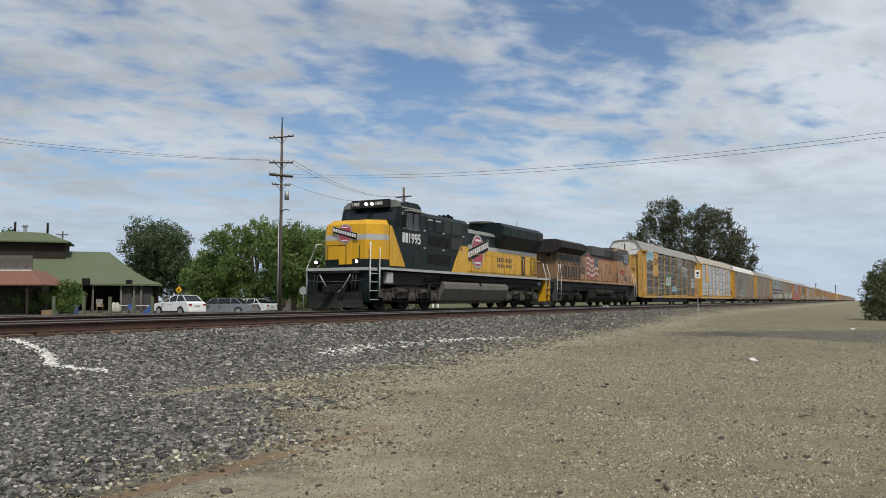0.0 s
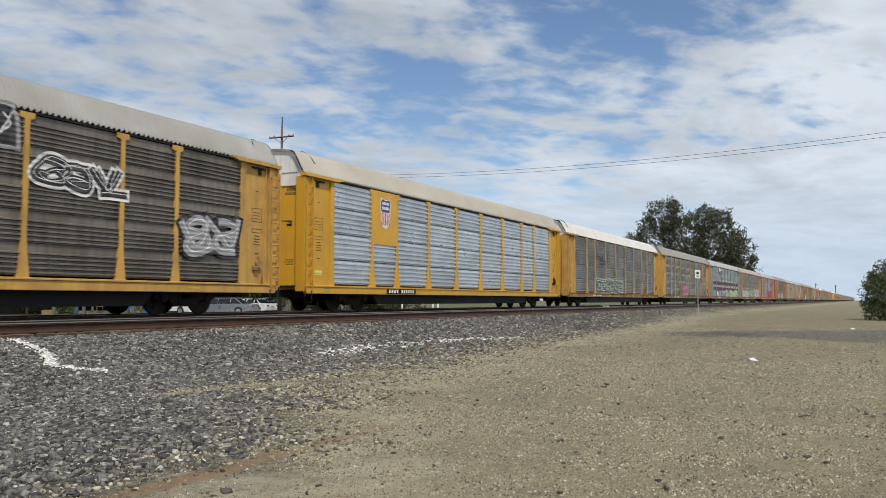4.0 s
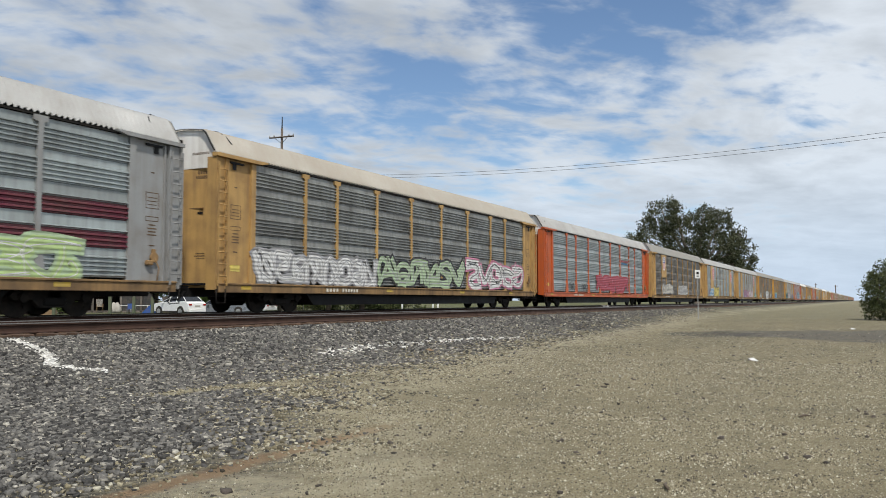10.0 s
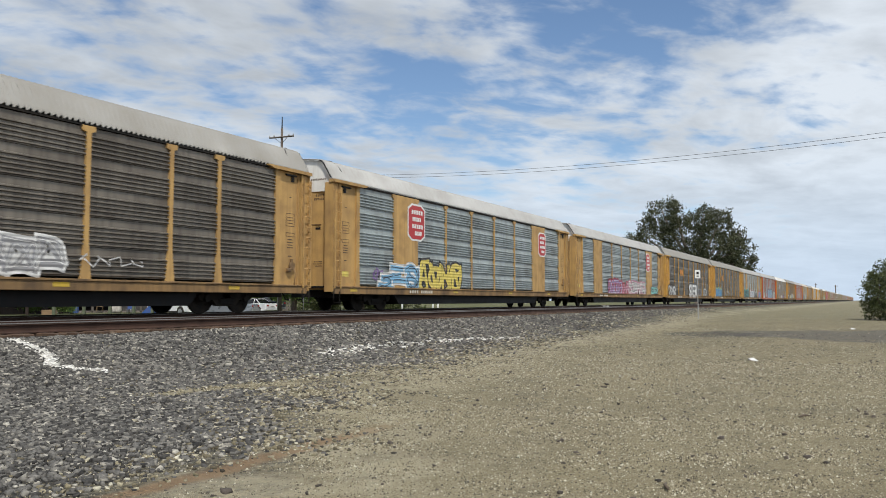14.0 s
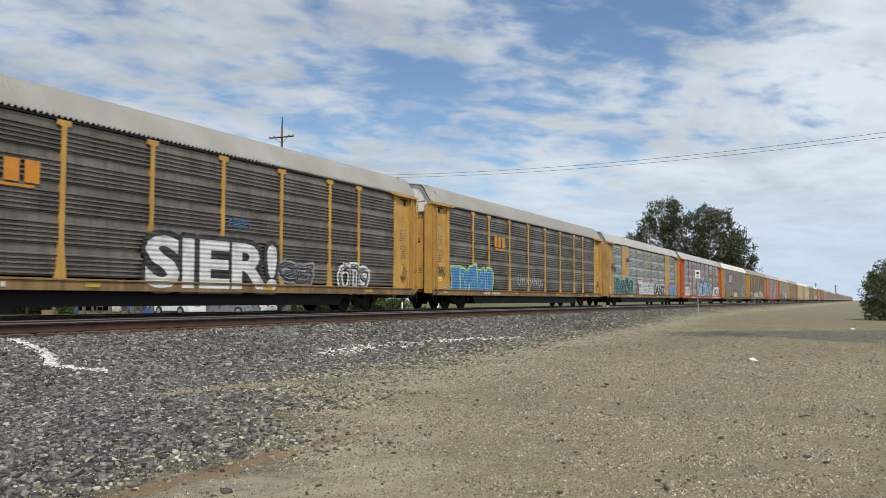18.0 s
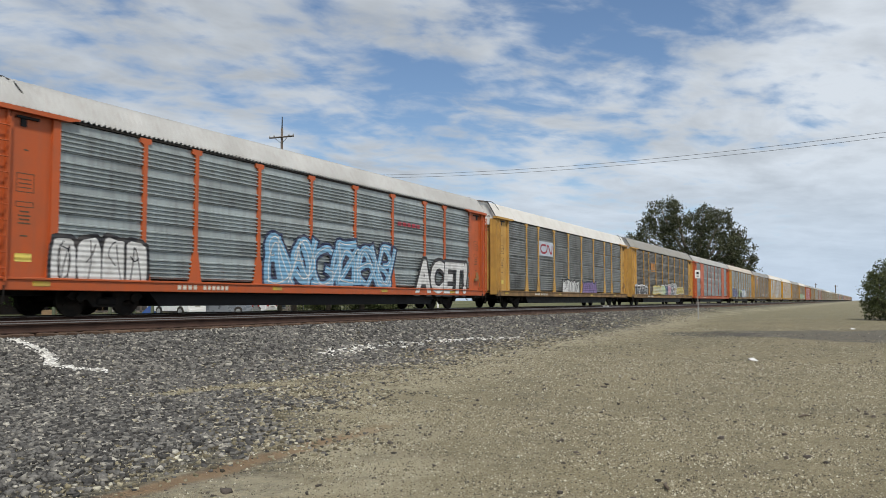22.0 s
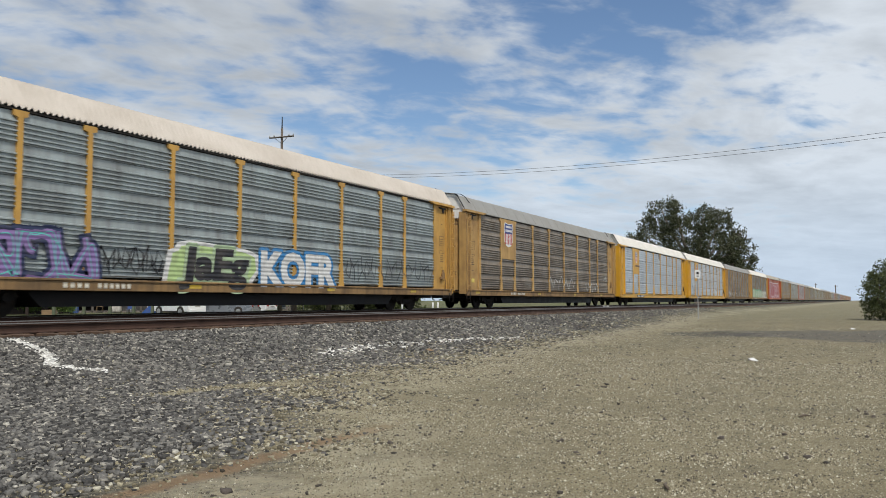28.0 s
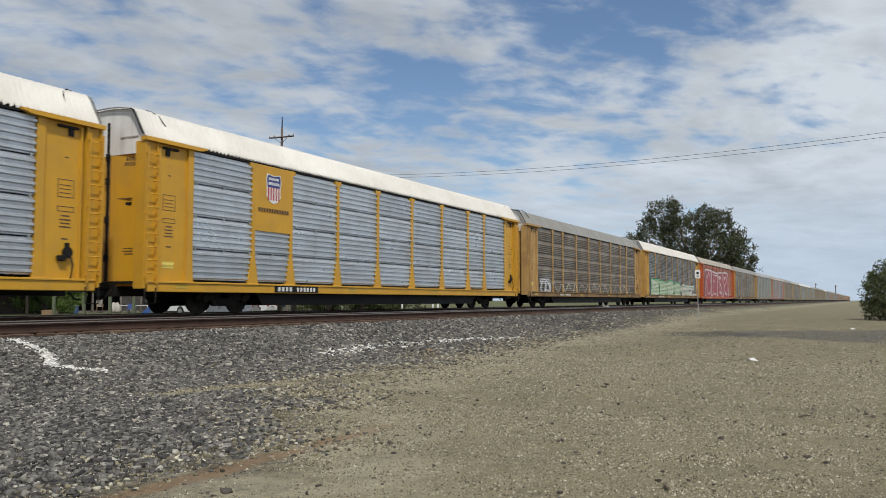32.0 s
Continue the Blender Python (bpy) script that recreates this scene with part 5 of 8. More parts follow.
def lead_locomotive():
    lo = thing("locomotive", pose(0, 0, 0), "dark green and yellow diesel locomotive with its headlights lit", "locomotive", "locomotives of the train")
    G, Y, S = M["green"], M["loco_yellow"], M["loco_grey"]
    # frame and walkway
    part("main_frame", Mesh().box(-10.9, 10.2, -1.30, 1.30, 1.05, 1.62).box(-10.2, 9.6, -0.62, 0.62, 0.32, 1.1).box(-4.6, 3.8, -0.9, 0.9, 0.9, 1.3), M["black"], lo)
    part("walkway", Mesh().box(-10.3, 10.3, -1.55, 1.55, 1.66, 1.76, 0.01), M["black"], lo)
    for sgn in (-1, 1):
        part("walkway_edge", Mesh().box(-10.3, 10.3, *sorted((sgn * 1.55, sgn * 1.575)), 1.67, 1.78), M["loco_grey"], lo, "pale edge stripe")
    part("front_deck", Mesh().box(-11.12, -10.3, -1.5, 1.5, 1.62, 1.74), M["loco_grey"], lo)
    for z in (1.18, 1.30, 1.42):
        part("pipe", Mesh().tube([(-6.0, -1.36, z), (8.6, -1.36, z)], 0.03, 6), M["dark_steel"], lo)
    # nose: green foot, yellow body with chamfered corners and a grey band
    def nose_ring(z, grow, front):
        front -= 0.42
        return [(-9.35, -1.48 - grow, z), (front + 0.62, -1.48 - grow, z), (front, -0.98 - grow, z), (front, 0.98 + grow, z), (front + 0.62, 1.48 + grow, z), (-9.35, 1.48 + grow, z)]
    part("nose_foot", Mesh().loft([nose_ring(1.76, 0, -9.96), nose_ring(2.12, 0, -9.98)]), G, lo)
    nose = part("nose", Mesh().loft([nose_ring(2.12, 0.002, -9.98), nose_ring(2.92, 0.002, -10.0)]), Y, lo)
    part("nose_band", Mesh().loft([nose_ring(2.92, 0.003, -10.0), nose_ring(3.16, 0.003, -9.98)]), S, lo)
    part("nose_top", Mesh().loft([nose_ring(3.16, 0.002, -9.98), nose_ring(3.58, 0.0, -9.93),
                                  [(-9.35, -1.34, 3.80), (-9.65, -1.20, 3.79), (-10.1, -0.80, 3.78), (-10.1, 0.80, 3.78), (-9.65, 1.20, 3.79), (-9.35, 1.34, 3.80)]]), Y, lo)
    part("nose_door", Mesh().box(-10.45, -10.40, -0.32, 0.32, 1.90, 3.1, 0.01), Y, lo)
    emblem(lo, -10.46, 3.18, 1.25, 0.82, 0.0, "x")
    # yellow wedge that sweeps back along the cab's foot
    for sgn in (-1, 1):
        part("side_wedge", Mesh().prism([(-9.36, 1.86), (-8.05, 1.86), (-9.20, 3.56), (-9.36, 3.56)], "y", *sorted((sgn * 1.50, sgn * 1.525))), Y, lo)
    # cab
    prof = [(-9.35, 1.76), (-6.60, 1.76), (-6.60, 4.58), (-6.9, 4.72), (-8.0, 4.72), (-8.30, 4.62), (-8.58, 3.84), (-9.35, 3.795)]
    cab = part("cab", Mesh().prism(prof, "y", -1.50, 1.50), G, lo)
    part("cab_roof", Mesh().prism([(-1.55, 4.42), (1.55, 4.42), (1.30, 4.74), (0.7, 4.84), (-0.7, 4.84), (-1.30, 4.74)], "x", -8.35, -6.55), M["crown_sunlit"], lo)
    part("number_board", Mesh().prism([(-8.62, 4.46), (-8.30, 4.46), (-8.30, 4.80), (-8.50, 4.82)], "y", -0.95, 0.95), M["black"], lo)
    for y in (-0.15, 0.15):
        part("headlight", Mesh().disc((-8.61, y, 4.63), "x", 0.065, 0.06, 14), M["lamp"], lo, "lit headlight")
    for y0 in (-0.85, 0.35):
        w = word_part("board", M["white"], lo, 0, 0, 0)
        w.matrix_basis = pose(-8.63, y0 + 0.5, 4.56, 0, 0, -90)
    # windshields lean back
    for y0, y1 in ((-1.30, -0.12), (0.12, 1.30)):
        w = Mesh().add([(-8.60, y0, 3.86), (-8.60, y1, 3.86), (-8.37, y1, 4.42), (-8.37, y0, 4.42), (-8.56, y0, 3.86), (-8.56, y1, 3.86), (-8.33, y1, 4.42), (-8.33, y0, 4.42)],
                       [(0, 3, 2, 1), (4, 5, 6, 7), (0, 1, 5, 4), (1, 2, 6, 5), (2, 3, 7, 6), (3, 0, 4, 7)])
        part("windshield", w, M["glass"], lo)
    for sgn in (-1, 1):
        y = sgn * 1.51
        for a, b in ((-8.30, -8.02), (-7.92, -7.36), (-7.26, -6.80)):
            pane(lo, [(a, 3.52), (b, 3.52), (b, 4.24), (a, 4.24)], "y", y, y - sgn * 0.03, "cab_window", M["loco_grey"])
        part("sun_visor", Mesh().prism([(-8.15, 4.30), (-6.75, 4.30), (-6.75, 4.34), (-8.15, 4.34)], "y", *sorted((sgn * 1.5, sgn * 1.78))), M["loco_grey"], lo)
    part("mirror", Mesh().box(-8.45, -8.42, -1.78, -1.55, 3.55, 4.1), M["black"], lo)
    word_part("1995", M["white"], lo, -7.72, -1.53, 2.92, 1.05)
    bars(lo, -8.35, -7.80, 2.92, 3.35, 2, M["white"], -1.528, 0.2)
    slats(lo, "louvre", -7.3, -6.75, 1.95, 2.6, -1.505, 7, G, False)
    # electrical cabinet hood, full height
    part("cabinet", Mesh().prism(octagon(1.42, 1.76, 4.42, 0.0, 0.18), "x", -6.60, -1.45), G, lo)
    part("cabinet_cap", Mesh().box(-6.5, -1.6, -0.9, 0.9, 4.40, 4.50, 0.03), M["armour_grey"], lo)
    for x0, x1, z0, z1 in ((-5.7, -3.5, 2.92, 3.38), (-5.7, -3.5, 2.08, 2.56)):
        slats(lo, "inertial_grille", x0, x1, z0, z1, -1.425, 9, M["dark_steel"], False)
    for x0, x1 in ((-5.9, -5.25), (-5.1, -4.45)):
        part("filter_door", Mesh().box(x0, x1, -1.45, -1.40, 3.60, 4.20, 0.01), G, lo)
        part("label_plate", Mesh().box(x0 + 0.05, x1 - 0.1, -1.456, -1.45, 4.08, 4.15), M["loco_grey"], lo)
    for x0, x1 in ((-4.2, -3.45), (-3.35, -2.2)):
        part("filter_door", Mesh().box(x0, x1, -1.445, -1.40, 3.60, 4.20, 0.01), M["dark_grille"], lo)
    slats(lo, "side_grille", -3.35, -2.15, 2.86, 3.44, -1.435, 16, M["armour_grey"])
    for x0, z0 in ((-5.7, 2.06), (-5.7, 2.90), (-3.4, 2.06)):
        part("hood_panel", Mesh().box(x0 - 0.08, x0 - 0.04, -1.436, -1.40, z0, z0 + 0.55).box(x0 - 0.08, x0 + 2.2, -1.436, -1.40, z0 + 0.50, z0 + 0.54), G, lo)
    for x in (-6.2, -4.3, -2.1):
        for z in (2.75, 3.55):
            part("latch", Mesh().box(x, x + 0.16, -1.45, -1.42, z, z + 0.07), M["loco_grey"], lo)
    # lower engine hood: yellow below, grey stripe, green above
    part("hood_yellow", Mesh().box(-3.0, 9.35, -1.06, 1.06, 1.76, 3.10, 0.01), Y, lo)
    part("hood_stripe", Mesh().box(-1.45, 9.35, -1.063, 1.063, 3.10, 3.30), S, lo)
    part("hood_green", Mesh().prism(octagon(1.06, 3.30, 3.92, 0.0, 0.02), "x", -1.45, 9.35), G, lo)
    part("hood_top", Mesh().prism([(-1.07, 3.90), (1.07, 3.90), (0.95, 4.06), (0.7, 4.15), (-0.7, 4.15), (-0.95, 4.06)], "x", -1.44, 9.3), M["crown_sunlit"], lo)
    part("hood_crown", Mesh().box(-1.4, 1.0, -0.6, 0.6, 4.13, 4.20, 0.03), M["crown_sunlit"], lo)
    for sgn in (-1, 1):
        part("yellow_wedge", Mesh().prism([(-3.35, 1.78), (-1.45, 1.78), (-1.45, 3.12), (-2.35, 3.12)], "y", *sorted((sgn * 1.42, sgn * 1.44))), Y, lo)
    for i in range(12):
        x = -1.15 + i * 0.86
        part("hood_door", Mesh().box(x + 0.03, x + 0.82, -1.085, -1.055, 1.90, 3.02, 0.008), Y, lo)
    emblem(lo, 0.40, 2.98, 2.75, 1.78, -1.10)
    bars(lo, 3.0, 5.2, 2.55, 2.78, 9, M["armour_grey"], -1.09, 0.4)
    bars(lo, 3.0, 5.2, 2.25, 2.42, 9, M["armour_grey"], -1.09, 0.4)
    part("door_dark", Mesh().box(6.7, 7.25, -1.10, -1.06, 1.90, 3.02), M["dark_grille"], lo)
    slats(lo, "intake_grille", 8.1, 9.25, 1.95, 3.0, -1.10, 9, Y)
    # flared radiator section
    fl = [(-1.06, 3.32), (-1.52, 4.02), (-1.56, 4.50), (-1.25, 4.72), (1.25, 4.72), (1.56, 4.50), (1.52, 4.02), (1.06, 3.32)]
    part("radiator", Mesh().prism(fl, "x", 2.9, 9.2), G, lo, "flared dark radiator section")
    sc = Mesh().add([(3.5, -1.10, 3.37), (8.2, -1.10, 3.37), (8.2, -1.515, 4.00), (3.5, -1.515, 4.00)], [(0, 1, 2, 3)])
    sc.add([(3.5, -1.11, 3.36), (8.2, -1.11, 3.36), (8.2, -1.525, 3.99), (3.5, -1.525, 3.99)], [(0, 1, 2, 3)])
    part("radiator_screen", sc, M["dark_grille"], lo)
    slats(lo, "end_screen", 8.3, 9.1, 4.06, 4.46, -1.57, 6, M["armour_grey"], False)
    for x in (3.4, 5.4, 7.4):
        f = part("fan", Mesh().disc((x, 0, 4.76), "z", 0.72, 0.14, 24), M["armour_grey"], lo)
        part("fan_hub", Mesh().disc((x, 0, 4.85), "z", 0.2, 0.06, 12), M["black"], f)
    part("exhaust", Mesh().box(0.2, 1.0, -0.3, 0.3, 4.12, 4.42, 0.03), M["dark_steel"], lo)
    for y in (-0.25, 0.0, 0.25):
        h = Mesh().tube([(-0.85, y, 4.72), (-1.1, y, 4.72), (-1.4, y, 4.72)], [0.035, 0.05, 0.11], 10)
        part("horn", h, M["black"], lo)
    part("horn_bracket", Mesh().box(-1.0, -0.9, -0.3, 0.3, 4.12, 4.70), M["black"], lo)
    part("end_hood", Mesh().box(9.35, 9.62, -0.9, 0.9, 1.76, 3.0, 0.1), Y, lo)
    # fuel tank with a slanted lower flank
    tk = [(-1.30, 1.36), (1.30, 1.36), (1.52, 1.20), (1.54, 0.96), (1.28, 0.42), (1.0, 0.24), (-1.0, 0.24), (-1.28, 0.42), (-1.54, 0.96), (-1.52, 1.20)]
    part("fuel_tank", Mesh().prism(tk, "x", -4.35, 3.55), M["tank_grey"], lo, "dusty grey fuel tank")
    part("filler", Mesh().box(-0.2, -0.1, -1.56, -1.45, 1.12, 1.30), M["dark_steel"], lo)
    part("air_tank", Mesh().tube([(-4.3, -1.30, 1.45), (3.4, -1.30, 1.45)], 0.13, 10), M["dark_steel"], lo)
    for x in (-7.0, 6.26):
        loco_truck(lo, x, "truck_tan")
    for sgn in (-1, 1):
        steps(lo, -10.62, sgn, "green", -1)
        steps(lo, 10.0, sgn, "loco_yellow", 1)
        for x, c in ((-10.98, "white"), (-10.24, "white")):
            y = sgn * 1.56
            part("grab_rail", Mesh().tube([(x, y, 0.75), (x, y, 1.75), (x + 0.4, sgn * 1.35, 2.75), (x + 0.55, sgn * 1.2, 2.78)], 0.03, 6), M[c], lo, "white grab rail")
        for x in (9.66, 10.36):
            part("grab_rail", Mesh().tube([(x, sgn * 1.56, 0.7), (x, sgn * 1.56, 1.9), (x - 0.4, sgn * 1.5, 2.7)], 0.022, 6), M["white"], lo, "white grab rail")
        handrail(lo, [-1.3 + 1.45 * i for i in range(8)], sgn * 1.52, 1.76, 2.78, Y)
        ditch_light(lo, -11.1, sgn * 1.0, 1.98)
    handrail(lo, [-11.05, -11.05], 0, 1.74, 1.75, M["black"], "foot_rail")
    for y in (-1.1, -0.45, 0.45, 1.1):
        part("stanchion", Mesh().tube([(-11.06, y, 1.74), (-11.06, y, 2.65)], 0.018, 6), M["black"], lo)
    part("front_rail", Mesh().tube([(-11.06, -0.45, 2.65), (-11.06, 0.45, 2.65)], 0.018, 6), M["black"], lo)
    plow(lo, -11.14, -1)
    coupler(lo, -11.14, -1)
    coupler(lo, 10.3, 1)
    part("sand_box", Mesh().box(-9.5, -9.0, -1.5, -1.2, 1.1, 1.6, 0.04), M["loco_grey"], lo)
    part("bell", Mesh().disc((8.9, -1.35, 1.42), "z", 0.12, 0.2, 12), M["loco_grey"], lo)
    part("aerial", Mesh().tube([(8.7, 0, 4.58), (8.7, 0, 5.3)], 0.015, 5), M["black"], lo)
    MOVERS.append((lo, 39.05))
    return lo


def second_locomotive():
    lo = thing("locomotive", pose(0, 0, 0), "faded armour yellow diesel locomotive running backwards, grimy", "locomotive", "locomotives of the train")
    A, K = M["armour"], M["armour_grey"]
    part("main_frame", Mesh().box(-10.6, 10.6, -1.30, 1.30, 1.05, 1.62).box(-9.9, 9.9, -0.62, 0.62, 0.32, 1.1), M["black"], lo)
    part("walkway", Mesh().box(-10.2, 10.2, -1.55, 1.55, 1.62, 1.76, 0.01), M["black"], lo)
    for sgn in (-1, 1):
        part("walkway_edge", Mesh().box(-10.2, 10.2, *sorted((sgn * 1.55, sgn * 1.57)), 1.68, 1.80), A, lo)
    for z in (1.15, 1.30):
        part("pipe", Mesh().tube([(-6.0, -1.36, z), (8.0, -1.36, z)], 0.035, 6), M["dark_steel"], lo)
    # radiator end: body and overhanging wings
    part("radiator_body", Mesh().box(-9.25, -4.0, -1.15, 1.15, 1.76, 3.72, 0.03), M["armour_soot_shade"], lo)
    wing = [(-1.16, 3.60), (-1.62, 3.92), (-1.62, 4.28), (-1.25, 4.46), (1.25, 4.46), (1.62, 4.28), (1.62, 3.92), (1.16, 3.60)]
    part("radiator_wing", Mesh().prism(wing, "x", -9.65, -3.95), M["wing_grey"], lo, "overhanging dark radiator wings")
    part("red_line", Mesh().box(0.7, 4.6, -1.072, 1.072, 3.52, 3.60), M["faded_red"], lo)
    for i in range(8):
        x = -8.85 + i * 0.58
        d = part("vent_door", Mesh().box(x, x + 0.52, -1.18, -1.14, 1.90, 3.06, 0.01), M["armour_soot_shade"], lo)
        part("vent", Mesh().box(x + 0.10, x + 0.44, -1.186, -1.17, 2.02, 2.80), M["dark_grille"], d)
        part("hinge", Mesh().box(x + 0.02, x + 0.07, -1.20, -1.17, 2.86, 2.98), M["dark_steel"], d)
    for x in (-8.4, -6.2):
        part("air_intake", Mesh().box(x, x + 1.9, -1.18, -1.13, 3.14, 3.50), M["dark_grille"], lo)
    part("marker_lamp", Mesh().disc((-9.30, -0.6, 3.4), "x", 0.09, 0.1, 12), M["glass"], lo)
    bars(lo, -9.2, -8.3, 3.16, 3.42, 4, M["armour_grey"], -1.156)
    # engine hood
    part("hood", Mesh().prism(octagon(1.06, 1.76, 4.10, 0.0, 0.24), "x", -4.0, 4.6), A, lo)
    part("hood_roof", Mesh().prism([(-1.07, 3.62), (1.07, 3.62), (1.07, 3.87), (0.83, 4.11), (-0.83, 4.11), (-1.07, 3.87)], "x", -4.0, 4.58), K, lo)
    for i in range(9):
        x = -3.85 + i * 0.92
        part("hood_door", Mesh().box(x + 0.03, x + 0.86, -1.085, -1.055, 1.92, 3.30, 0.008), A, lo)
        part("door_latch", Mesh().box(x + 0.72, x + 0.78, -1.10, -1.08, 2.5, 2.7), M["dark_steel"], lo)
    part("dynamic_brake", Mesh().box(-1.3, 4.7, -1.18, 1.18, 3.78, 4.50, 0.06), K, lo)
    for x in (2.2, 3.4):
        part("brake_grille", Mesh().box(x, x + 0.9, -1.2, -1.17, 3.9, 4.38), M["dark_grille"], lo)
    part("exhaust", Mesh().box(-2.4, -1.7, -0.3, 0.3, 4.08, 4.36, 0.03), M["dark_steel"], lo)
    for y in (-0.22, 0.0, 0.22):
        part("horn", Mesh().tube([(-3.0, y, 4.28), (-3.2, y, 4.28), (-3.45, y, 4.28)], [0.035, 0.05, 0.11], 10), M["black"], lo)
    # faded waving flag: stripes, and a dark canton at its trailing head
    for i in range(9):
        pts, low = [], i < 4
        for j in range(15):
            u = j / 14 * (1.0 if low else 0.62)
            pts.append((-2.45 + 3.0 * u, 2.12 + i * 0.185 + 0.11 * math.sin(u * 9.0 + 0.6) + 0.10 * u))
        m = Mesh()
        ribbon(m, pts, 0.175, -1.090 - 0.0005 * i)
        part("flag_stripe", m, M["faded_red" if i % 2 == 0 else "faded_white"], lo)
    canton = part("flag_canton", Mesh().prism([(-0.62, 2.98), (-0.1, 2.92), (0.48, 3.02), (0.42, 3.60), (-0.05, 3.70), (-0.58, 3.62)], "y", -1.098, -1.06), M["faded_blue"], lo)
    for i in range(12):
        u, v = -0.50 + 0.28 * (i % 4), 3.08 + 0.20 * (i // 4)
        part("star", Mesh().disc((u, -1.10, v), "y", 0.035, 0.006, 5), M["faded_white"], canton)
    word_part("build", M["armour_grey"], lo, -4.05, -1.10, 2.62, 1.25)
    word_part("america", M["armour_grey"], lo, -4.05, -1.10, 2.34, 1.25)
    # cab and nose
    prof = [(4.6, 1.76), (8.3, 1.76), (8.30, 3.55), (8.02, 4.50), (7.8, 4.62), (4.9, 4.62), (4.6, 4.45)]
    part("cab", Mesh().prism(prof, "y", -1.50, 1.50), A, lo)
    part("cab_upper", Mesh().prism([(4.59, 3.62), (8.29, 3.62), (8.05, 4.44), (7.8, 4.56), (4.9, 4.56), (4.59, 4.40)], "y", -1.512, 1.512), K, lo)
    part("cab_roof", Mesh().prism([(-1.54, 4.0), (1.54, 4.0), (1.54, 4.36), (1.1, 4.70), (-1.1, 4.70), (-1.54, 4.36)], "x", 4.75, 8.05), K, lo)
    for a, b in ((6.35, 6.95), (7.15, 7.85)):
        pane(lo, [(a, 3.50), (b, 3.50), (b, 4.18), (a, 4.18)], "y", -1.56, -1.50, "cab_window", M["loco_grey"])
    for y0, y1 in ((-1.25, -0.12), (0.12, 1.25)):
        w = Mesh().add([(8.33, y0, 3.66), (8.33, y1, 3.66), (8.11, y1, 4.35), (8.11, y0, 4.35), (8.28, y0, 3.66), (8.28, y1, 3.66), (8.06, y1, 4.35), (8.06, y0, 4.35)],
                       [(0, 1, 2, 3), (4, 7, 6, 5), (0, 4, 5, 1), (1, 5, 6, 2), (2, 6, 7, 3), (3, 7, 4, 0)])
        part("windshield", w, M["glass"], lo)
    part("nose", Mesh().loft([[(8.28, -1.46, z), (9.4, -1.40, z), (9.85, -0.85, z), (9.85, 0.85, z), (9.4, 1.40, z), (8.28, 1.46, z)] for z in (1.76, 3.1)]
                             + [[(8.28, -1.36, 3.58), (9.2, -1.28, 3.50), (9.6, -0.8, 3.45), (9.6, 0.8, 3.45), (9.2, 1.28, 3.50), (8.28, 1.36, 3.58)]]), A, lo)
    word_part("5822", M["red"], lo, 5.4, -1.52, 2.55, 1.3)
    for x0, x1 in ((4.9, 5.6), (8.5, 9.2)):
        part("side_panel", Mesh().box(x0, x1, -1.515, -1.46, 1.95, 2.45, 0.01), A, lo)
    slats(lo, "louvre", 6.6, 7.6, 2.0, 2.4, -1.51, 6, A, False)
    tk = [(-1.40, 1.22), (1.40, 1.22), (1.42, 0.6), (1.2, 0.26), (-1.2, 0.26), (-1.42, 0.6)]
    part("fuel_tank", Mesh().prism(tk, "x", -2.9, 4.0), M["dark_steel"], lo, "grimy black fuel tank")
    for x0, x1 in ((-1.3, 0.6), (0.9, 2.8)):
        part("air_tank", Mesh().tube([(x0, -1.42, 1.0), (x0 + 0.08, -1.42, 1.0), (x1 - 0.08, -1.42, 1.0), (x1, -1.42, 1.0)], [0.16, 0.24, 0.24, 0.16], 12), M["truck_steel"], lo)
    for x in (-6.9, 6.5):
        loco_truck(lo, x)
    for sgn in (-1, 1):
        steps(lo, -9.95, sgn, "armour_grey", -1)
        steps(lo, 10.05, sgn, "armour_grey", 1)
        for x in (-10.3, -9.55):
            part("grab_rail", Mesh().tube([(x, sgn * 1.56, 0.75), (x, sgn * 1.56, 1.85), (x + (0.05 if x > -10 else 0.5), sgn * 1.5, 2.75), (x + (0.45 if x > -10 else 0.55), sgn * 1.4, 2.78)], 0.022, 6), M["white"], lo, "white grab rail")
        handrail(lo, [-9.0 + 1.5 * i for i in range(10)], sgn * 1.52, 1.76, 2.75, A)
        for x in (9.7, 10.4):
            part("grab_rail", Mesh().tube([(x, sgn * 1.56, 0.7), (x, sgn * 1.56, 1.9), (x - 0.4, sgn * 1.5, 2.7)], 0.022, 6), M["white"], lo, "white grab rail")
    plow(lo, -10.6, -1)
    coupler(lo, -10.6, -1)
    coupler(lo, 10.6, 1)
    MOVERS.append((lo, 61.15))
    return lo


M["faded_red"] = surface("faded red paint", (0.34, 0.075, 0.075), 0.6, stain=(1.5, 0.3), dirt=(0.25, 0.17, 0.1))
M["faded_white"] = surface("faded white paint", (0.52, 0.44, 0.37), 0.6, stain=(1.5, 0.3), dirt=(0.25, 0.17, 0.1))
M["faded_blue"] = surface("faded blue paint", (0.05, 0.055, 0.085), 0.6, stain=(1.5, 0.3), dirt=(0.25, 0.17, 0.1))
lead_locomotive()
second_locomotive()


# ---- beyond the tracks ----
def facing(depth, side, z=0.0, turn=0.0):
    """A pose whose x runs across the line of sight and y along it."""
    return Matrix.Translation(spot(depth, side, z)) @ pose(0, 0, 0, 0, 0, TURN - 90 + turn)


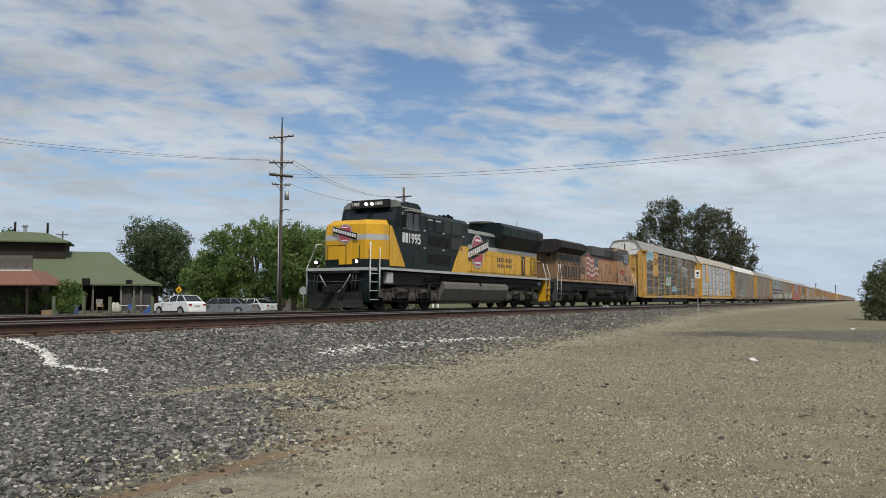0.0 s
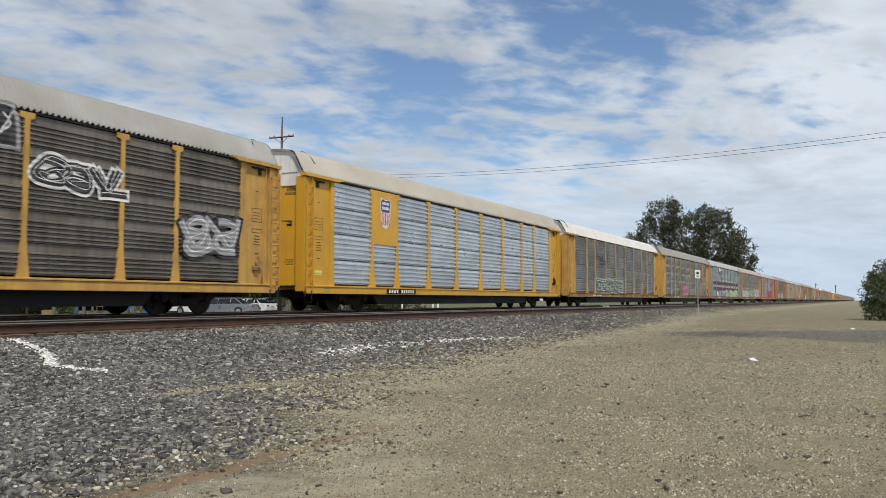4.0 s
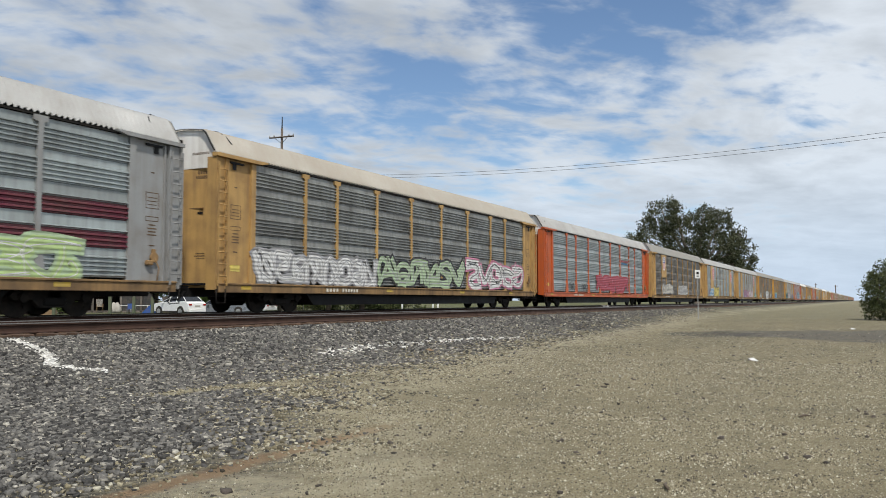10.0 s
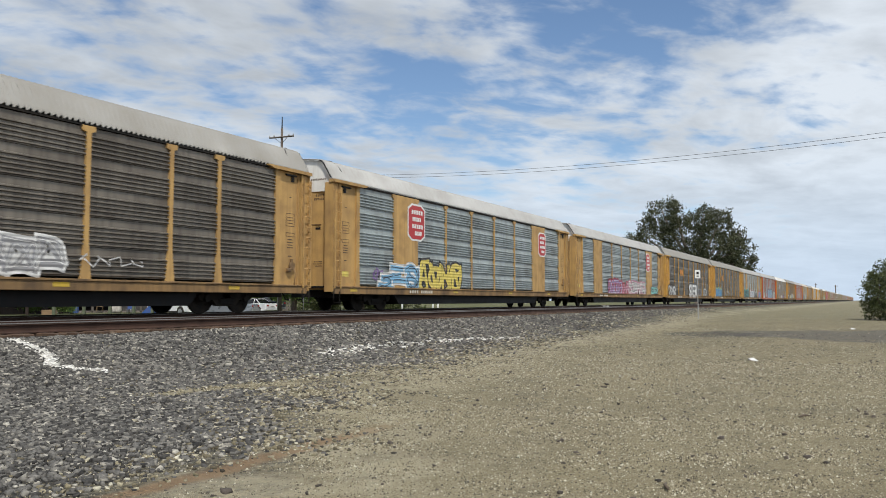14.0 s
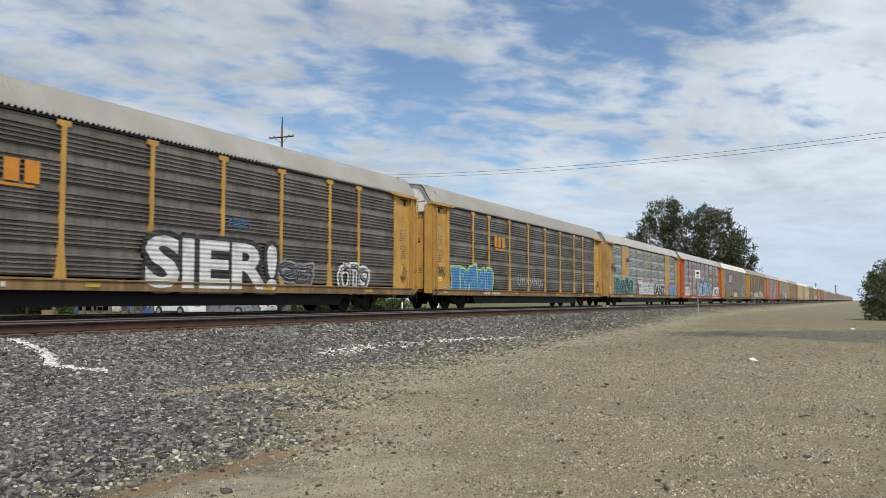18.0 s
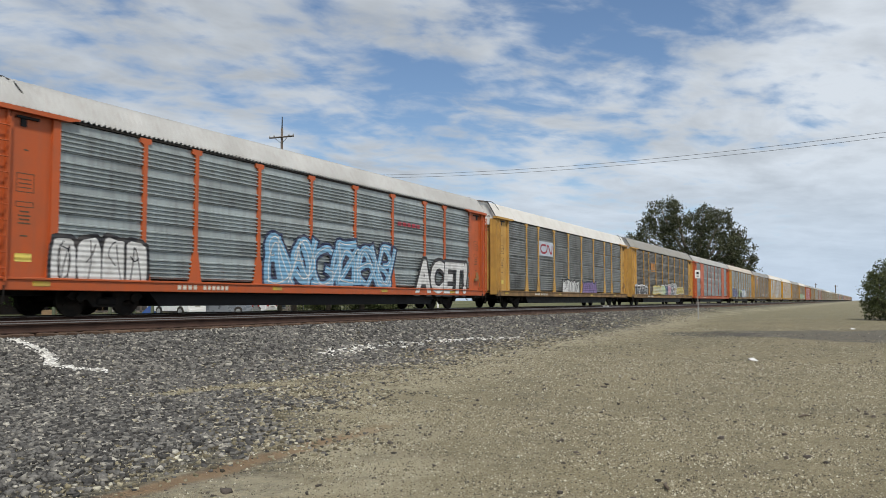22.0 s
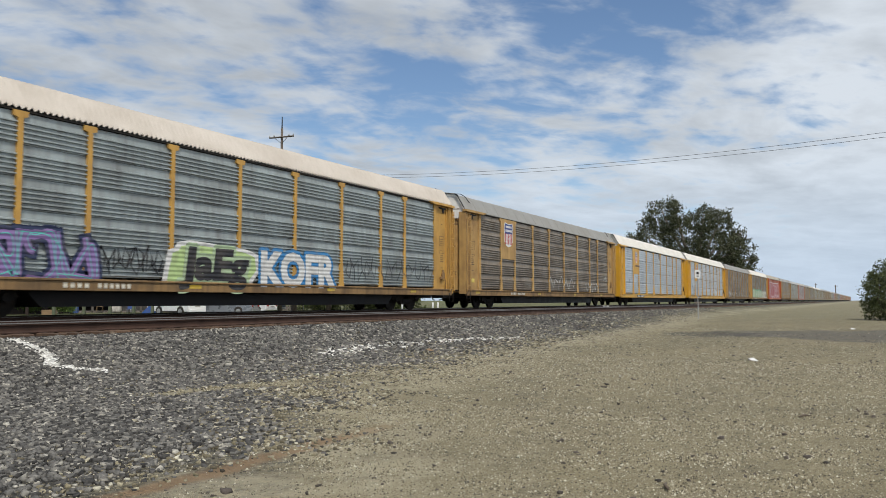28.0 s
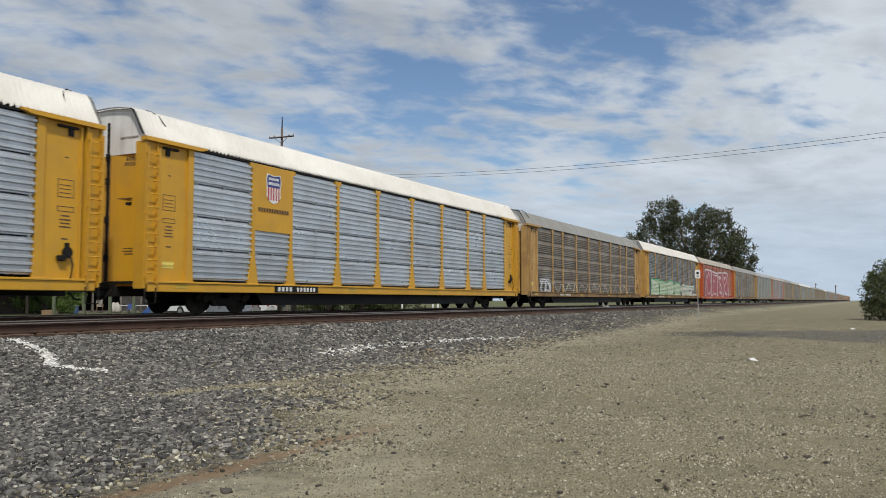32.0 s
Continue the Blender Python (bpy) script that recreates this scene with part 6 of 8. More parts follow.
def leaf_material(name, dark, light, under=0.25):
    mat = bpy.data.materials.new(name)
    mat.use_nodes = True
    nt = mat.node_tree
    N, L = nt.nodes.new, nt.links.new
    b = nt.nodes["Principled BSDF"]
    g = N("ShaderNodeNewGeometry")
    mx = N("ShaderNodeMix")
    mx.data_type = "RGBA"
    mx.inputs[6].default_value, mx.inputs[7].default_value = (*dark, 1), (*light, 1)
    L(g.outputs["Random Per Island"], mx.inputs[0])
    L(mx.outputs[2], b.inputs["Base Color"])
    b.inputs["Roughness"].default_value = 0.55
    b.inputs["Specular IOR Level"].default_value = 0.3
    tr = N("ShaderNodeBsdfTranslucent")
    L(mx.outputs[2], tr.inputs["Color"])
    mix = N("ShaderNodeMixShader")
    mix.inputs[0].default_value = under
    L(b.outputs[0], mix.inputs[1])
    L(tr.outputs[0], mix.inputs[2])
    L(mix.outputs[0], nt.nodes["Material Output"].inputs["Surface"])
    return mat


M["leaf_oak"] = leaf_material("oak leaves", (0.030, 0.052, 0.020), (0.115, 0.155, 0.070), 0.2)
M["leaf_bright"] = leaf_material("fresh leaves", (0.045, 0.085, 0.018), (0.215, 0.30, 0.085), 0.3)
M["leaf_gum"] = leaf_material("gum leaves", (0.034, 0.043, 0.020), (0.115, 0.122, 0.066), 0.2)
M["leaf_bush"] = leaf_material("bush leaves", (0.036, 0.052, 0.018), (0.135, 0.152, 0.062), 0.25)
M["bark"] = surface("rough bark", (0.10, 0.075, 0.055), 0.95, streak=0.3, stain=(4, 0.3), bump=0.6, bump_scale=12)
M["bark_pale"] = surface("pale gum bark", (0.26, 0.22, 0.18), 0.9, streak=0.35, stain=(3, 0.3), dirt=(0.12, 0.09, 0.07))


def leaf_cloud(lobes, count, size, rng, shell=0.55):
    """Leaves as small folded quads, strewn in clumps through the outer part of several lobes."""
    vols = np.array([l[3] * l[4] * l[5] for l in lobes]) ** 0.67
    pick = rng.choice(len(lobes), count // 14, p=vols / vols.sum())
    lob = np.array(lobes)[pick]
    d = rng.normal(size=(len(pick), 3))
    d /= np.linalg.norm(d, axis=1)[:, None]
    r = (shell + (1 - shell) * rng.random(len(pick)) ** 0.6)[:, None]
    wob = 1 + 0.16 * np.sin(d[:, :1] * 7 + lob[:, :1]) + 0.12 * np.sin(d[:, 2:] * 9 + lob[:, 1:2])
    clump = lob[:, :3] + d * r * wob * lob[:, 3:6]
    c = np.repeat(clump, 14, axis=0) + rng.normal(size=(len(pick) * 14, 3)) * size * 1.5
    n = len(c)
    u = rng.normal(size=(n, 3))
    u /= np.linalg.norm(u, axis=1)[:, None]
    w = np.cross(u, rng.normal(size=(n, 3)))
    w /= np.linalg.norm(w, axis=1)[:, None]
    s = size * (0.6 + 0.8 * rng.random(n))[:, None]
    quad = np.stack([c - u * s, c - w * s * 0.55, c + u * s, c + w * s * 0.55], 1).reshape(-1, 3)
    me = bpy.data.meshes.new("crown")
    me.vertices.add(len(quad))
    me.vertices.foreach_set("co", quad.ravel())
    me.loops.add(len(quad))
    me.loops.foreach_set("vertex_index", np.arange(len(quad), dtype=np.int32))
    me.polygons.add(n)
    me.polygons.foreach_set("loop_start", np.arange(0, len(quad), 4, dtype=np.int32))
    me.update(calc_edges=True)
    return me


def tree(name, at, label, lobes, count, size, leaf, bark, trunk_r, seed, fork=0.35):
    """lobes: x, y, z and three half widths each, in the tree's own space."""
    rng = np.random.default_rng(seed)
    t = thing(name, at, label, "tree" if "tree" in name else "shrub")
    top = max(l[2] for l in lobes)
    base = min(l[2] - l[5] for l in lobes)
    fz = max(0.4, base + (top - base) * fork * 0.5)
    tr = Mesh().tube([(0, 0, -0.1), (0.05, 0, 0.3), (rng.normal() * .15, 0, fz * 0.6), (rng.normal() * .2, 0, fz)], [trunk_r * 1.5, trunk_r * 1.1, trunk_r, trunk_r * 0.85], 10)
    part("trunk", tr, M[bark], t)
    for l in lobes:
        mid = (l[0] * 0.5 + rng.normal() * 0.3, l[1] * 0.5, fz + (l[2] - fz) * 0.55)
        lm = Mesh().tube([(0, 0, fz * 0.92), mid, (l[0], l[1], l[2]), (l[0] * 1.1, l[1] * 1.1, l[2] + l[5] * 0.6)], [trunk_r * 0.7, trunk_r * 0.5, trunk_r * 0.28, trunk_r * 0.08], 7)
        part("limb", lm, M[bark], t)
    me = leaf_cloud(lobes, count, size, rng)
    me.materials.append(M[leaf])
    part("crown", me, None, t)
    return t


def lobes_in(rng, n, w, d, z0, z1, r0, r1, flat=0.8):
    """Lobes of a crown inside an egg of the given width, depth and height."""
    out = []
    for i in range(n):
        a, q = rng.random() * 6.283, rng.random() ** 0.5
        v = (i + 0.5) / n
        bulge = math.sin(math.pi * (0.16 + 0.72 * v)) ** 0.7
        r = r0 + (r1 - r0) * rng.random()
        out.append((math.cos(a) * q * max(0.1, w / 2 * bulge - r * 0.7), math.sin(a) * q * max(0.1, d / 2 * bulge - r * 0.7), z0 + r * flat + (z1 - z0 - 2 * r * flat) * v, r, r, r * flat))
    return out


def plant_trees():
    rng = np.random.default_rng(3)
    tree("oak_tree", facing(105, -36.6), "large dark green oak tree behind the barn", lobes_in(rng, 22, 13.4, 9, 1.2, 12.0, 1.8, 2.7), 52000, 0.115, "leaf_oak", "bark", 0.4, 11)
    for px, z1, w, dp, s in ((385, 6.0, 6.5, 84, 21), (452, 9.1, 9.5, 82, 22), (520, 8.6, 8.0, 80, 23), (580, 8.3, 7.0, 83, 24), (640, 8.0, 7.5, 84, 25)):
        tree("leafy_tree", facing(dp, (px - 784) / 1459 * dp), "bright green leafy tree beside the parking place", lobes_in(rng, 16, w * 1.25, 6, 0.7, z1 + 0.5, 1.2, 2.0), 32000, 0.105, "leaf_bright", "bark", 0.25, s)
    g = [(-9.5, 0, 13.5, 4.6, 4, 4.2), (-6.5, 0, 18.4, 4.0, 3.6, 3.6), (-9.8, 1, 8.5, 4.0, 4, 4.0), (-2.5, 1, 14.5, 5.0, 4, 4.5), (1.5, 0, 17.8, 3.6, 3, 2.7), (5.0, 1, 17.0, 3.8, 3, 3.3),
         (3.5, -1, 12.0, 5.5, 4, 3.6), (8.5, 0, 11.5, 3.0, 3, 3.4), (7.0, 0, 7.0, 4.6, 4, 3.0), (-2.0, 0, 7.5, 6.0, 4, 4.0), (10.2, 0, 7.6, 1.9, 2, 1.5), (11.6, 0, 9.8, 1.1, 1, 0.8), (9.0, 0, 14.8, 1.3, 1.2, 1.8), (-4.5, 0, 20.6, 1.8, 1.5, 1.2)]
    tree("gum_tree", facing(170, 52.3), "tall dusky gum tree with a ragged open crown", g, 46000, 0.20, "leaf_gum", "bark_pale", 0.6, 31)
    tree("roadside_bush", facing(52, 28.0), "dense olive green bush at the edge of the gravel", [(0, 0, 1.5, 1.5, 1.6, 1.5), (0.6, 0.3, 2.6, 1.3, 1.4, 1.2), (-0.6, -0.2, 2.0, 0.9, 1.0, 0.9), (1.8, 0, 1.6, 1.4, 1.5, 1.5), (1.7, 0.4, 2.9, 1.2, 1.2, 1.1), (-0.2, 0.1, 0.7, 1.2, 1.3, 0.8), (2.6, 0, 2.4, 1.5, 1.5, 1.6)], 26000, 0.065, "leaf_bush", "bark", 0.12, 41)
    for px, z1, w, dp, s in ((60, 4.0, 3.4, 76, 51), (108, 3.6, 2.8, 75, 52), (128, 3.9, 2.4, 75.5, 53), (40, 2.5, 2.6, 74, 54)):
        tree("shrub", facing(dp, (px - 784) / 1459 * dp), "light green shrub in front of the barn", lobes_in(rng, 8, w, 2.4, 0.1, z1 - 0.6, 0.5, 0.9), 4500, 0.085, "leaf_bright", "bark", 0.08, s)
    tree("distant_tree", facing(125, -66.5), "dark tree top behind the barn's roof", lobes_in(rng, 8, 9, 6, 4, 12.3, 1.5, 2.4), 4000, 0.25, "leaf_oak", "bark", 0.3, 61)
    for px, z1, w, dp, s in ((415, 2.4, 7, 92, 71), (470, 2.2, 8, 93, 72), (350, 2.4, 6, 96, 73), (560, 1.9, 8, 90, 74), (630, 1.7, 9, 91, 75), (700, 1.5, 9, 92, 76)):
        tree("hedge_bush", facing(dp, (px - 784) / 1459 * dp), "clipped green hedge bush", lobes_in(rng, 9, w, 2.5, 0.0, z1, 0.8, 1.2), 3500, 0.12, "leaf_bright" if px < 500 else "leaf_bush", "bark", 0.06, s)


plant_trees()

M["roof_green"] = surface("green roofing felt", (0.100, 0.130, 0.066), 0.85, stain=(0.4, 0.3), streak=0.2, dirt=(0.14, 0.135, 0.095), grain=(8, 0.25))
M["roof_red"] = surface("dull red roofing", (0.20, 0.092, 0.064), 0.85, stain=(0.8, 0.2), dirt=(0.14, 0.08, 0.06), grain=(8, 0.15))
M["barn_wood"] = surface("dark stained boards", (0.022, 0.014, 0.011), 0.85, streak=0.3, dirt=(0.045, 0.03, 0.022))
M["grey_board"] = surface("silvered boards", (0.17, 0.15, 0.13), 0.9, streak=0.3, dirt=(0.08, 0.07, 0.06), vary=0.15)
M["post_green"] = surface("mossy fence post", (0.10, 0.125, 0.075), 0.9, streak=0.2)
M["crate"] = surface("pale crate wood", (0.30, 0.20, 0.11), 0.85, streak=0.2, dirt=(0.15, 0.1, 0.06))
M["plastic_blue"] = surface("blue plastic", (0.03, 0.09, 0.30), 0.5)
M["sign_yellow"] = surface("yellow sign sheet", (0.75, 0.42, 0.01), 0.5, stain=(3, 0.1))
M["galv"] = surface("galvanized steel", (0.36, 0.37, 0.37), 0.5, metal=0.4, stain=(3, 0.15))
M["screen"] = surface("dusty mesh screen", (0.045, 0.045, 0.045), 0.8)
M["concrete"] = surface("pale concrete", (0.42, 0.40, 0.36), 0.9, stain=(2, 0.2))


def barn():
    Z, c, s = 85.0, math.cos(radians(20)), math.sin(radians(20))
    s0 = -34.6
    b = thing("barn", facing(Z, s0, 0, 20), "long barn with a flared green roof and dark open porch", "barn")

    def X(px, y=0.0):
        """The place along the barn's front, y metres back, that lies in a given line of sight."""
        q = (px - 784) / 1459
        return (q * (Z + y * c) - s0 + y * s) / (c - q * s)
    # walls behind the porch, then the cupola
    part("wall", Mesh().box(X(-60), X(258, 6), 6.0, 6.2, 0, 3.4), M["barn_wood"], b)
    part("side_wall", Mesh().box(X(258, 6) - 0.2, X(258, 6), 6.2, 17.0, 0, 3.4), M["barn_wood"], b)
    part("rear_wall", Mesh().box(X(-60), X(258, 6), 17.0, 17.2, 0, 3.4), M["barn_wood"], b)
    part("porch_floor", Mesh().box(X(-60), X(285), 0.3, 6.0, 0, 0.18), M["grey_board"], b)
    # roof: eave line, swept hip at the end, ridge
    eave, ridge, mid = 2.95, 6.75, 4.6
    rings = []
    for x_e, x_m, x_r in ((-60, -60, -60), (40, 40, 40), (120, 120, 120), (192, 192, 192)):
        rings.append([(X(x_e, 9.5), 0.0, eave), (X(x_m, 9.5), 4.4, mid + 0.15), (X(x_r, 9.5), 9.5, ridge), (X(x_m, 9.5), 14.6, mid + .15), (X(x_e, 9.5), 19.0, eave)])
    m = Mesh()
    vs = [p for r in rings for p in r]
    fs = [(i * 5 + j, i * 5 + j + 1, i * 5 + j + 6, i * 5 + j + 5) for i in range(3) for j in range(4)]
    e = len(vs)
    # swept end: profile from the ridge end down to the outer eave
    sweep = [(192, 6.75), (215, 5.5), (240, 4.3), (262, 3.5), (288, eave)]
    for px, z in sweep:
        t = (6.75 - z) / (6.75 - eave)
        x = X(px, 9.5 - 9.5 * t)
        vs += [(x, 9.5 - 9.5 * t, z), (x, 9.5 + 9.5 * t, z)]
    front = [15, 16, 17]
    fs += [(15, 16, e + 2), (16, 17, e, e + 2), (15, e + 2, e + 4), (15, e + 4, e + 6), (15, e + 6, e + 8)]
    fs += [(e, e + 1, e + 3, e + 2), (e + 2, e + 3, e + 5, e + 4), (e + 4, e + 5, e + 7, e + 6), (e + 6, e + 7, e + 9, e + 8)]
    fs += [(19, e + 3, 18), (18, e + 3, e + 1, 17), (19, e + 5, e + 3), (19, e + 7, e + 5), (19, e + 9, e + 7)]
    m.add(vs, fs)
    m.add([(x, y, z - 0.14) for x, y, z in vs], [tuple(reversed(q)) for q in fs])
    m.box(X(-60), X(286), -0.05, 0.0, eave - 0.16, eave + 0.01)
    part("roof", m, M["roof_green"], b, "green felt roof swept down to a low eave")
    cup = part("cupola", Mesh().box(X(-60, 7), X(115, 7), 7.0, 12.0, 5.2, 7.7), M["barn_wood"], b, "dark boarded cupola")
    for i in range(30):
        x = X(-58, 7) + i * (X(115, 7) - X(-58, 7)) / 30
        part("board", Mesh().box(x + 0.01, x + 0.30, 6.96, 7.0, 5.3, 7.7), M["barn_wood"], cup)
    hip = Mesh().loft([[(X(-70, 6), 6.3, 7.50), (X(122, 6), 6.3, 7.50), (X(122, 6), 12.7, 7.50), (X(-70, 6), 12.7, 7.50)],
                       [(X(-70, 6), 6.3, 7.64), (X(122, 6), 6.3, 7.64), (X(122, 6), 12.7, 7.64), (X(-70, 6), 12.7, 7.64)],
                       [(X(10, 9), 9.3, 8.85), (X(80, 9), 9.3, 8.75), (X(80, 9), 9.7, 8.75), (X(10, 9), 9.7, 8.85)]])
    part("cupola_roof", hip, M["roof_green"], b)
    for px in (23, 81):
        part("vent_pipe", Mesh().tube([(X(px, 9), 9.5, 8.4), (X(px, 9), 9.5, 9.9)], 0.12, 8), M["dark_steel"], b)
    part("chimney", Mesh().box(X(38, 9), X(44, 9), 9.2, 9.8, 8.5, 9.4).box(X(36, 9), X(46, 9), 9.1, 9.9, 9.4, 9.55), M["galv"], b)
    for px in (165, 215, 238, 251, 120, 75):
        part("porch_post", Mesh().box(X(px) - 0.10, X(px) + 0.10, 0.3, 0.5, 0, eave), M["grey_board"], b)
    for px in (225, 246, 262):
        part("screen", Mesh().box(X(px - 9), X(px + 9), 0.55, 0.58, 0.2, 2.7), M["screen"], b)
    for px in (70, 190, 210):
        part("doorway", Mesh().box(X(px - 7), X(px + 7), 5.95, 6.0, 0.18, 2.3), M["black"], b)
    for px, z, wd, hh in ((154, 2.75, 0.75, 0.7), (230, 3.0, 0.6, 0.45)):
        solid("loudspeaker", Mesh().box(-wd / 2, wd / 2, -0.35, 0.0, 0, hh, 0.05), M["black"], "black loudspeaker box hung from the barn's eave", "loudspeaker", "loudspeakers on the barn",
              at=facing(Z - 1.0, (px - 784) / 1459 * (Z - 1.0), eave - 0.15 if px < 200 else eave - 0.05))


barn()


def red_shed():
    Z = 72.0
    k = Z / 1459
    b = thing("shed", facing(Z, 0), "low shed with a dull red porch roof and board front", "shed")

    def X(px):
        return (px - 784) * k
    part("wall", Mesh().box(X(-60), X(30), 1.2, 1.4, 0, 3.0), M["barn_wood"], b)
    part("end_wall", Mesh().box(X(30) - 0.15, X(30), 1.4, 6, 0, 3.0), M["barn_wood"], b)
    fr = part("false_front", Mesh().box(X(-60), X(33), 2.2, 2.4, 2.9, 5.3), M["grey_board"], b, "weathered board front above the porch roof")
    for i in range(6):
        z = 4.05 + i * 0.2
        part("board", Mesh().box(X(-60), X(34), 2.14, 2.2, z + 0.01, z + 0.185), M["grey_board"], fr)
    part("fascia", Mesh().box(X(-60), X(34), 2.1, 2.2, 3.93, 4.02), M["white"], b)
    rf = Mesh()
    vs = [(X(-60), -0.6, 2.65), (X(80), -0.6, 2.65), (X(36), 2.15, 3.95), (X(-60), 2.15, 3.95)]
    rf.add(vs + [(x, y, z - 0.1) for x, y, z in vs], [(0, 1, 2, 3), (7, 6, 5, 4), (0, 4, 5, 1), (1, 5, 6, 2), (2, 6, 7, 3)])
    part("porch_roof", rf, M["roof_red"], b, "dull red porch roof")
    part("porch_side", Mesh().add([(X(80), -0.6, 2.65), (X(80), 4.5, 2.65), (X(36), 2.15, 3.95), (X(36), 4.5, 3.95), (X(80), -0.6, 2.55), (X(80), 4.5, 2.55)], [(0, 1, 3, 2), (0, 4, 5, 1)]), M["roof_red"], b)
    p = part("porch_post", Mesh().box(X(53) - 0.1, X(53) + 0.1, -0.4, -0.2, 0, 2.6), M["barn_wood"], b)
    for s in (-1, 1):
        part("brace", Mesh().tube([(X(53), -0.3, 1.9), (X(53) + s * 0.35, -0.3, 2.3), (X(53) + s * 0.8, -0.3, 2.58)], 0.06, 6), M["barn_wood"], p)


red_shed()


def yard():
    Z = 66.0
    post = solid("fence_post", Mesh().box(-0.11, 0.11, -0.11, 0.11, 0, 1.55, 0.02), M["post_green"], "square mossy green timber post", "fence post", "posts along the yard", at=facing(Z, (97 - 784) / 1459 * Z))
    for px in (150, 196, 238, 271):
        copy_thing(post, facing(Z, (px - 784) / 1459 * Z))
    # rocking chair
    Z = 84.0
    c = thing("rocking_chair", facing(Z, (178 - 784) / 1459 * Z, 0.18, 30), "pale slatted wooden rocking chair on the porch", "chair")
    part("seat", Mesh().box(-0.3, 0.3, -0.28, 0.28, 0.42, 0.46, 0.01), M["crate"], c)
    for i in range(6):
        x = -0.25 + i * 0.1
        part("slat", Mesh().box(x - 0.035, x + 0.035, 0.27, 0.30, 0.46, 1.2), M["concrete"], c)
    for x in (-0.28, 0.28):
        part("rocker", Mesh().tube([(x, -0.5, 0.12), (x, -0.2, 0.03), (x, 0.2, 0.03), (x, 0.55, 0.14)], 0.03, 6), M["crate"], c)
        part("arm", Mesh().box(x - 0.04, x + 0.04, -0.3, 0.3, 0.66, 0.70), M["crate"], c)
        for y in (-0.25, 0.25):
            part("leg", Mesh().tube([(x, y, 0.04), (x, y, 0.68)], 0.025, 6), M["crate"], c)
    # crate, tubs, tables
    Z = 67.0
    c = thing("crate", facing(Z, (89 - 784) / 1459 * Z), "pale wooden planter crate on the grass", "crate")
    for z in (0.0, 0.17, 0.34):
        part("slat", Mesh().box(-0.52, 0.52, -0.22, -0.19, z + 0.01, z + 0.15), M["crate"], c)
    part("box", Mesh().box(-0.5, 0.5, -0.19, 0.2, 0, 0.46), M["crate"], c)
    for px, col, w, h in ((133, "plastic_blue", 0.7, 0.75), (115, "dark_steel", 0.9, 0.55)):
        t = thing("storage_tub", facing(80, (px - 784) / 1459 * 80), "plastic storage tub with a lid beside the porch", "tub")
        part("tub", Mesh().box(-w / 2, w / 2, -0.25, 0.25, 0, h, 0.06), M[col], t)
        part("lid", Mesh().box(-w / 2 - 0.03, w / 2 + 0.03, -0.28, 0.28, h, h + 0.06, 0.02), M["concrete"], t)
    for px, dp in ((222, 83), (252, 82)):
        t = thing("garden_table", facing(dp, (px - 784) / 1459 * dp), "white plastic table on the porch", "table")
        part("tabletop", Mesh().box(-0.8, 0.8, -0.4, 0.4, 0.72, 0.77, 0.01), M["white"], t)
        for x in (-0.7, 0.7):
            for y in (-0.33, 0.33):
                part("leg", Mesh().tube([(x, y, 0), (x, y, 0.72)], 0.025, 6), M["white"], t)
    for px in (203, 209):
        b = thing("covered_bundle", facing(82, (px - 784) / 1459 * 82), "pale cloth bundle on the porch", "bundle")
        part("cloth", Mesh().tube([(0, 0, 0), (0.05, 0, 0.3), (-0.05, 0, 0.8), (0, 0, 1.05)], [0.35, 0.4, 0.28, 0.1], 9), M["concrete"], b)
    ch = thing("folding_chair", facing(80, (231 - 784) / 1459 * 80), "blue folding chair in the yard", "chair")
    part("seat", Mesh().box(-0.3, 0.3, -0.25, 0.25, 0.40, 0.44), M["plastic_blue"], ch)
    part("backrest", Mesh().box(-0.3, 0.3, 0.24, 0.28, 0.44, 0.95), M["plastic_blue"], ch)
    for x in (-0.27, 0.27):
        for y in (-0.22, 0.22):
            part("leg", Mesh().tube([(x, y, 0), (x, y, 0.4)], 0.02, 5), M["galv"], ch)
    tp = solid("tarpaulin_slide", Mesh().prism([(-0.6, 0), (0.6, 0), (0.65, 1.0), (0.45, 1.0)], "y", -0.3, 0.3), M["plastic_blue"], "blue plastic slide leaning in the yard", "slide", at=facing(72, (263 - 784) / 1459 * 72))
    # signs
    s = thing("warning_sign", facing(95, (317 - 784) / 1459 * 95), "yellow diamond warning sign on a steel post", "road sign")
    part("post", Mesh().tube([(0, 0.05, 0), (0, 0.05, 3.0)], 0.04, 6), M["galv"], s)
    part("board", Mesh().prism([(0, 2.05), (0.42, 2.47), (0, 2.89), (-0.42, 2.47)], "y", 0.0, 0.02), M["sign_yellow"], s)
    part("arrow_mark", Mesh().box(-0.05, 0.05, -0.006, 0.0, 2.25, 2.65).box(-0.16, 0.16, -0.006, 0.0, 2.40, 2.48), M["black"], s)
    s = thing("stop_sign", facing(76, (537 - 784) / 1459 * 76), "grey back of an octagonal sign on a post", "road sign")
    part("post", Mesh().tube([(0, 0.05, 0), (0, 0.05, 2.6)], 0.04, 6), M["galv"], s)
    part("board", Mesh().prism([(0.38 * math.cos(a), 2.15 + 0.38 * math.sin(a)) for a in (math.pi / 8 + math.pi / 4 * i for i in range(8))], "y", -0.02, 0.0), M["galv"], s)
    # white marker posts behind the far rail and a utility cabinet
    w = solid("bollard", Mesh().tube([(0, 0, 0), (0, 0, 1.05), (0, 0, 1.1)], [0.08, 0.08, 0.03], 10), M["white"], "white steel bollard behind the tracks", "bollard", "bollards behind the tracks", at=facing(70, (712 - 784) / 1459 * 70))
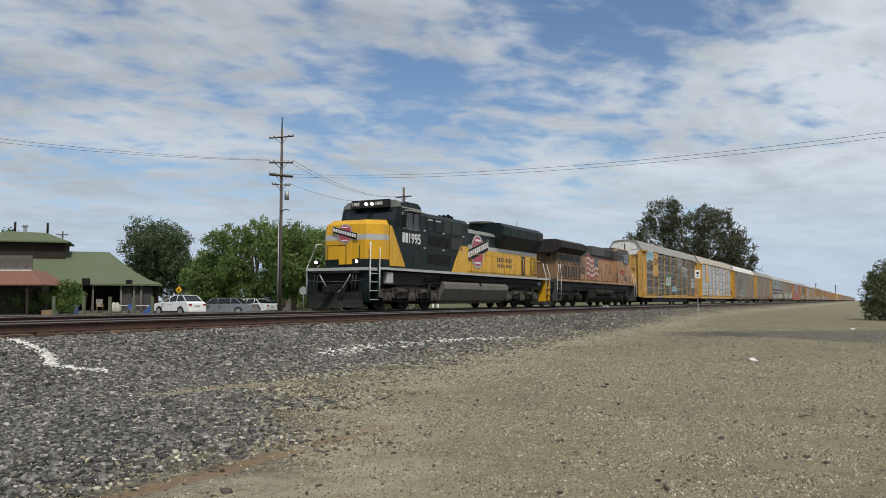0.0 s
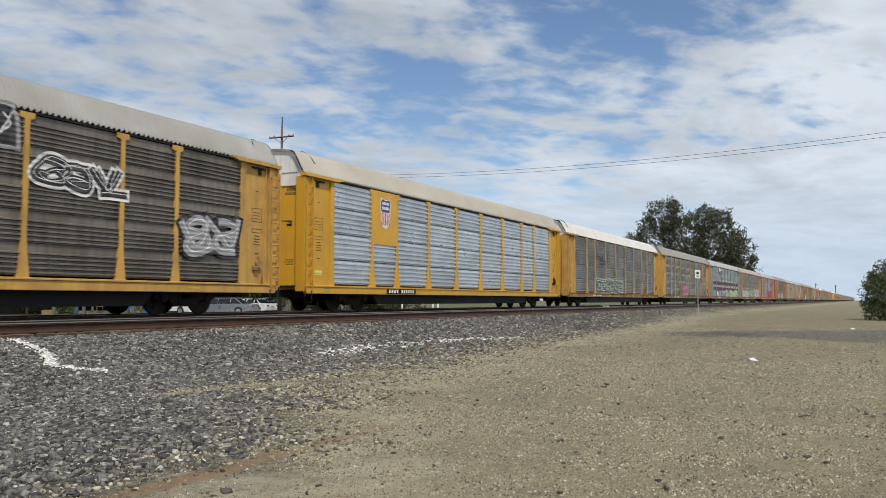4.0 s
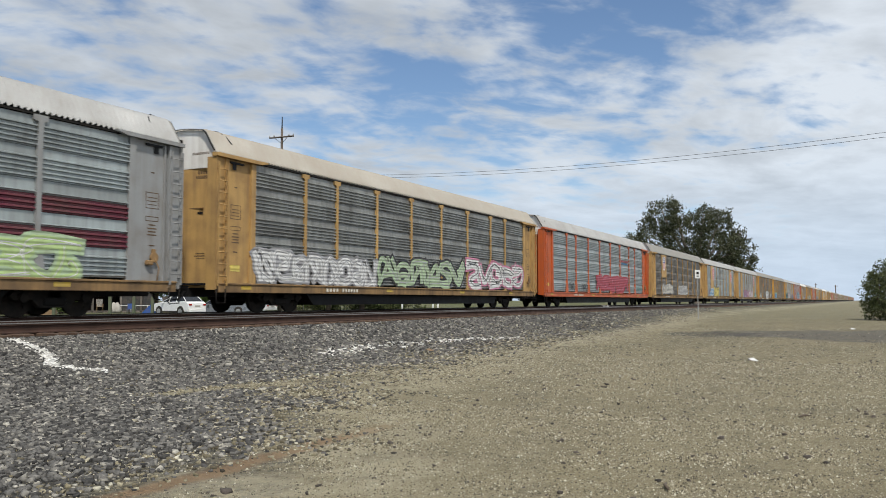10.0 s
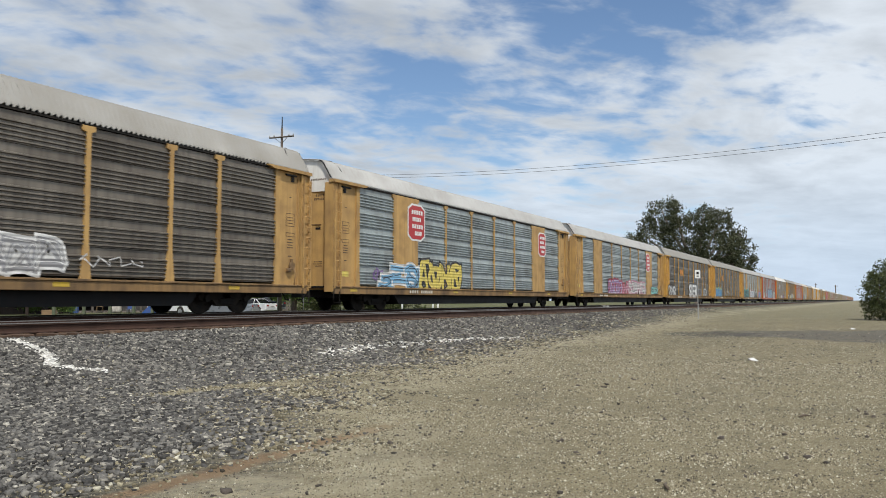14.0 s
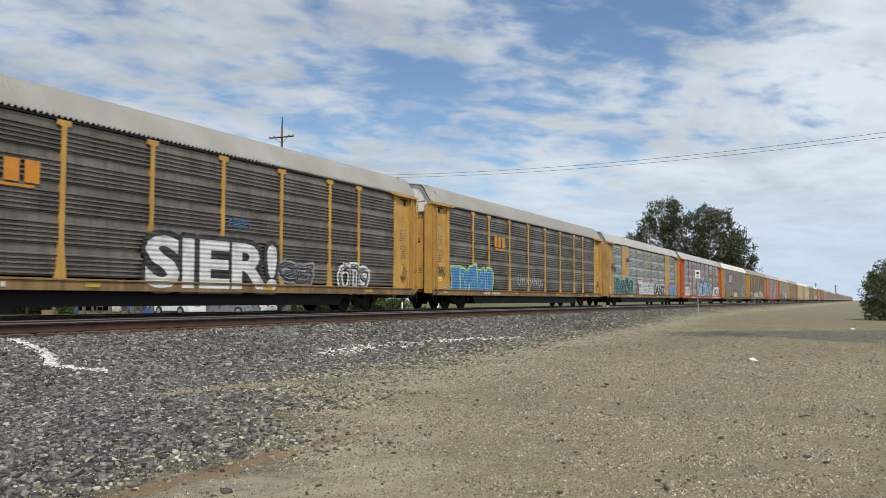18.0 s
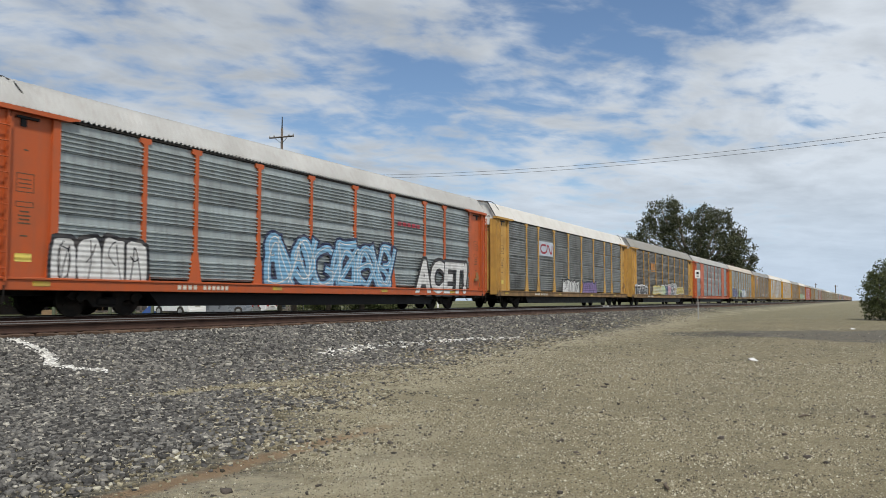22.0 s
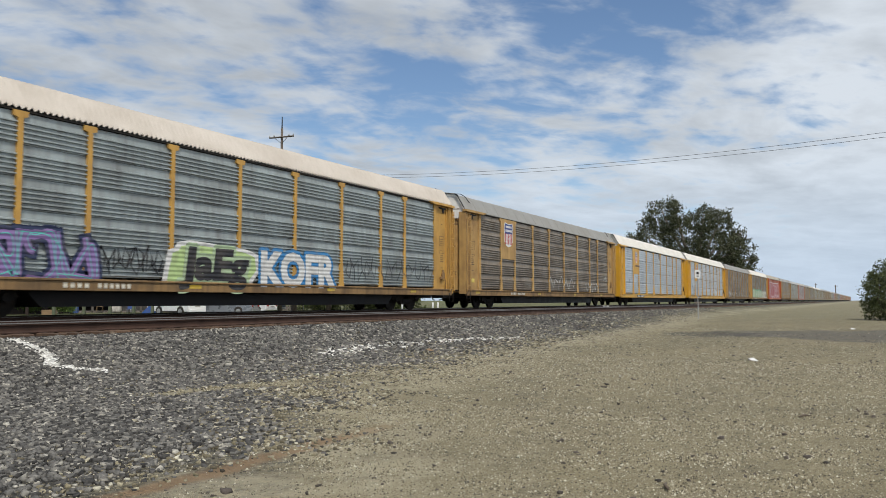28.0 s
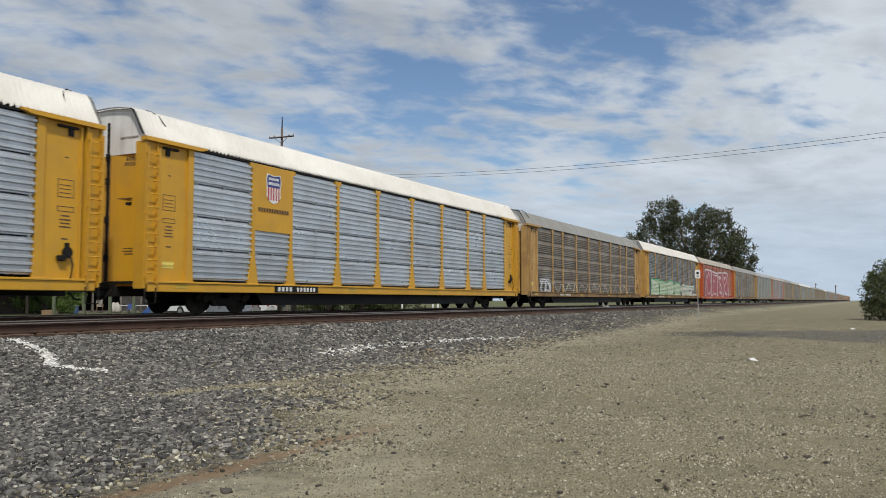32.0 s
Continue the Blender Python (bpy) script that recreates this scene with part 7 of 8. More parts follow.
    for px in (766, 775):
        copy_thing(w, facing(70, (px - 784) / 1459 * 70))
    # low fence behind the parked cars, trailers beyond
    f = thing("board_fence", facing(98, (400 - 784) / 1459 * 98), "dark board fence behind the parked cars", "fence")
    for i in range(26):
        x = -7.5 + i * 0.6
        part("board", Mesh().box(x, x + 0.56, 0, 0.04, 0, 1.7), M["grey_board"], f)
    t = thing("shed", facing(112, (328 - 784) / 1459 * 112), "small pale outbuilding beyond the hedge", "shed")
    part("wall", Mesh().box(-1.4, 1.6, 0, 3, 0, 2.7), M["concrete"], t)
    part("roof", Mesh().prism([(-1.6, 2.7), (1.8, 2.7), (0.1, 3.4)], "y", -0.2, 3.2), M["roof_red"], t)


yard()


# ---- parked vehicles ----
def vehicle(name, label, at, paint_c, length, height, prof, glass_prof, wheel_r, axles, width=1.82):
    """prof: side outline of the lower body; glass_prof: outline of the cabin above it. The nose points to -x."""
    v = thing(name, at, label, "car", "parked cars")
    h = width / 2
    P = M[paint_c]
    rings = []
    for y, k, dz in ((-h, 0.97, 0.03), (-h * 0.93, 1.0, 0.0), (h * 0.93, 1.0, 0.0), (h, 0.97, 0.03)):
        rings.append([(x * k, y, z + (dz if z < 0.5 else -dz)) for x, z in prof])
    part("body", Mesh().loft(rings), P, v)
    g = []
    zt = max(z for x, z in glass_prof)
    zb = min(z for x, z in glass_prof)
    for s in (-1, 1):
        g.append([(x, s * (h * 0.93 - 0.17 * (z - zb) / (zt - zb)), z) for x, z in glass_prof])
    part("cabin", Mesh().loft(g), M["car_glass"], v, "dark glazed cabin")
    top = [(x, z) for x, z in glass_prof if z > zt - 0.06]
    xa, xb = min(x for x, z in top), max(x for x, z in top)
    part("roof", Mesh().box(xa - 0.05, xb + 0.05, -h * 0.93 + 0.16, h * 0.93 - 0.16, zt - 0.03, zt + 0.035, 0.03), P, v)
    # pillars along the cabin's edges
    lowx = sorted(glass_prof, key=lambda q: q[1])[:2]
    for (x0, z0) in lowx:
        x1 = xa if x0 < 0 else xb
        for s in (-1, 1):
            part("pillar", Mesh().tube([(x0, s * h * 0.93, zb), (x1, s * (h * 0.93 - 0.16), zt)], 0.035, 6), P, v)
    for x in (-0.1 * length + 0.3, 0.16 * length):
        for s in (-1, 1):
            part("pillar", Mesh().tube([(x, s * (h * 0.93 + 0.005), zb), (x, s * (h * 0.93 - 0.15), zt)], 0.025, 6), P, v)
    for ax in axles:
        for s in (-1, 1):
            w = part("wheel", Mesh().disc((ax, s * (h - 0.07), wheel_r), "y", wheel_r, 0.22, 24), M["tyre"], v)
            part("rim", Mesh().disc((ax, s * (h + 0.045), wheel_r), "y", wheel_r * 0.64, 0.02, 16), M["galv"], w)
            part("arch", Mesh().disc((ax, s * (h - 0.04), wheel_r + 0.02), "y", wheel_r + 0.06, 0.10, 20), M["tyre"], v)
    xr = max(x for x, z in prof)
    xf = min(x for x, z in prof)
    for s in (-1, 1):
        part("tail_light", Mesh().box(xr - 0.12, xr + 0.015, *sorted((s * h * 0.62, s * h * 0.92)), height * 0.50, height * 0.58, 0.01), M["tail_red"], v)
        part("headlight", Mesh().box(xf - 0.01, xf + 0.15, *sorted((s * h * 0.6, s * h * 0.92)), height * 0.42, height * 0.50, 0.01), M["white"], v)
        part("mirror", Mesh().box(-0.2 * length, -0.2 * length + 0.16, *sorted((s * h, s * (h + 0.18))), height * 0.60, height * 0.68, 0.03), P, v)
    part("bumper", Mesh().box(xr - 0.1, xr + 0.06, -h * 0.9, h * 0.9, 0.32, 0.56, 0.03), P if paint_c == "car_white" else M["galv"], v)
    part("plate", Mesh().box(xr + 0.005, xr + 0.02, -0.26, 0.26, height * 0.44, height * 0.51), M["concrete"], v)
    part("sill", Mesh().box(xf + 0.5, xr - 0.5, -h - 0.012, h + 0.012, 0.26, 0.42, 0.02), M["tyre"] if name == "suv" else P, v)
    for s in (-1, 1):
        part("door_handle", Mesh().box(-0.1, 0.1, *sorted((s * h * 0.99, s * (h + 0.02))), height * 0.53, height * 0.55), M["black"], v)
    return v


M["car_white"] = surface("white car paint", (0.78, 0.78, 0.77), 0.25, stain=(2, 0.03), grain=(20, 0.02), bump=0, spec=0.5)
M["car_silver"] = surface("silver blue car paint", (0.26, 0.28, 0.31), 0.3, metal=0.4, stain=(2, 0.05), bump=0, spec=0.5)
M["car_dark"] = surface("dark blue car paint", (0.03, 0.04, 0.055), 0.3, stain=(2, 0.05), bump=0, spec=0.5)
M["car_glass"] = surface("tinted car glass", (0.012, 0.014, 0.016), 0.08, stain=(2, 0.02), bump=0, spec=0.5)
M["tyre"] = surface("tyre rubber", (0.018, 0.018, 0.018), 0.85)
M["tail_red"] = surface("red lamp glass", (0.35, 0.01, 0.012), 0.2, bump=0)
suv_prof = [(-2.24, 0.36), (-2.32, 0.62), (-2.26, 0.86), (-2.0, 1.00), (-1.05, 1.12), (1.6, 1.18), (2.05, 1.16), (2.26, 1.02), (2.30, 0.60), (2.22, 0.34)]
suv_glass = [(-1.15, 1.10), (-0.35, 1.58), (0.3, 1.66), (1.3, 1.63), (1.98, 1.15)]
vehicle("suv", "white compact suv parked beyond the tracks", facing(68, (318 - 784) / 1459 * 68, 0, -34), "car_white", 4.6, 1.68, suv_prof, suv_glass, 0.36, (-1.38, 1.32))
wag_prof = [(-2.75, 0.32), (-2.8, 0.66), (-2.6, 0.86), (-1.25, 0.94), (1.9, 0.98), (2.75, 0.92), (2.82, 0.60), (2.75, 0.32)]
wag_glass = [(-1.4, 0.93), (-0.75, 1.40), (1.20, 1.43), (1.95, 0.97)]
vehicle("long_saloon", "long silver grey saloon parked beyond the tracks", facing(71, (398 - 784) / 1459 * 71, 0, -8), "car_silver", 5.5, 1.44, wag_prof, wag_glass, 0.33, (-1.75, 1.62))
sed_prof = [(-2.25, 0.30), (-2.3, 0.62), (-2.1, 0.84), (-1.05, 0.92), (1.45, 0.98), (2.2, 0.96), (2.28, 0.58), (2.2, 0.30)]
sed_glass = [(-1.15, 0.91), (-0.5, 1.36), (0.85, 1.38), (1.5, 0.97)]
vehicle("saloon_car", "white saloon parked near the trees", facing(79, (449 - 784) / 1459 * 79, 0, -26), "car_white", 4.5, 1.40, sed_prof, sed_glass, 0.32, (-1.35, 1.30))
vehicle("pickup", "dark pickup parked under the trees", facing(88, (462 - 784) / 1459 * 88, 0, -20), "car_dark", 5.2, 1.8, [(-2.5, 0.4), (-2.55, 0.8), (-2.3, 1.05), (-1.2, 1.15), (2.5, 1.15), (2.55, 0.7), (2.5, 0.4)],
        [(-1.3, 1.13), (-0.7, 1.76), (0.5, 1.78), (0.9, 1.15)], 0.38, (-1.6, 1.6))


# ---- poles and wires ----
def pole(depth, side, height, arms, r=0.17, spike=0.0, label="tall weathered utility pole with crossarms"):
    p = thing("utility_pole", facing(depth, side), label, "utility pole", "utility poles")
    part("shaft", Mesh().tube([(0, 0, -0.2), (0, 0, height * 0.5), (0, 0, height - spike)], [r * 1.15, r, r * 0.75], 10), M["wood_pole"], p)
    if spike:
        part("top_pin", Mesh().tube([(0, 0, height - spike - 0.4), (0, 0, height)], [0.07, 0.04], 6), M["dark_steel"], p)
    for z, w, tilt, thick in arms:
        a = part("crossarm", Mesh().add([], []).tube([(-w / 2, -0.2, z - tilt), (w / 2, -0.2, z + tilt)], thick, 4, False), M["wood_pole"], p)
        for u in (-0.48, -0.3, 0.3, 0.48):
            part("insulator", Mesh().tube([(u * w, -0.2, z + tilt * 2 * u), (u * w, -0.2, z + tilt * 2 * u + 0.12), (u * w, -0.2, z + tilt * 2 * u + 0.22)], [0.03, 0.06, 0.03], 7), M["galv"], a)
        part("arm_brace", Mesh().tube([(-w * 0.28, -0.18, z - tilt), (0, -0.1, z - 0.55), (w * 0.28, -0.18, z + tilt)], 0.025, 5), M["dark_steel"], a)
    return p


P1 = (70.0, (496 - 784) / 1459 * 70)
p1 = pole(*P1, 17.0, ((15.2, 2.1, 0.10, 0.07), (13.0, 2.05, 0.0, 0.08), (11.9, 2.0, -0.10, 0.12), (11.1, 1.55, -0.05, 0.05)), 0.13, 1.0)
part("transformer", Mesh().disc((0.5, -0.1, 10.2), "z", 0.2, 0.75, 14), M["galv"], p1)
part("lamp_arm", Mesh().tube([(0, -0.15, 8.8), (0.4, -0.2, 9.0), (0.75, -0.25, 8.9)], 0.04, 6), M["dark_steel"], p1)
part("conduit", Mesh().tube([(-0.16, -0.2, 0), (-0.14, -0.2, 8.0)], 0.05, 6), M["galv"], p1)
pole(110.0, (714 - 784) / 1459 * 110, 16.4, ((15.1, 2.2, 0.1, 0.08),), 0.2, 0.0)
pole(135.0, (109 - 784) / 1459 * 135, 12.6, ((12.0, 1.9, 0.0, 0.08),), 0.16)
pole(620.0, (1478 - 784) / 1459 * 620, 13.0, ((12.0, 3.0, 0.0, 0.15),), 0.35)
pole(900.0, (1443 - 784) / 1459 * 900, 20.0, ((18.5, 3.5, 0.0, 0.15),), 0.4)


def wire(a, b, sag, r=0.014):
    a, b = Vector(a), Vector(b)
    pts = []
    for i in range(25):
        u = i / 24
        p = a.lerp(b, u)
        p.z -= sag * 4 * u * (1 - u)
        pts.append(p)
    return solid("wire", Mesh().tube(pts, r, 5), M["black"], "thin dark overhead wire strung from the pole", "cable", "overhead wires")


top = spot(*P1)
for dx, dz in ((-0.98, 13.22), (0.6, 13.22)):
    a = top + ASIDE * dx + Vector((0, 0, dz))
    wire(a, spot(48, -36.0 + dx, 11.9 + (0.1 if dx > 0 else 0)), 0.5, 0.010)
for dx, dz in ((0.95, 12.0), (0.6, 11.8)):
    a = top + ASIDE * dx + Vector((0, 0, dz))
    wire(a, spot(36, 29.0 + dx, 10.15 if dx > 0.8 else 9.85), 1.1, 0.010)
for dx, dz in ((0.98, 13.22), (0.6, 13.1), (0.75, 11.2)):
    a = top + ASIDE * dx + Vector((0, 0, dz))
    wire(a, spot(110, (714 - 784) / 1459 * 110 + dx - 0.3, 15.3), 1.2)


# ---- emblems and graffiti on the cars ----
M["spray_logo_orange"] = surface("orange lettering", (0.62, 0.24, 0.02), 0.5, stain=(3, 0.2))
M["spray_brown"] = surface("brown lettering", (0.10, 0.05, 0.02), 0.5, stain=(3, 0.2))


def red_board(car, x0, x1, z0, z1):
    """An octagonal red board with a white rim; plain bars for its lettering."""
    cx, cz, w, h = (x0 + x1) / 2, (z0 + z1) / 2, (x1 - x0) / 2, (z1 - z0) / 2
    y = POST_FACE - 0.006

    def octo(k):
        c = 0.55
        return [(cx + u * w * k, cz + v * h * k) for u, v in ((-1, -c - .2), (-c, -1), (c, -1), (1, -c - .2), (1, c + .2), (c, 1), (-c, 1), (-1, c + .2))]
    b = part("emblem", Mesh().prism(octo(1.0), "y", y, y + 0.006), M["white"], car, "red octagonal emblem with a white rim")
    part("emblem_face", Mesh().prism(octo(0.90), "y", y - 0.004, y), M["red"], b)
    for i, (a, e) in enumerate(((-.6, .7), (-.5, .5), (-.55, .75), (-.2, .6))):
        z = cz + h * (0.55 - i * 0.38)
        bars(b, cx + a * w, cx + e * w, z - h * .11, z + h * .11, 5 + i % 2, M["white"], y - 0.006)


def ribbon_logo(car, x0, x1, z0, z1, color):
    """A worm-like emblem: one bent band."""
    m = Mesh()
    w, h = x1 - x0, z1 - z0
    pts = [(x0 + w * u, z0 + h * v) for u, v in ((.46, .86), (.15, .9), (.04, .5), (.15, .1), (.46, .12), (.56, .5), (.58, .9), (.68, .84), (.80, .14), (.92, .12), (.96, .9))]
    ribbon(m, smooth_line(pts, 2), 0.20 * h, POST_FACE - 0.012)
    part("emblem", m, M["spray_" + color], car, "bent band emblem")


def block_logo(car, x0, x1, z0, z1, color, n):
    bars(car, x0, x1, z0, z1, n, M["spray_" + color], TAG_FACE, 0.25)


def sign_board(car, x0, x1, z0, z1):
    b = plate(car, "sign_board", x0, x1, z0, z1, "maroon", "maroon sign board with plain white marks")
    h = z1 - z0
    m = Mesh()
    blob(m, x0 + h * 0.42, (z0 + z1) / 2 + h * 0.1, h * 0.55, h * 0.55, random.Random(2), POST_FACE - 0.012, 0.0, 0.03)
    part("emblem", m, M["white"], b)
    bars(b, x0 + h * 0.85, x1 - 0.15, z0 + h * .42, z0 + h * .68, 8, M["white"], POST_FACE - 0.010)
    bars(b, x0 + h * 1.1, x1 - 0.3, z0 + h * .24, z0 + h * .32, 10, M["white"], POST_FACE - 0.010, 0.4)


def emblems_and_graffiti():
    tag(CARS[0], -11.93, -9.38, 4.15, 5.00, 4, "white", "sky", "teal", 3, spikes=0.20, full=True)
    scrawl(CARS[0], -11.73, -9.38, 2.76, 3.19, "white", 4, 0.040, 9)
    ribbon_logo(CARS[0], -8.89, -7.44, 3.78, 4.40, "black")
    tag(CARS[0], -3.82, -1.60, 1.82, 2.88, 3, "green", "white", "black", 6, spikes=0.25)
    tag(CARS[0], -1.12, 1.30, 1.22, 1.91, 4, "purple", "teal", "white", 7, spikes=0.15)
    tag(CARS[0], 1.77, 4.07, 3.85, 4.98, 2, "grey", "black", "white", 8, spikes=0.10, full=True)
    tag(CARS[0], 4.55, 7.14, 3.09, 4.02, 3, "white", "black", "white", 9, spikes=0.25)
    tag(CARS[0], 9.45, 11.78, 1.63, 3.04, 2, "black", "grey", "white", 10, spikes=0.15)
    scrawl(CARS[0], -6.91, -4.50, 1.95, 2.18, "white", 11, 0.040, 8)
    scrawl(CARS[0], -13.11, -12.46, 1.26, 1.71, "white", 12, 0.030, 5)
    block_logo(CARS[2], -6.92, -5.95, 3.56, 3.77, "black", 1)
    block_logo(CARS[2], -5.93, -5.12, 3.48, 3.82, "black", 2)
    block_logo(CARS[2], -5.93, -4.46, 3.31, 3.44, "black", 7)
    block_logo(CARS[2], -5.93, -4.46, 3.09, 3.24, "black", 8)
    tag(CARS[2], -6.94, 0.28, 0.86, 2.09, 6, "sage", "black", "white", 17, spikes=0.28)
    tag(CARS[3], -3.57, -0.79, 0.83, 2.00, 5, "pink", "pink", "red", 18, spikes=0.05, full=True)
    sign_board(CARS[4], -6.97, -4.45, 4.07, 5.07)
    tag(CARS[4], -9.40, -7.74, 0.67, 1.68, 2, "black", "white", "grey", 20, spikes=0.12, full=True)
    tag(CARS[4], -1.14, 1.07, 0.88, 1.89, 3, "white", "grey", "white", 21, spikes=0.05)
    tag(CARS[4], 2.40, 10.57, 0.78, 1.93, 5, "sage", "lime", "white", 22, spikes=0.28)
    tag(CARS[5], -11.90, -4.45, 0.88, 2.14, 8, "grey", "white", "grey", 23, spikes=0.12)
    tag(CARS[5], -4.16, 3.77, 0.92, 2.32, 6, "black", "sage", "grey", 24, spikes=0.10)
    tag(CARS[5], 4.25, 11.55, 0.98, 2.48, 5, "pink", "white", "black", 25, spikes=0.12)
    tag(CARS[6], -2.26, 6.50, 1.04, 2.39, 7, "red", "red", "pink", 26, spikes=0.35)
    scrawl(CARS[6], -8.79, -7.87, 1.09, 1.78, "black", 27, 0.050, 6)
    scrawl(CARS[6], -5.95, -5.01, 1.05, 1.74, "black", 28, 0.050, 6)
    block_logo(CARS[6], 4.54, 6.72, 3.53, 3.69, "red", 6)
    block_logo(CARS[6], 4.54, 6.72, 3.37, 3.46, "blue", 1)
    scrawl(CARS[6], 9.29, 11.66, 1.21, 1.77, "teal", 31, 0.050, 5)
    shield(CARS[7], -8.22, 4.10, 1.30, 1.32)
    tag(CARS[7], -9.01, -4.23, 1.05, 2.03, 5, "grey", "cream", "grey", 33, spikes=0.20)
    tag(CARS[7], -1.23, 3.73, 1.05, 1.96, 6, "white", "grey", "white", 34, spikes=0.20)
    scrawl(CARS[7], 4.14, 6.22, 1.23, 1.62, "white", 35, 0.040, 4)
    red_board(CARS[8], -8.10, -6.51, 3.04, 4.69)
    red_board(CARS[8], 8.12, 9.47, 3.10, 4.59)
    tag(CARS[8], -10.56, -7.18, 0.66, 2.01, 3, "white", "sky", "black", 38, spikes=0.22)
    tag(CARS[8], -7.12, -2.86, 0.66, 2.34, 4, "black", "yellow", "yellow", 39, spikes=0.12)
    scrawl(CARS[8], -10.95, -10.08, 1.11, 1.79, "purple", 40, 0.120, 3)
    red_board(CARS[9], 6.95, 8.48, 3.01, 4.72)
    tag(CARS[9], -5.59, -1.63, 0.73, 2.16, 5, "red", "purple", "white", 42, spikes=0.25)
    tag(CARS[9], -1.63, 0.55, 0.66, 1.98, 3, "red", "pink", "white", 43, spikes=0.30)
    tag(CARS[9], 0.59, 6.40, 0.86, 2.11, 6, "pink", "white", "black", 44, spikes=0.32)
    tag(CARS[9], 8.82, 11.37, 0.97, 1.72, 2, "black", "teal", "white", 45, spikes=0.10)
    block_logo(CARS[10], -6.57, -4.94, 3.21, 3.76, "logo_orange", 3)
    block_logo(CARS[10], -6.57, -4.94, 3.09, 3.16, "logo_orange", 1)
    tag_word(CARS[10], "sieri", -1.85, 4.25, 0.66, 2.45, "white", "black", 0.17)
    tag(CARS[10], 7.89, 9.81, 0.66, 1.85, 3, "white", "black", "white", 49, spikes=0.20)
    tag(CARS[10], 4.31, 6.09, 0.99, 1.79, 2, "grey", "black", "grey", 50, spikes=0.10)
    tag(CARS[10], -12.47, -9.21, 0.72, 2.01, 4, "black", "white", "black", 51, spikes=0.12)
    scrawl(CARS[10], 1.72, 2.66, 2.59, 3.13, "blue", 52, 0.040, 5)
    block_logo(CARS[11], -6.60, -5.01, 3.29, 3.86, "logo_orange", 3)
    block_logo(CARS[11], -6.66, -4.98, 3.12, 3.22, "logo_orange", 1)
    tag(CARS[11], -11.80, -6.79, 0.66, 2.13, 5, "lime", "blue", "sky", 55, spikes=0.10, full=True)
    scrawl(CARS[11], -3.29, 0.88, 1.07, 2.00, "white", 56, 0.050, 9)
    scrawl(CARS[11], -12.52, -11.98, 0.86, 1.18, "white", 57, 0.050, 5)
    scrawl(CARS[11], -13.26, -12.35, 1.52, 2.08, "black", 58, 0.050, 5)
    block_logo(CARS[12], -8.05, -7.00, 3.63, 3.97, "black", 3)
    tag(CARS[12], -11.40, -5.76, 0.66, 2.30, 4, "teal", "black", "teal", 60, spikes=0.06, full=True)
    tag(CARS[12], -3.82, 2.12, 0.69, 2.25, 4, "red", "white", "sky", 61, spikes=0.15)
    tag_word(CARS[12], "lanz", 1.73, 6.99, 0.87, 1.98, "black", "white")
    tag(CARS[12], 8.47, 12.48, 0.66, 2.19, 1, "red", "pink", "red", 63, spikes=0.03, full=True)
    tag_word(CARS[12], "cib", 8.83, 12.08, 0.71, 1.97, "blue", "sky")
    scrawl(CARS[12], -12.65, -11.37, 2.63, 3.46, "black", 65, 0.090, 5)
    tag(CARS[13], -12.17, -9.10, 0.66, 2.07, 4, "black", "white", "black", 66, spikes=0.06, full=True)
    tag(CARS[13], -4.15, 4.30, 0.66, 2.79, 6, "navy", "sky", "white", 67, spikes=0.30)
    tag_word(CARS[13], "acet", 6.05, 11.75, 0.66, 2.42, "white", "black", 0.16)
    block_logo(CARS[13], 4.68, 6.74, 3.61, 3.78, "red", 5)
    plate(CARS[14], "logo_plate", -7.15, -4.62, 3.18, 4.07, "panel_new", "pale plate behind the emblem")
    ribbon_logo(CARS[14], -7.06, -4.71, 3.28, 3.93, "red")
    tag(CARS[14], -2.83, 0.78, 0.71, 1.81, 4, "black", "white", "black", 72, spikes=0.15, full=True)
    tag(CARS[14], 1.53, 4.94, 0.75, 1.78, 4, "navy", "purple", "navy", 73, spikes=0.20, full=True)
    scrawl(CARS[14], -11.79, -10.30, 1.04, 1.64, "black", 74, 0.030, 5)
    scrawl(CARS[14], -8.66, -6.85, 1.11, 1.88, "black", 75, 0.030, 5)
    tag(CARS[15], -12.55, -8.07, 0.66, 1.78, 5, "white", "black", "white", 76, spikes=0.05, full=True)
    block_logo(CARS[15], -6.54, -4.99, 3.26, 3.88, "logo_orange", 3)
    block_logo(CARS[15], -6.54, -4.89, 3.10, 3.20, "logo_orange", 1)
    tag(CARS[15], -5.84, -1.69, 1.01, 1.82, 6, "yellow", "cream", "lime", 79, spikes=0.20)
    tag(CARS[15], -2.21, -0.60, 0.66, 1.97, 1, "white", "lime", "white", 80, spikes=0.12)
    tag(CARS[15], -0.57, 0.73, 0.66, 2.02, 1, "white", "navy", "sky", 81, spikes=0.20)
    tag(CARS[15], 0.77, 2.04, 0.79, 2.08, 1, "white", "pink", "white", 82, spikes=0.15)
    tag(CARS[15], 2.08, 3.71, 0.66, 2.12, 1, "white", "navy", "white", 83, spikes=0.20)
    tag(CARS[15], 3.76, 5.02, 0.84, 2.09, 1, "white", "grey", "white", 84, spikes=0.20)
    tag(CARS[15], 5.07, 8.74, 1.06, 1.81, 5, "cream", "yellow", "black", 85, spikes=0.20)
    tag(CARS[17], -11.10, -7.09, 0.66, 2.36, 4, "navy", "purple", "teal", 86, spikes=0.15)
    scrawl(CARS[17], -6.97, -4.68, 1.04, 1.96, "black", 87, 0.050, 10)
    tag(CARS[17], -4.46, -0.72, 0.66, 2.16, 1, "white", "lime", "sage", 7, spikes=0.08, full=True)
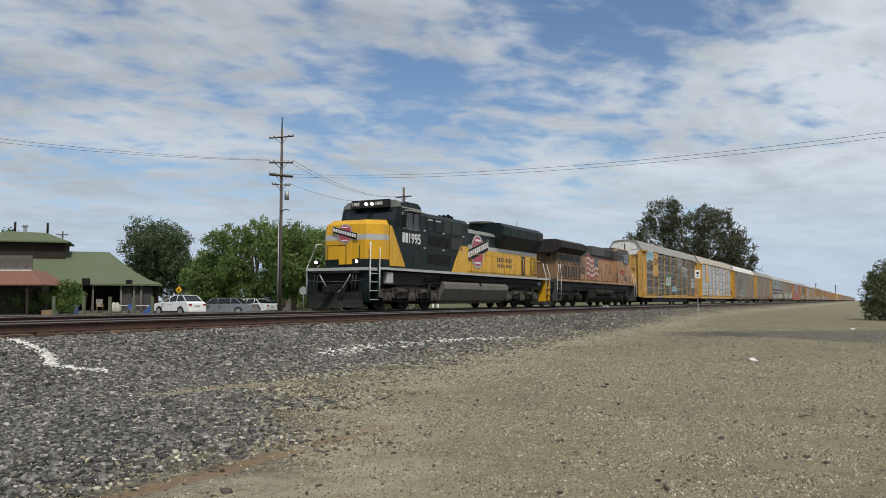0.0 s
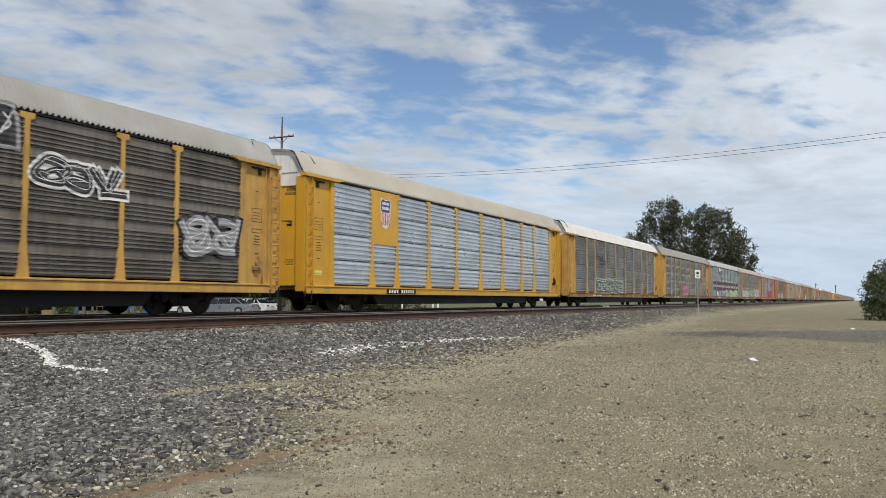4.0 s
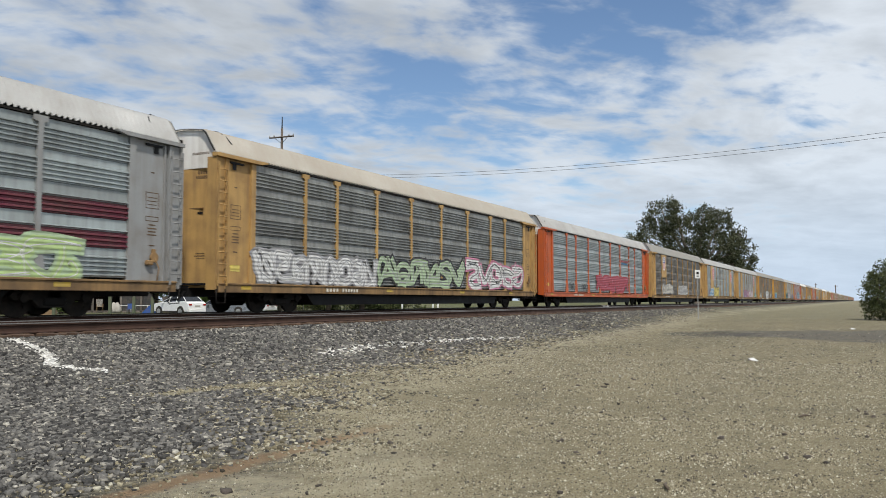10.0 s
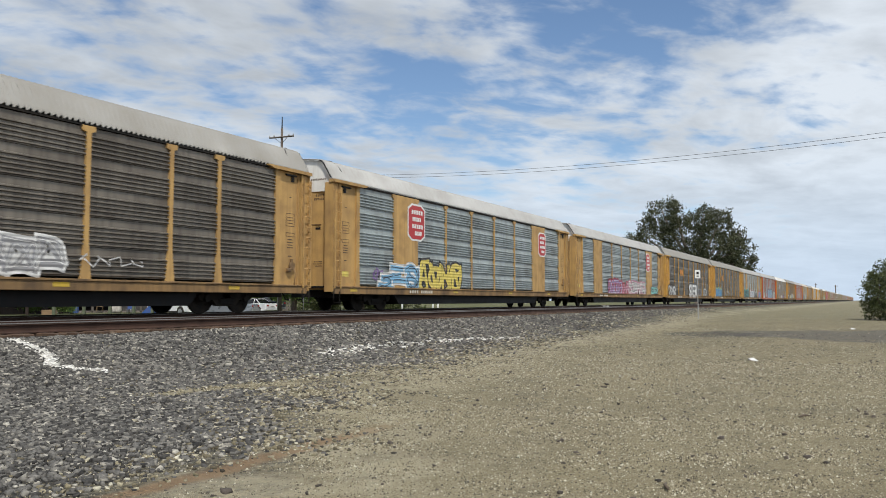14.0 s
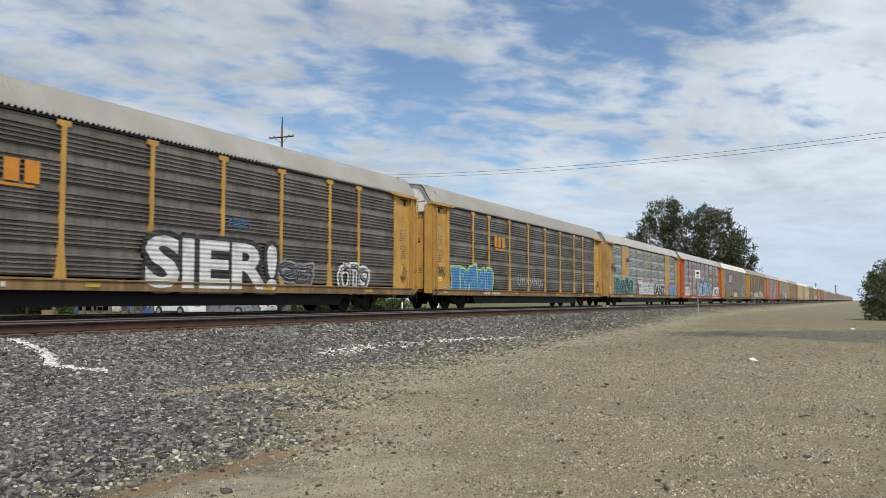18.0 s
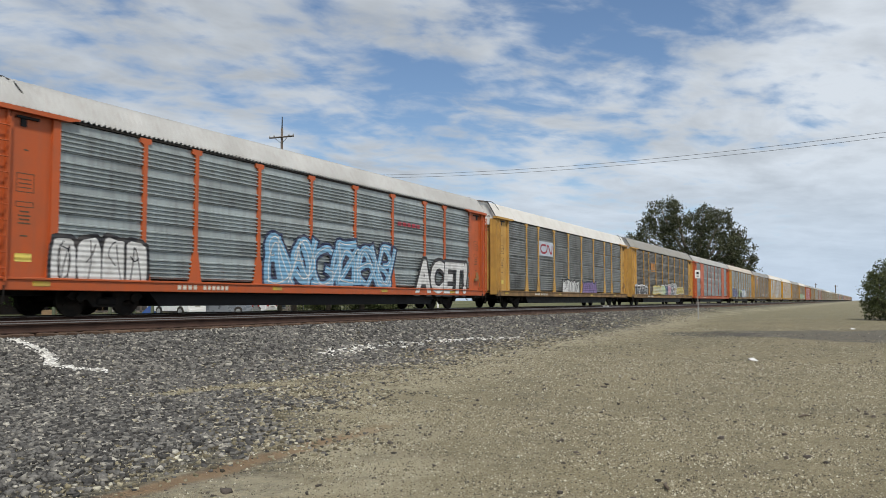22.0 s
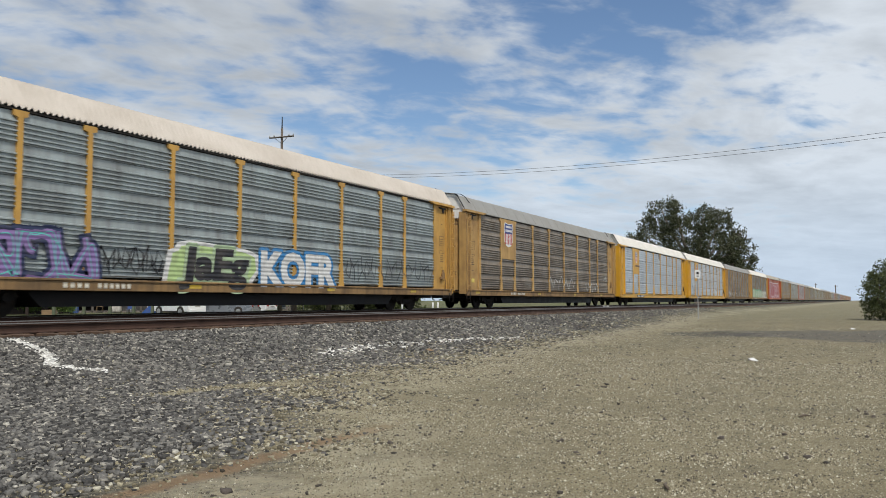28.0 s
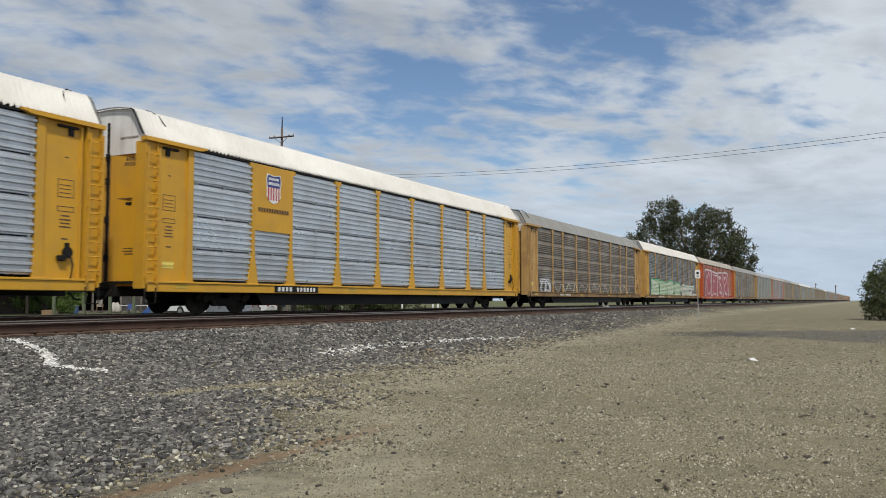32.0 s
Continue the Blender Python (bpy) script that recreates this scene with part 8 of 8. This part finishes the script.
    tag_word(CARS[17], "jaeg", -4.20, -0.89, 0.95, 2.13, "black", "sage")
    tag_word(CARS[17], "kofr", -0.55, 4.03, 0.80, 2.19, "white", "blue")
    scrawl(CARS[17], 4.56, 6.74, 1.12, 2.19, "black", 91, 0.050, 6)
    scrawl(CARS[17], 7.05, 11.68, 1.19, 2.17, "black", 92, 0.050, 8)
    shield(CARS[18], -8.22, 4.10, 1.30, 1.30)
    scrawl(CARS[18], -1.58, 3.61, 1.02, 2.08, "white", 94, 0.060, 5)
    scrawl(CARS[18], 5.98, 9.29, 0.92, 1.82, "white", 95, 0.060, 5)
    scrawl(CARS[18], 10.47, 11.56, 1.79, 2.25, "white", 96, 0.040, 4)
    shield(CARS[19], -8.22, 4.19, 0.80, 0.95)
    block_logo(CARS[19], -8.62, -6.98, 3.35, 3.48, "brown", 12)
    shield(CARS[20], -8.22, 4.19, 0.81, 0.95)
    block_logo(CARS[20], -9.02, -7.38, 3.35, 3.48, "brown", 12)
    shield(CARS[1], -8.22, 4.05, 0.83, 1.21)
    tag(CARS[21], -11.49, -9.89, 0.68, 1.79, 2, "grey", "white", "black", 102, spikes=0.15)
    scrawl(CARS[21], -9.47, 10.95, 0.69, 1.71, "cream", 103, 0.080, 14)
    tag(CARS[22], -11.27, 2.70, 0.74, 2.41, 4, "green", "sage", "white", 104, spikes=0.15, full=True)
    tag(CARS[22], 2.70, 10.85, 0.66, 2.10, 2, "white", "cream", "green", 105, spikes=0.20)
    tag(CARS[23], -11.00, 8.62, 0.70, 4.30, 4, "white", "red", "white", 106, spikes=0.05, full=True)


emblems_and_graffiti()


# ---- loose stone, markings and litter ----
def ground_z(x, y):
    z = float(ground_height(x, y))
    if -20 < x < 140 and -4 < y < 12.3:
        z += noise.noise(Vector((x * 0.35, y * 0.35, 0))) * 0.035 + noise.noise(Vector((x * 1.7, y * 1.7, 5))) * 0.012
    return z


def stone_mesh(name, xy, size, rng, material, sink=0.25, flat=0.7):
    """Many angular stones in one mesh: eight-cornered lumps with shifted corners."""
    n = len(xy)
    cube = np.array([(x, y, z) for z in (-1, 1) for y in (-1, 1) for x in (-1, 1)], float)
    v = cube[None] * (0.55 + 0.45 * rng.random((n, 8, 1))) + rng.normal(size=(n, 8, 3)) * 0.16
    s = size[:, None] * (0.6 + 0.7 * rng.random((n, 3)))
    s[:, 2] *= flat
    v = v * s[:, None, :] * 0.62
    a, b = rng.random(n) * 6.283, (rng.random(n) - .5) * 1.3
    ca, sa, cb, sb = np.cos(a), np.sin(a), np.cos(b), np.sin(b)
    x, y, z = v[..., 0].copy(), v[..., 1].copy(), v[..., 2].copy()
    x, z = x * cb[:, None] + z * sb[:, None], -x * sb[:, None] + z * cb[:, None]
    x, y = x * ca[:, None] - y * sa[:, None], x * sa[:, None] + y * ca[:, None]
    gz = np.array([ground_z(p, q) for p, q in xy])
    v = np.stack([x + xy[:, :1], y + xy[:, 1:2], z + (gz + size * (0.5 - sink) * flat * 0.6)[:, None]], -1).reshape(-1, 3)
    quads = np.array([(0, 2, 3, 1), (4, 5, 7, 6), (0, 1, 5, 4), (2, 6, 7, 3), (0, 4, 6, 2), (1, 3, 7, 5)])
    f = (quads[None] + (np.arange(n) * 8)[:, None, None]).reshape(-1)
    me = bpy.data.meshes.new(name)
    me.vertices.add(len(v))
    me.vertices.foreach_set("co", v.ravel())
    me.loops.add(len(f))
    me.loops.foreach_set("vertex_index", f.astype(np.int32))
    me.polygons.add(n * 6)
    me.polygons.foreach_set("loop_start", np.arange(0, len(f), 4, dtype=np.int32))
    me.update(calc_edges=True)
    me.materials.append(material)
    return me


def chip_mesh(name, xy, size, rng, material):
    """Many small four-sided chips in one mesh."""
    n = len(xy)
    a = rng.random((n, 1)) * 6.283 + np.array([[0, 1.6, 3.1, 4.7]]) + rng.normal(size=(n, 4)) * 0.25
    r = size[:, None] * (0.7 + 0.6 * rng.random((n, 4)))
    gz = np.array([ground_z(p, q) for p, q in xy])
    ring = np.stack([xy[:, :1] + np.cos(a) * r, xy[:, 1:2] + np.sin(a) * r, np.repeat(gz[:, None] - 0.003, 4, 1)], -1)
    top = np.stack([xy[:, 0] + rng.normal(size=n) * size * 0.3, xy[:, 1] + rng.normal(size=n) * size * 0.3, gz + size * (0.6 + 0.5 * rng.random(n))], -1)
    v = np.concatenate([ring, top[:, None]], 1).reshape(-1, 3)
    tris = np.array([(0, 1, 4), (1, 2, 4), (2, 3, 4), (3, 0, 4)])
    f = (tris[None] + (np.arange(n) * 5)[:, None, None]).reshape(-1)
    me = bpy.data.meshes.new(name)
    me.vertices.add(len(v))
    me.vertices.foreach_set("co", v.ravel())
    me.loops.add(len(f))
    me.loops.foreach_set("vertex_index", f.astype(np.int32))
    me.polygons.add(n * 4)
    me.polygons.foreach_set("loop_start", np.arange(0, len(f), 3, dtype=np.int32))
    me.update(calc_edges=True)
    me.materials.append(material)
    return me


def stone_material(name, stops, rough=0.9):
    """Each stone takes its own shade from a row of colours."""
    mat = bpy.data.materials.new(name)
    mat.use_nodes = True
    nt = mat.node_tree
    N, L = nt.nodes.new, nt.links.new
    b = nt.nodes["Principled BSDF"]
    g, r = N("ShaderNodeNewGeometry"), N("ShaderNodeValToRGB")
    L(g.outputs["Random Per Island"], r.inputs[0])
    while len(r.color_ramp.elements) < len(stops):
        r.color_ramp.elements.new(0.5)
    for e, (p, c) in zip(r.color_ramp.elements, stops):
        e.position, e.color = p, (*c, 1)
    tc, n1, mx = N("ShaderNodeTexCoord"), N("ShaderNodeTexNoise"), N("ShaderNodeMix")
    n1.inputs["Scale"].default_value, n1.inputs["Detail"].default_value = 55.0, 4
    L(tc.outputs["Object"], n1.inputs["Vector"])
    mx.data_type, mx.blend_type = "RGBA", "MULTIPLY"
    mx.inputs[0].default_value = 0.6
    L(r.outputs[0], mx.inputs[6])
    gr = N("ShaderNodeMapRange")
    gr.inputs["From Min"].default_value, gr.inputs["From Max"].default_value, gr.inputs["To Min"].default_value, gr.inputs["To Max"].default_value = 0.3, 0.7, 0.55, 1.3
    L(n1.outputs["Fac"], gr.inputs["Value"])
    L(gr.outputs[0], mx.inputs[7])
    L(mx.outputs[2], b.inputs["Base Color"])
    b.inputs["Roughness"].default_value = rough
    b.inputs["Specular IOR Level"].default_value = 0.25
    return mat


M["ballast"] = stone_material("crushed grey stone", [(0.0, (0.028, 0.027, 0.026)), (0.36, (0.088, 0.085, 0.080)), (0.74, (0.162, 0.156, 0.144)), (0.93, (0.255, 0.242, 0.21)), (1.0, (0.46, 0.435, 0.375))])
M["pebble"] = stone_material("tan pebbles", [(0.0, (0.055, 0.048, 0.036)), (0.22, (0.120, 0.104, 0.070)), (0.40, (0.210, 0.183, 0.118)), (0.78, (0.305, 0.272, 0.185)), (1.0, (0.58, 0.55, 0.44))])
M["whitewash"] = stone_material("whitewashed stone", [(0.0, (0.34, 0.33, 0.30)), (0.4, (0.56, 0.55, 0.51)), (1.0, (0.74, 0.73, 0.69))])
M["ballast_rust"] = stone_material("rust stained stone", [(0.0, (0.025, 0.016, 0.011)), (0.5, (0.068, 0.042, 0.028)), (0.85, (0.12, 0.084, 0.058)), (1.0, (0.20, 0.16, 0.12))])
M["clod"] = stone_material("dark clods", [(0.0, (0.05, 0.045, 0.04)), (1.0, (0.12, 0.10, 0.085))])

LIME_LINE = ((8.87, 12.46), (8.85, 11.95), (8.57, 11.17), (8.19, 10.59), (8.36, 10.34), (8.66, 10.13))
LIME_STREAK = ((13.92, 9.87), (15.6, 10.0), (17.83, 10.11), (19.96, 9.92), (23.73, 9.47))


def near_line(xy, line):
    d = np.full(len(xy), 99.0)
    for (ax, ay), (bx, by) in zip(line, line[1:]):
        a, ab = np.array((ax, ay)), np.array((bx - ax, by - ay))
        u = np.clip(((xy - a) @ ab) / (ab @ ab), 0, 1)
        d = np.minimum(d, np.linalg.norm(xy - a - u[:, None] * ab, axis=1))
    return d


def stone_edge(x, y):
    """How far a spot lies inside the spread of ballast, in metres."""
    line = np.interp(x, [2, 4.5, 6.0, 7.4, 9.5, 12, 18, 25, 38, 62, 75], [4.4, 4.45, 4.7, 5.7, 7.1, 7.6, 8.4, 8.8, 9.9, 11.0, 11.4])
    wob = np.array([noise.noise(Vector((p * 0.6, q * 0.6, 2))) * 1.0 + noise.noise(Vector((p * 2.2, q * 2.2, 7))) * 0.55 for p, q in zip(x, y)])
    near = np.clip((x - 5.0) / 3.0, 0.25, 1.0)
    hole = np.clip(1.2 - np.abs(y - 8.05 + (x - 8.4) * 0.3) / 0.35, 0, 1) * np.clip(1.5 - np.abs(x - 8.7) / 1.2, 0, 1)
    return y - line + wob * near - 3.3 * hole


def scatter(rng, n, x0, x1, y0, y1):
    xy = np.stack([x0 + (x1 - x0) * rng.random(n), y0 + (y1 - y0) * rng.random(n)], 1)
    keep = (xy[:, 1] < xy[:, 0] * 1.46 + 0.4) & (xy[:, 1] > -0.05 * xy[:, 0] - 0.4)
    return xy[keep]


def lay_stones():
    rng = np.random.default_rng(12)
    bands = ((76000, 2.8, 10, 3.6, 12.75, 0.037), (56000, 8, 16, 3.6, 12.75, 0.045), (50000, 14, 30, 4.2, 12.75, 0.052), (42000, 28, 75, 5.0, 12.75, 0.058))
    for n, x0, x1, y0, y1, s in bands:
        xy = scatter(rng, n, x0, x1, y0, y1)
        inside = stone_edge(xy[:, 0], xy[:, 1])
        xy = xy[rng.random(len(xy)) < np.clip(np.clip(inside / 1.5 + 0.30, 0, 1) ** 1.5 + 0.34 * np.exp(-np.abs(np.minimum(inside, 0)) / 1.15) * (xy[:, 0] > 5.5), 0, 1)]
        inside = stone_edge(xy[:, 0], xy[:, 1])
        white = near_line(xy, LIME_LINE) / 0.11 * (0.6 + rng.random(len(xy)) * 2.6) < 1.0
        white |= (near_line(xy, LIME_STREAK) / 0.34 < rng.random(len(xy)) ** 1.5) & (rng.random(len(xy)) < 0.36)
        size = s * 0.92 * (0.5 + 1.0 * rng.random(len(xy)) ** 1.7) * np.clip(1 + 0.35 * inside, 0.5, 1)
        tan = ~white & (rng.random(len(xy)) < 0.80 * np.exp(-np.clip(inside + 0.1, 0, 9) / (0.45 + 0.65 * np.clip((xy[:, 0] - 5.5) / 2, 0, 1))))
        ob = new("tan_gravel", stone_mesh("tan_gravel", xy[tan], size[tan] * 0.8, rng, M["pebble"]))
        tagged(ob, "pale tan gravel mixed in at the ballast's foot", "gravel", kind="stuff")
        white_or_tan = white | tan
        ob = new("ballast_stones", stone_mesh("ballast_stones", xy[~white_or_tan], size[~white_or_tan], rng, M["ballast"]))
        tagged(ob, "loose crushed grey ballast stone on the bank", "ballast", kind="stuff")
        if white.sum() > 6:
            ob = new("lime_marking", stone_mesh("lime_marking", xy[white], size[white] * 1.1, rng, M["whitewash"]))
            tagged(ob, "white lime line across the ballast stones", "marking", kind="stuff")
    # between and beyond the rails
    for y0, y1, n in ((12.75, 16.0, 6500), (16.0, 21.6, 5000)):
        xy = np.stack([4 + 50 * rng.random(n), y0 + (y1 - y0) * rng.random(n)], 1)
        ob = new("ballast_stones", stone_mesh("ballast_stones", xy, 0.07 * (0.6 + 0.8 * rng.random(n)), rng, M["ballast_rust"]))
        tagged(ob, "rust stained ballast stone between the rails", "ballast", kind="stuff")
    # grit on the dirt: small faceted chips
    xy = np.concatenate([scatter(rng, 170000, 3.0, 9, -0.6, 8.0), scatter(rng, 150000, 8.5, 18, -1.5, 8.5), scatter(rng, 130000, 17, 44, -3, 9.5)])
    inside = stone_edge(xy[:, 0], xy[:, 1])
    patchy = np.array([noise.noise(Vector((p * 0.8, q * 0.8, 11))) for p, q in xy])
    xy = xy[rng.random(len(xy)) < np.clip(0.55 + patchy - inside / 3.0, 0.1, 1) * np.clip((43 - xy[:, 0]) / 26, 0, 1)]
    in_dark_patch = (np.abs(xy[:, 0] - 33.5) / 8.5 + np.abs(xy[:, 1] + 1.5) / 9.0 < 0.9) & (rng.random(len(xy)) < 0.8)
    xy = xy[~in_dark_patch]
    bare = (np.abs(xy[:, 1] - 4.32) < 0.16) & (xy[:, 0] > 3.6) & (xy[:, 0] < 7.2)
    xy = xy[~bare | (rng.random(len(xy)) < 0.15)]
    size = np.interp(xy[:, 0], [3, 8, 18, 40], [0.0058, 0.0072, 0.0098, 0.0125]) * (0.5 + 1.5 * rng.random(len(xy)) ** 3)
    ob = new("pebbles", chip_mesh("pebbles", xy, size, rng, M["pebble"]))
    tagged(ob, "small tan pebbles strewn over packed dirt", "gravel", kind="stuff")
    xy = scatter(rng, 2600, 3.2, 34, -0.8, 8.5)
    ob = new("clods", stone_mesh("clods", xy, 0.014 + 0.026 * rng.random(len(xy)) ** 3, rng, M["clod"]))
    tagged(ob, "dark clods and dry bark scattered on dirt", "gravel", kind="stuff")
    for i, (x, y, s) in enumerate(((6.6, 1.95, 0.05), (8.37, 0.7, 0.07), (7.21, 0.44, 0.09), (6.99, 2.42, 0.07), (4.25, 3.77, 0.09), (9.01, 4.18, 0.06), (7.9, 1.2, 0.07))):
        ob = new("loose_stone", stone_mesh("loose_stone", np.array([(x, y)]), np.array([s * 0.65]), rng, M["clod"]))
        tagged(ob, "dark loose stone lying on packed dirt", "stone", "loose stones on the dirt")
    for x, y, a in ((5.6, 1.2, 20), (9.6, 0.6, -35), (10.4, 0.1, 10)):
        st = Mesh().tube([(-0.08, 0, 0.0), (0.0, 0.012, 0.012), (0.09, -0.01, 0.004)], [0.008, 0.012, 0.006], 6)
        solid("twig", st, M["bark"], "short dry twig lying on packed dirt", "twig", "twigs on the dirt", at=pose(x, y, ground_z(x, y) + 0.012, 0, 0, a))
    for x, y, a in ((18.08, 2.08, 30), (39.41, 0.48, -10), (17.12, 9.1, 60)):
        m = Mesh().add([(-0.12, -0.07, 0.0), (0.1, -0.08, 0.02), (0.13, 0.06, 0.0), (0.0, 0.09, 0.045), (-0.11, 0.08, 0.01), (0.0, 0.0, 0.06)], [(0, 1, 5), (1, 2, 5), (2, 3, 5), (3, 4, 5), (4, 0, 5)])
        solid("paper_scrap", m, M["white"] if x != 17.12 else M["crate"], "crumpled pale paper scrap on the gravel", "litter", "litter on the gravel", at=pose(x, y, ground_z(x, y) + 0.01, 0, 0, a))


lay_stones()
M["dry_grass"] = leaf_material("dry grass blades", (0.09, 0.075, 0.04), (0.30, 0.25, 0.14), 0.2)


def dry_weeds():
    """Low tufts of thin bent blades."""
    rnd = random.Random(21)
    for x, y, r, h, n in ((7.05, -0.22, 0.20, 0.07, 90), (5.75, -0.14, 0.26, 0.06, 110), (9.6, -0.42, 0.24, 0.09, 90), (11.8, -0.62, 0.35, 0.08, 120), (6.3, 0.0, 0.16, 0.05, 70)):
        m = Mesh()
        for _ in range(n):
            a, q, b = rnd.random() * 6.283, r * rnd.random() ** 0.7, rnd.random() * 6.283
            px, py, ht = math.cos(a) * q * 1.5, math.sin(a) * q, h * rnd.uniform(0.4, 1.2)
            dx, dy = math.cos(b) * ht * 1.1, math.sin(b) * ht * 1.1
            w = 0.004
            m.add([(px - w, py, -0.01), (px + w, py, -0.01), (px + dx * 0.5 + w * .8, py + dy * 0.5, ht * 0.75), (px + dx * 0.5 - w * .8, py + dy * 0.5, ht * 0.75), (px + dx, py + dy, ht * 0.8)],
                  [(0, 1, 2, 3), (3, 2, 4)])
        solid("dry_weed", m, M["dry_grass"], "low tuft of dry straw coloured weeds on packed dirt", "weed", "dry weeds on the dirt", at=pose(x, y, ground_z(x, y)))


dry_weeds()


def trackside():
    s = thing("track_marker", pose(53.3, 9.3, ground_z(53.3, 9.3), 0, 0, TURN - 90), "white number board on a thin steel post by the ballast", "marker post")
    part("post", Mesh().box(-0.022, 0.022, -0.02, 0.02, -0.1, 3.1), M["galv"], s)
    bd = part("board", Mesh().box(-0.17, 0.17, -0.03, -0.021, 2.55, 3.08), M["white"], s)
    part("number_bar", Mesh().box(-0.07, 0.07, -0.036, -0.03, 2.66, 2.72).box(-0.07, 0.07, -0.036, -0.03, 2.80, 2.95), M["black"], bd)
    b = thing("signal_box", pose(58.6, 16.7, 0.6), "small white painted junction box between the tracks", "junction box")
    part("case", Mesh().box(-0.25, 0.25, -0.16, 0.16, 0, 0.26, 0.02), M["white"], b)
    part("lid", Mesh().box(-0.28, 0.28, -0.18, 0.18, 0.26, 0.30, 0.01), M["concrete"], b)


trackside()


# ---- what moves ----
def motions():
    for ob, x0 in MOVERS:
        walk(ob, [(t, pose(x0 - run, TRAIN_Y, RAIL)) for t, run in SPEED_ROWS])
    # wheels roll as far as the train runs; alike wheels share the keys of the first
    speed = SPEED_ROWS[-1][1] / 32.0
    alike = {}
    for ob, x0 in MOVERS:
        for w in ob.children_recursive:
            if w.name.startswith("wheelset"):
                alike.setdefault((round(w.location.z, 3), round(w.location.x, 3)), []).append(w)
    for (height, ax), wheels in alike.items():
        rows = [(i / FPS, pose(ax, 0, height, 0, -math.degrees(i / FPS * speed / height), 0)) for i in range(32 * FPS + 1)]
        walk(wheels[0], rows)
        for w in wheels[1:]:
            w.rotation_mode = "QUATERNION"
            w.animation_data_create()
            w.animation_data.action = wheels[0].animation_data.action
            w.animation_data.action_slot = wheels[0].animation_data.action_slot


motions()
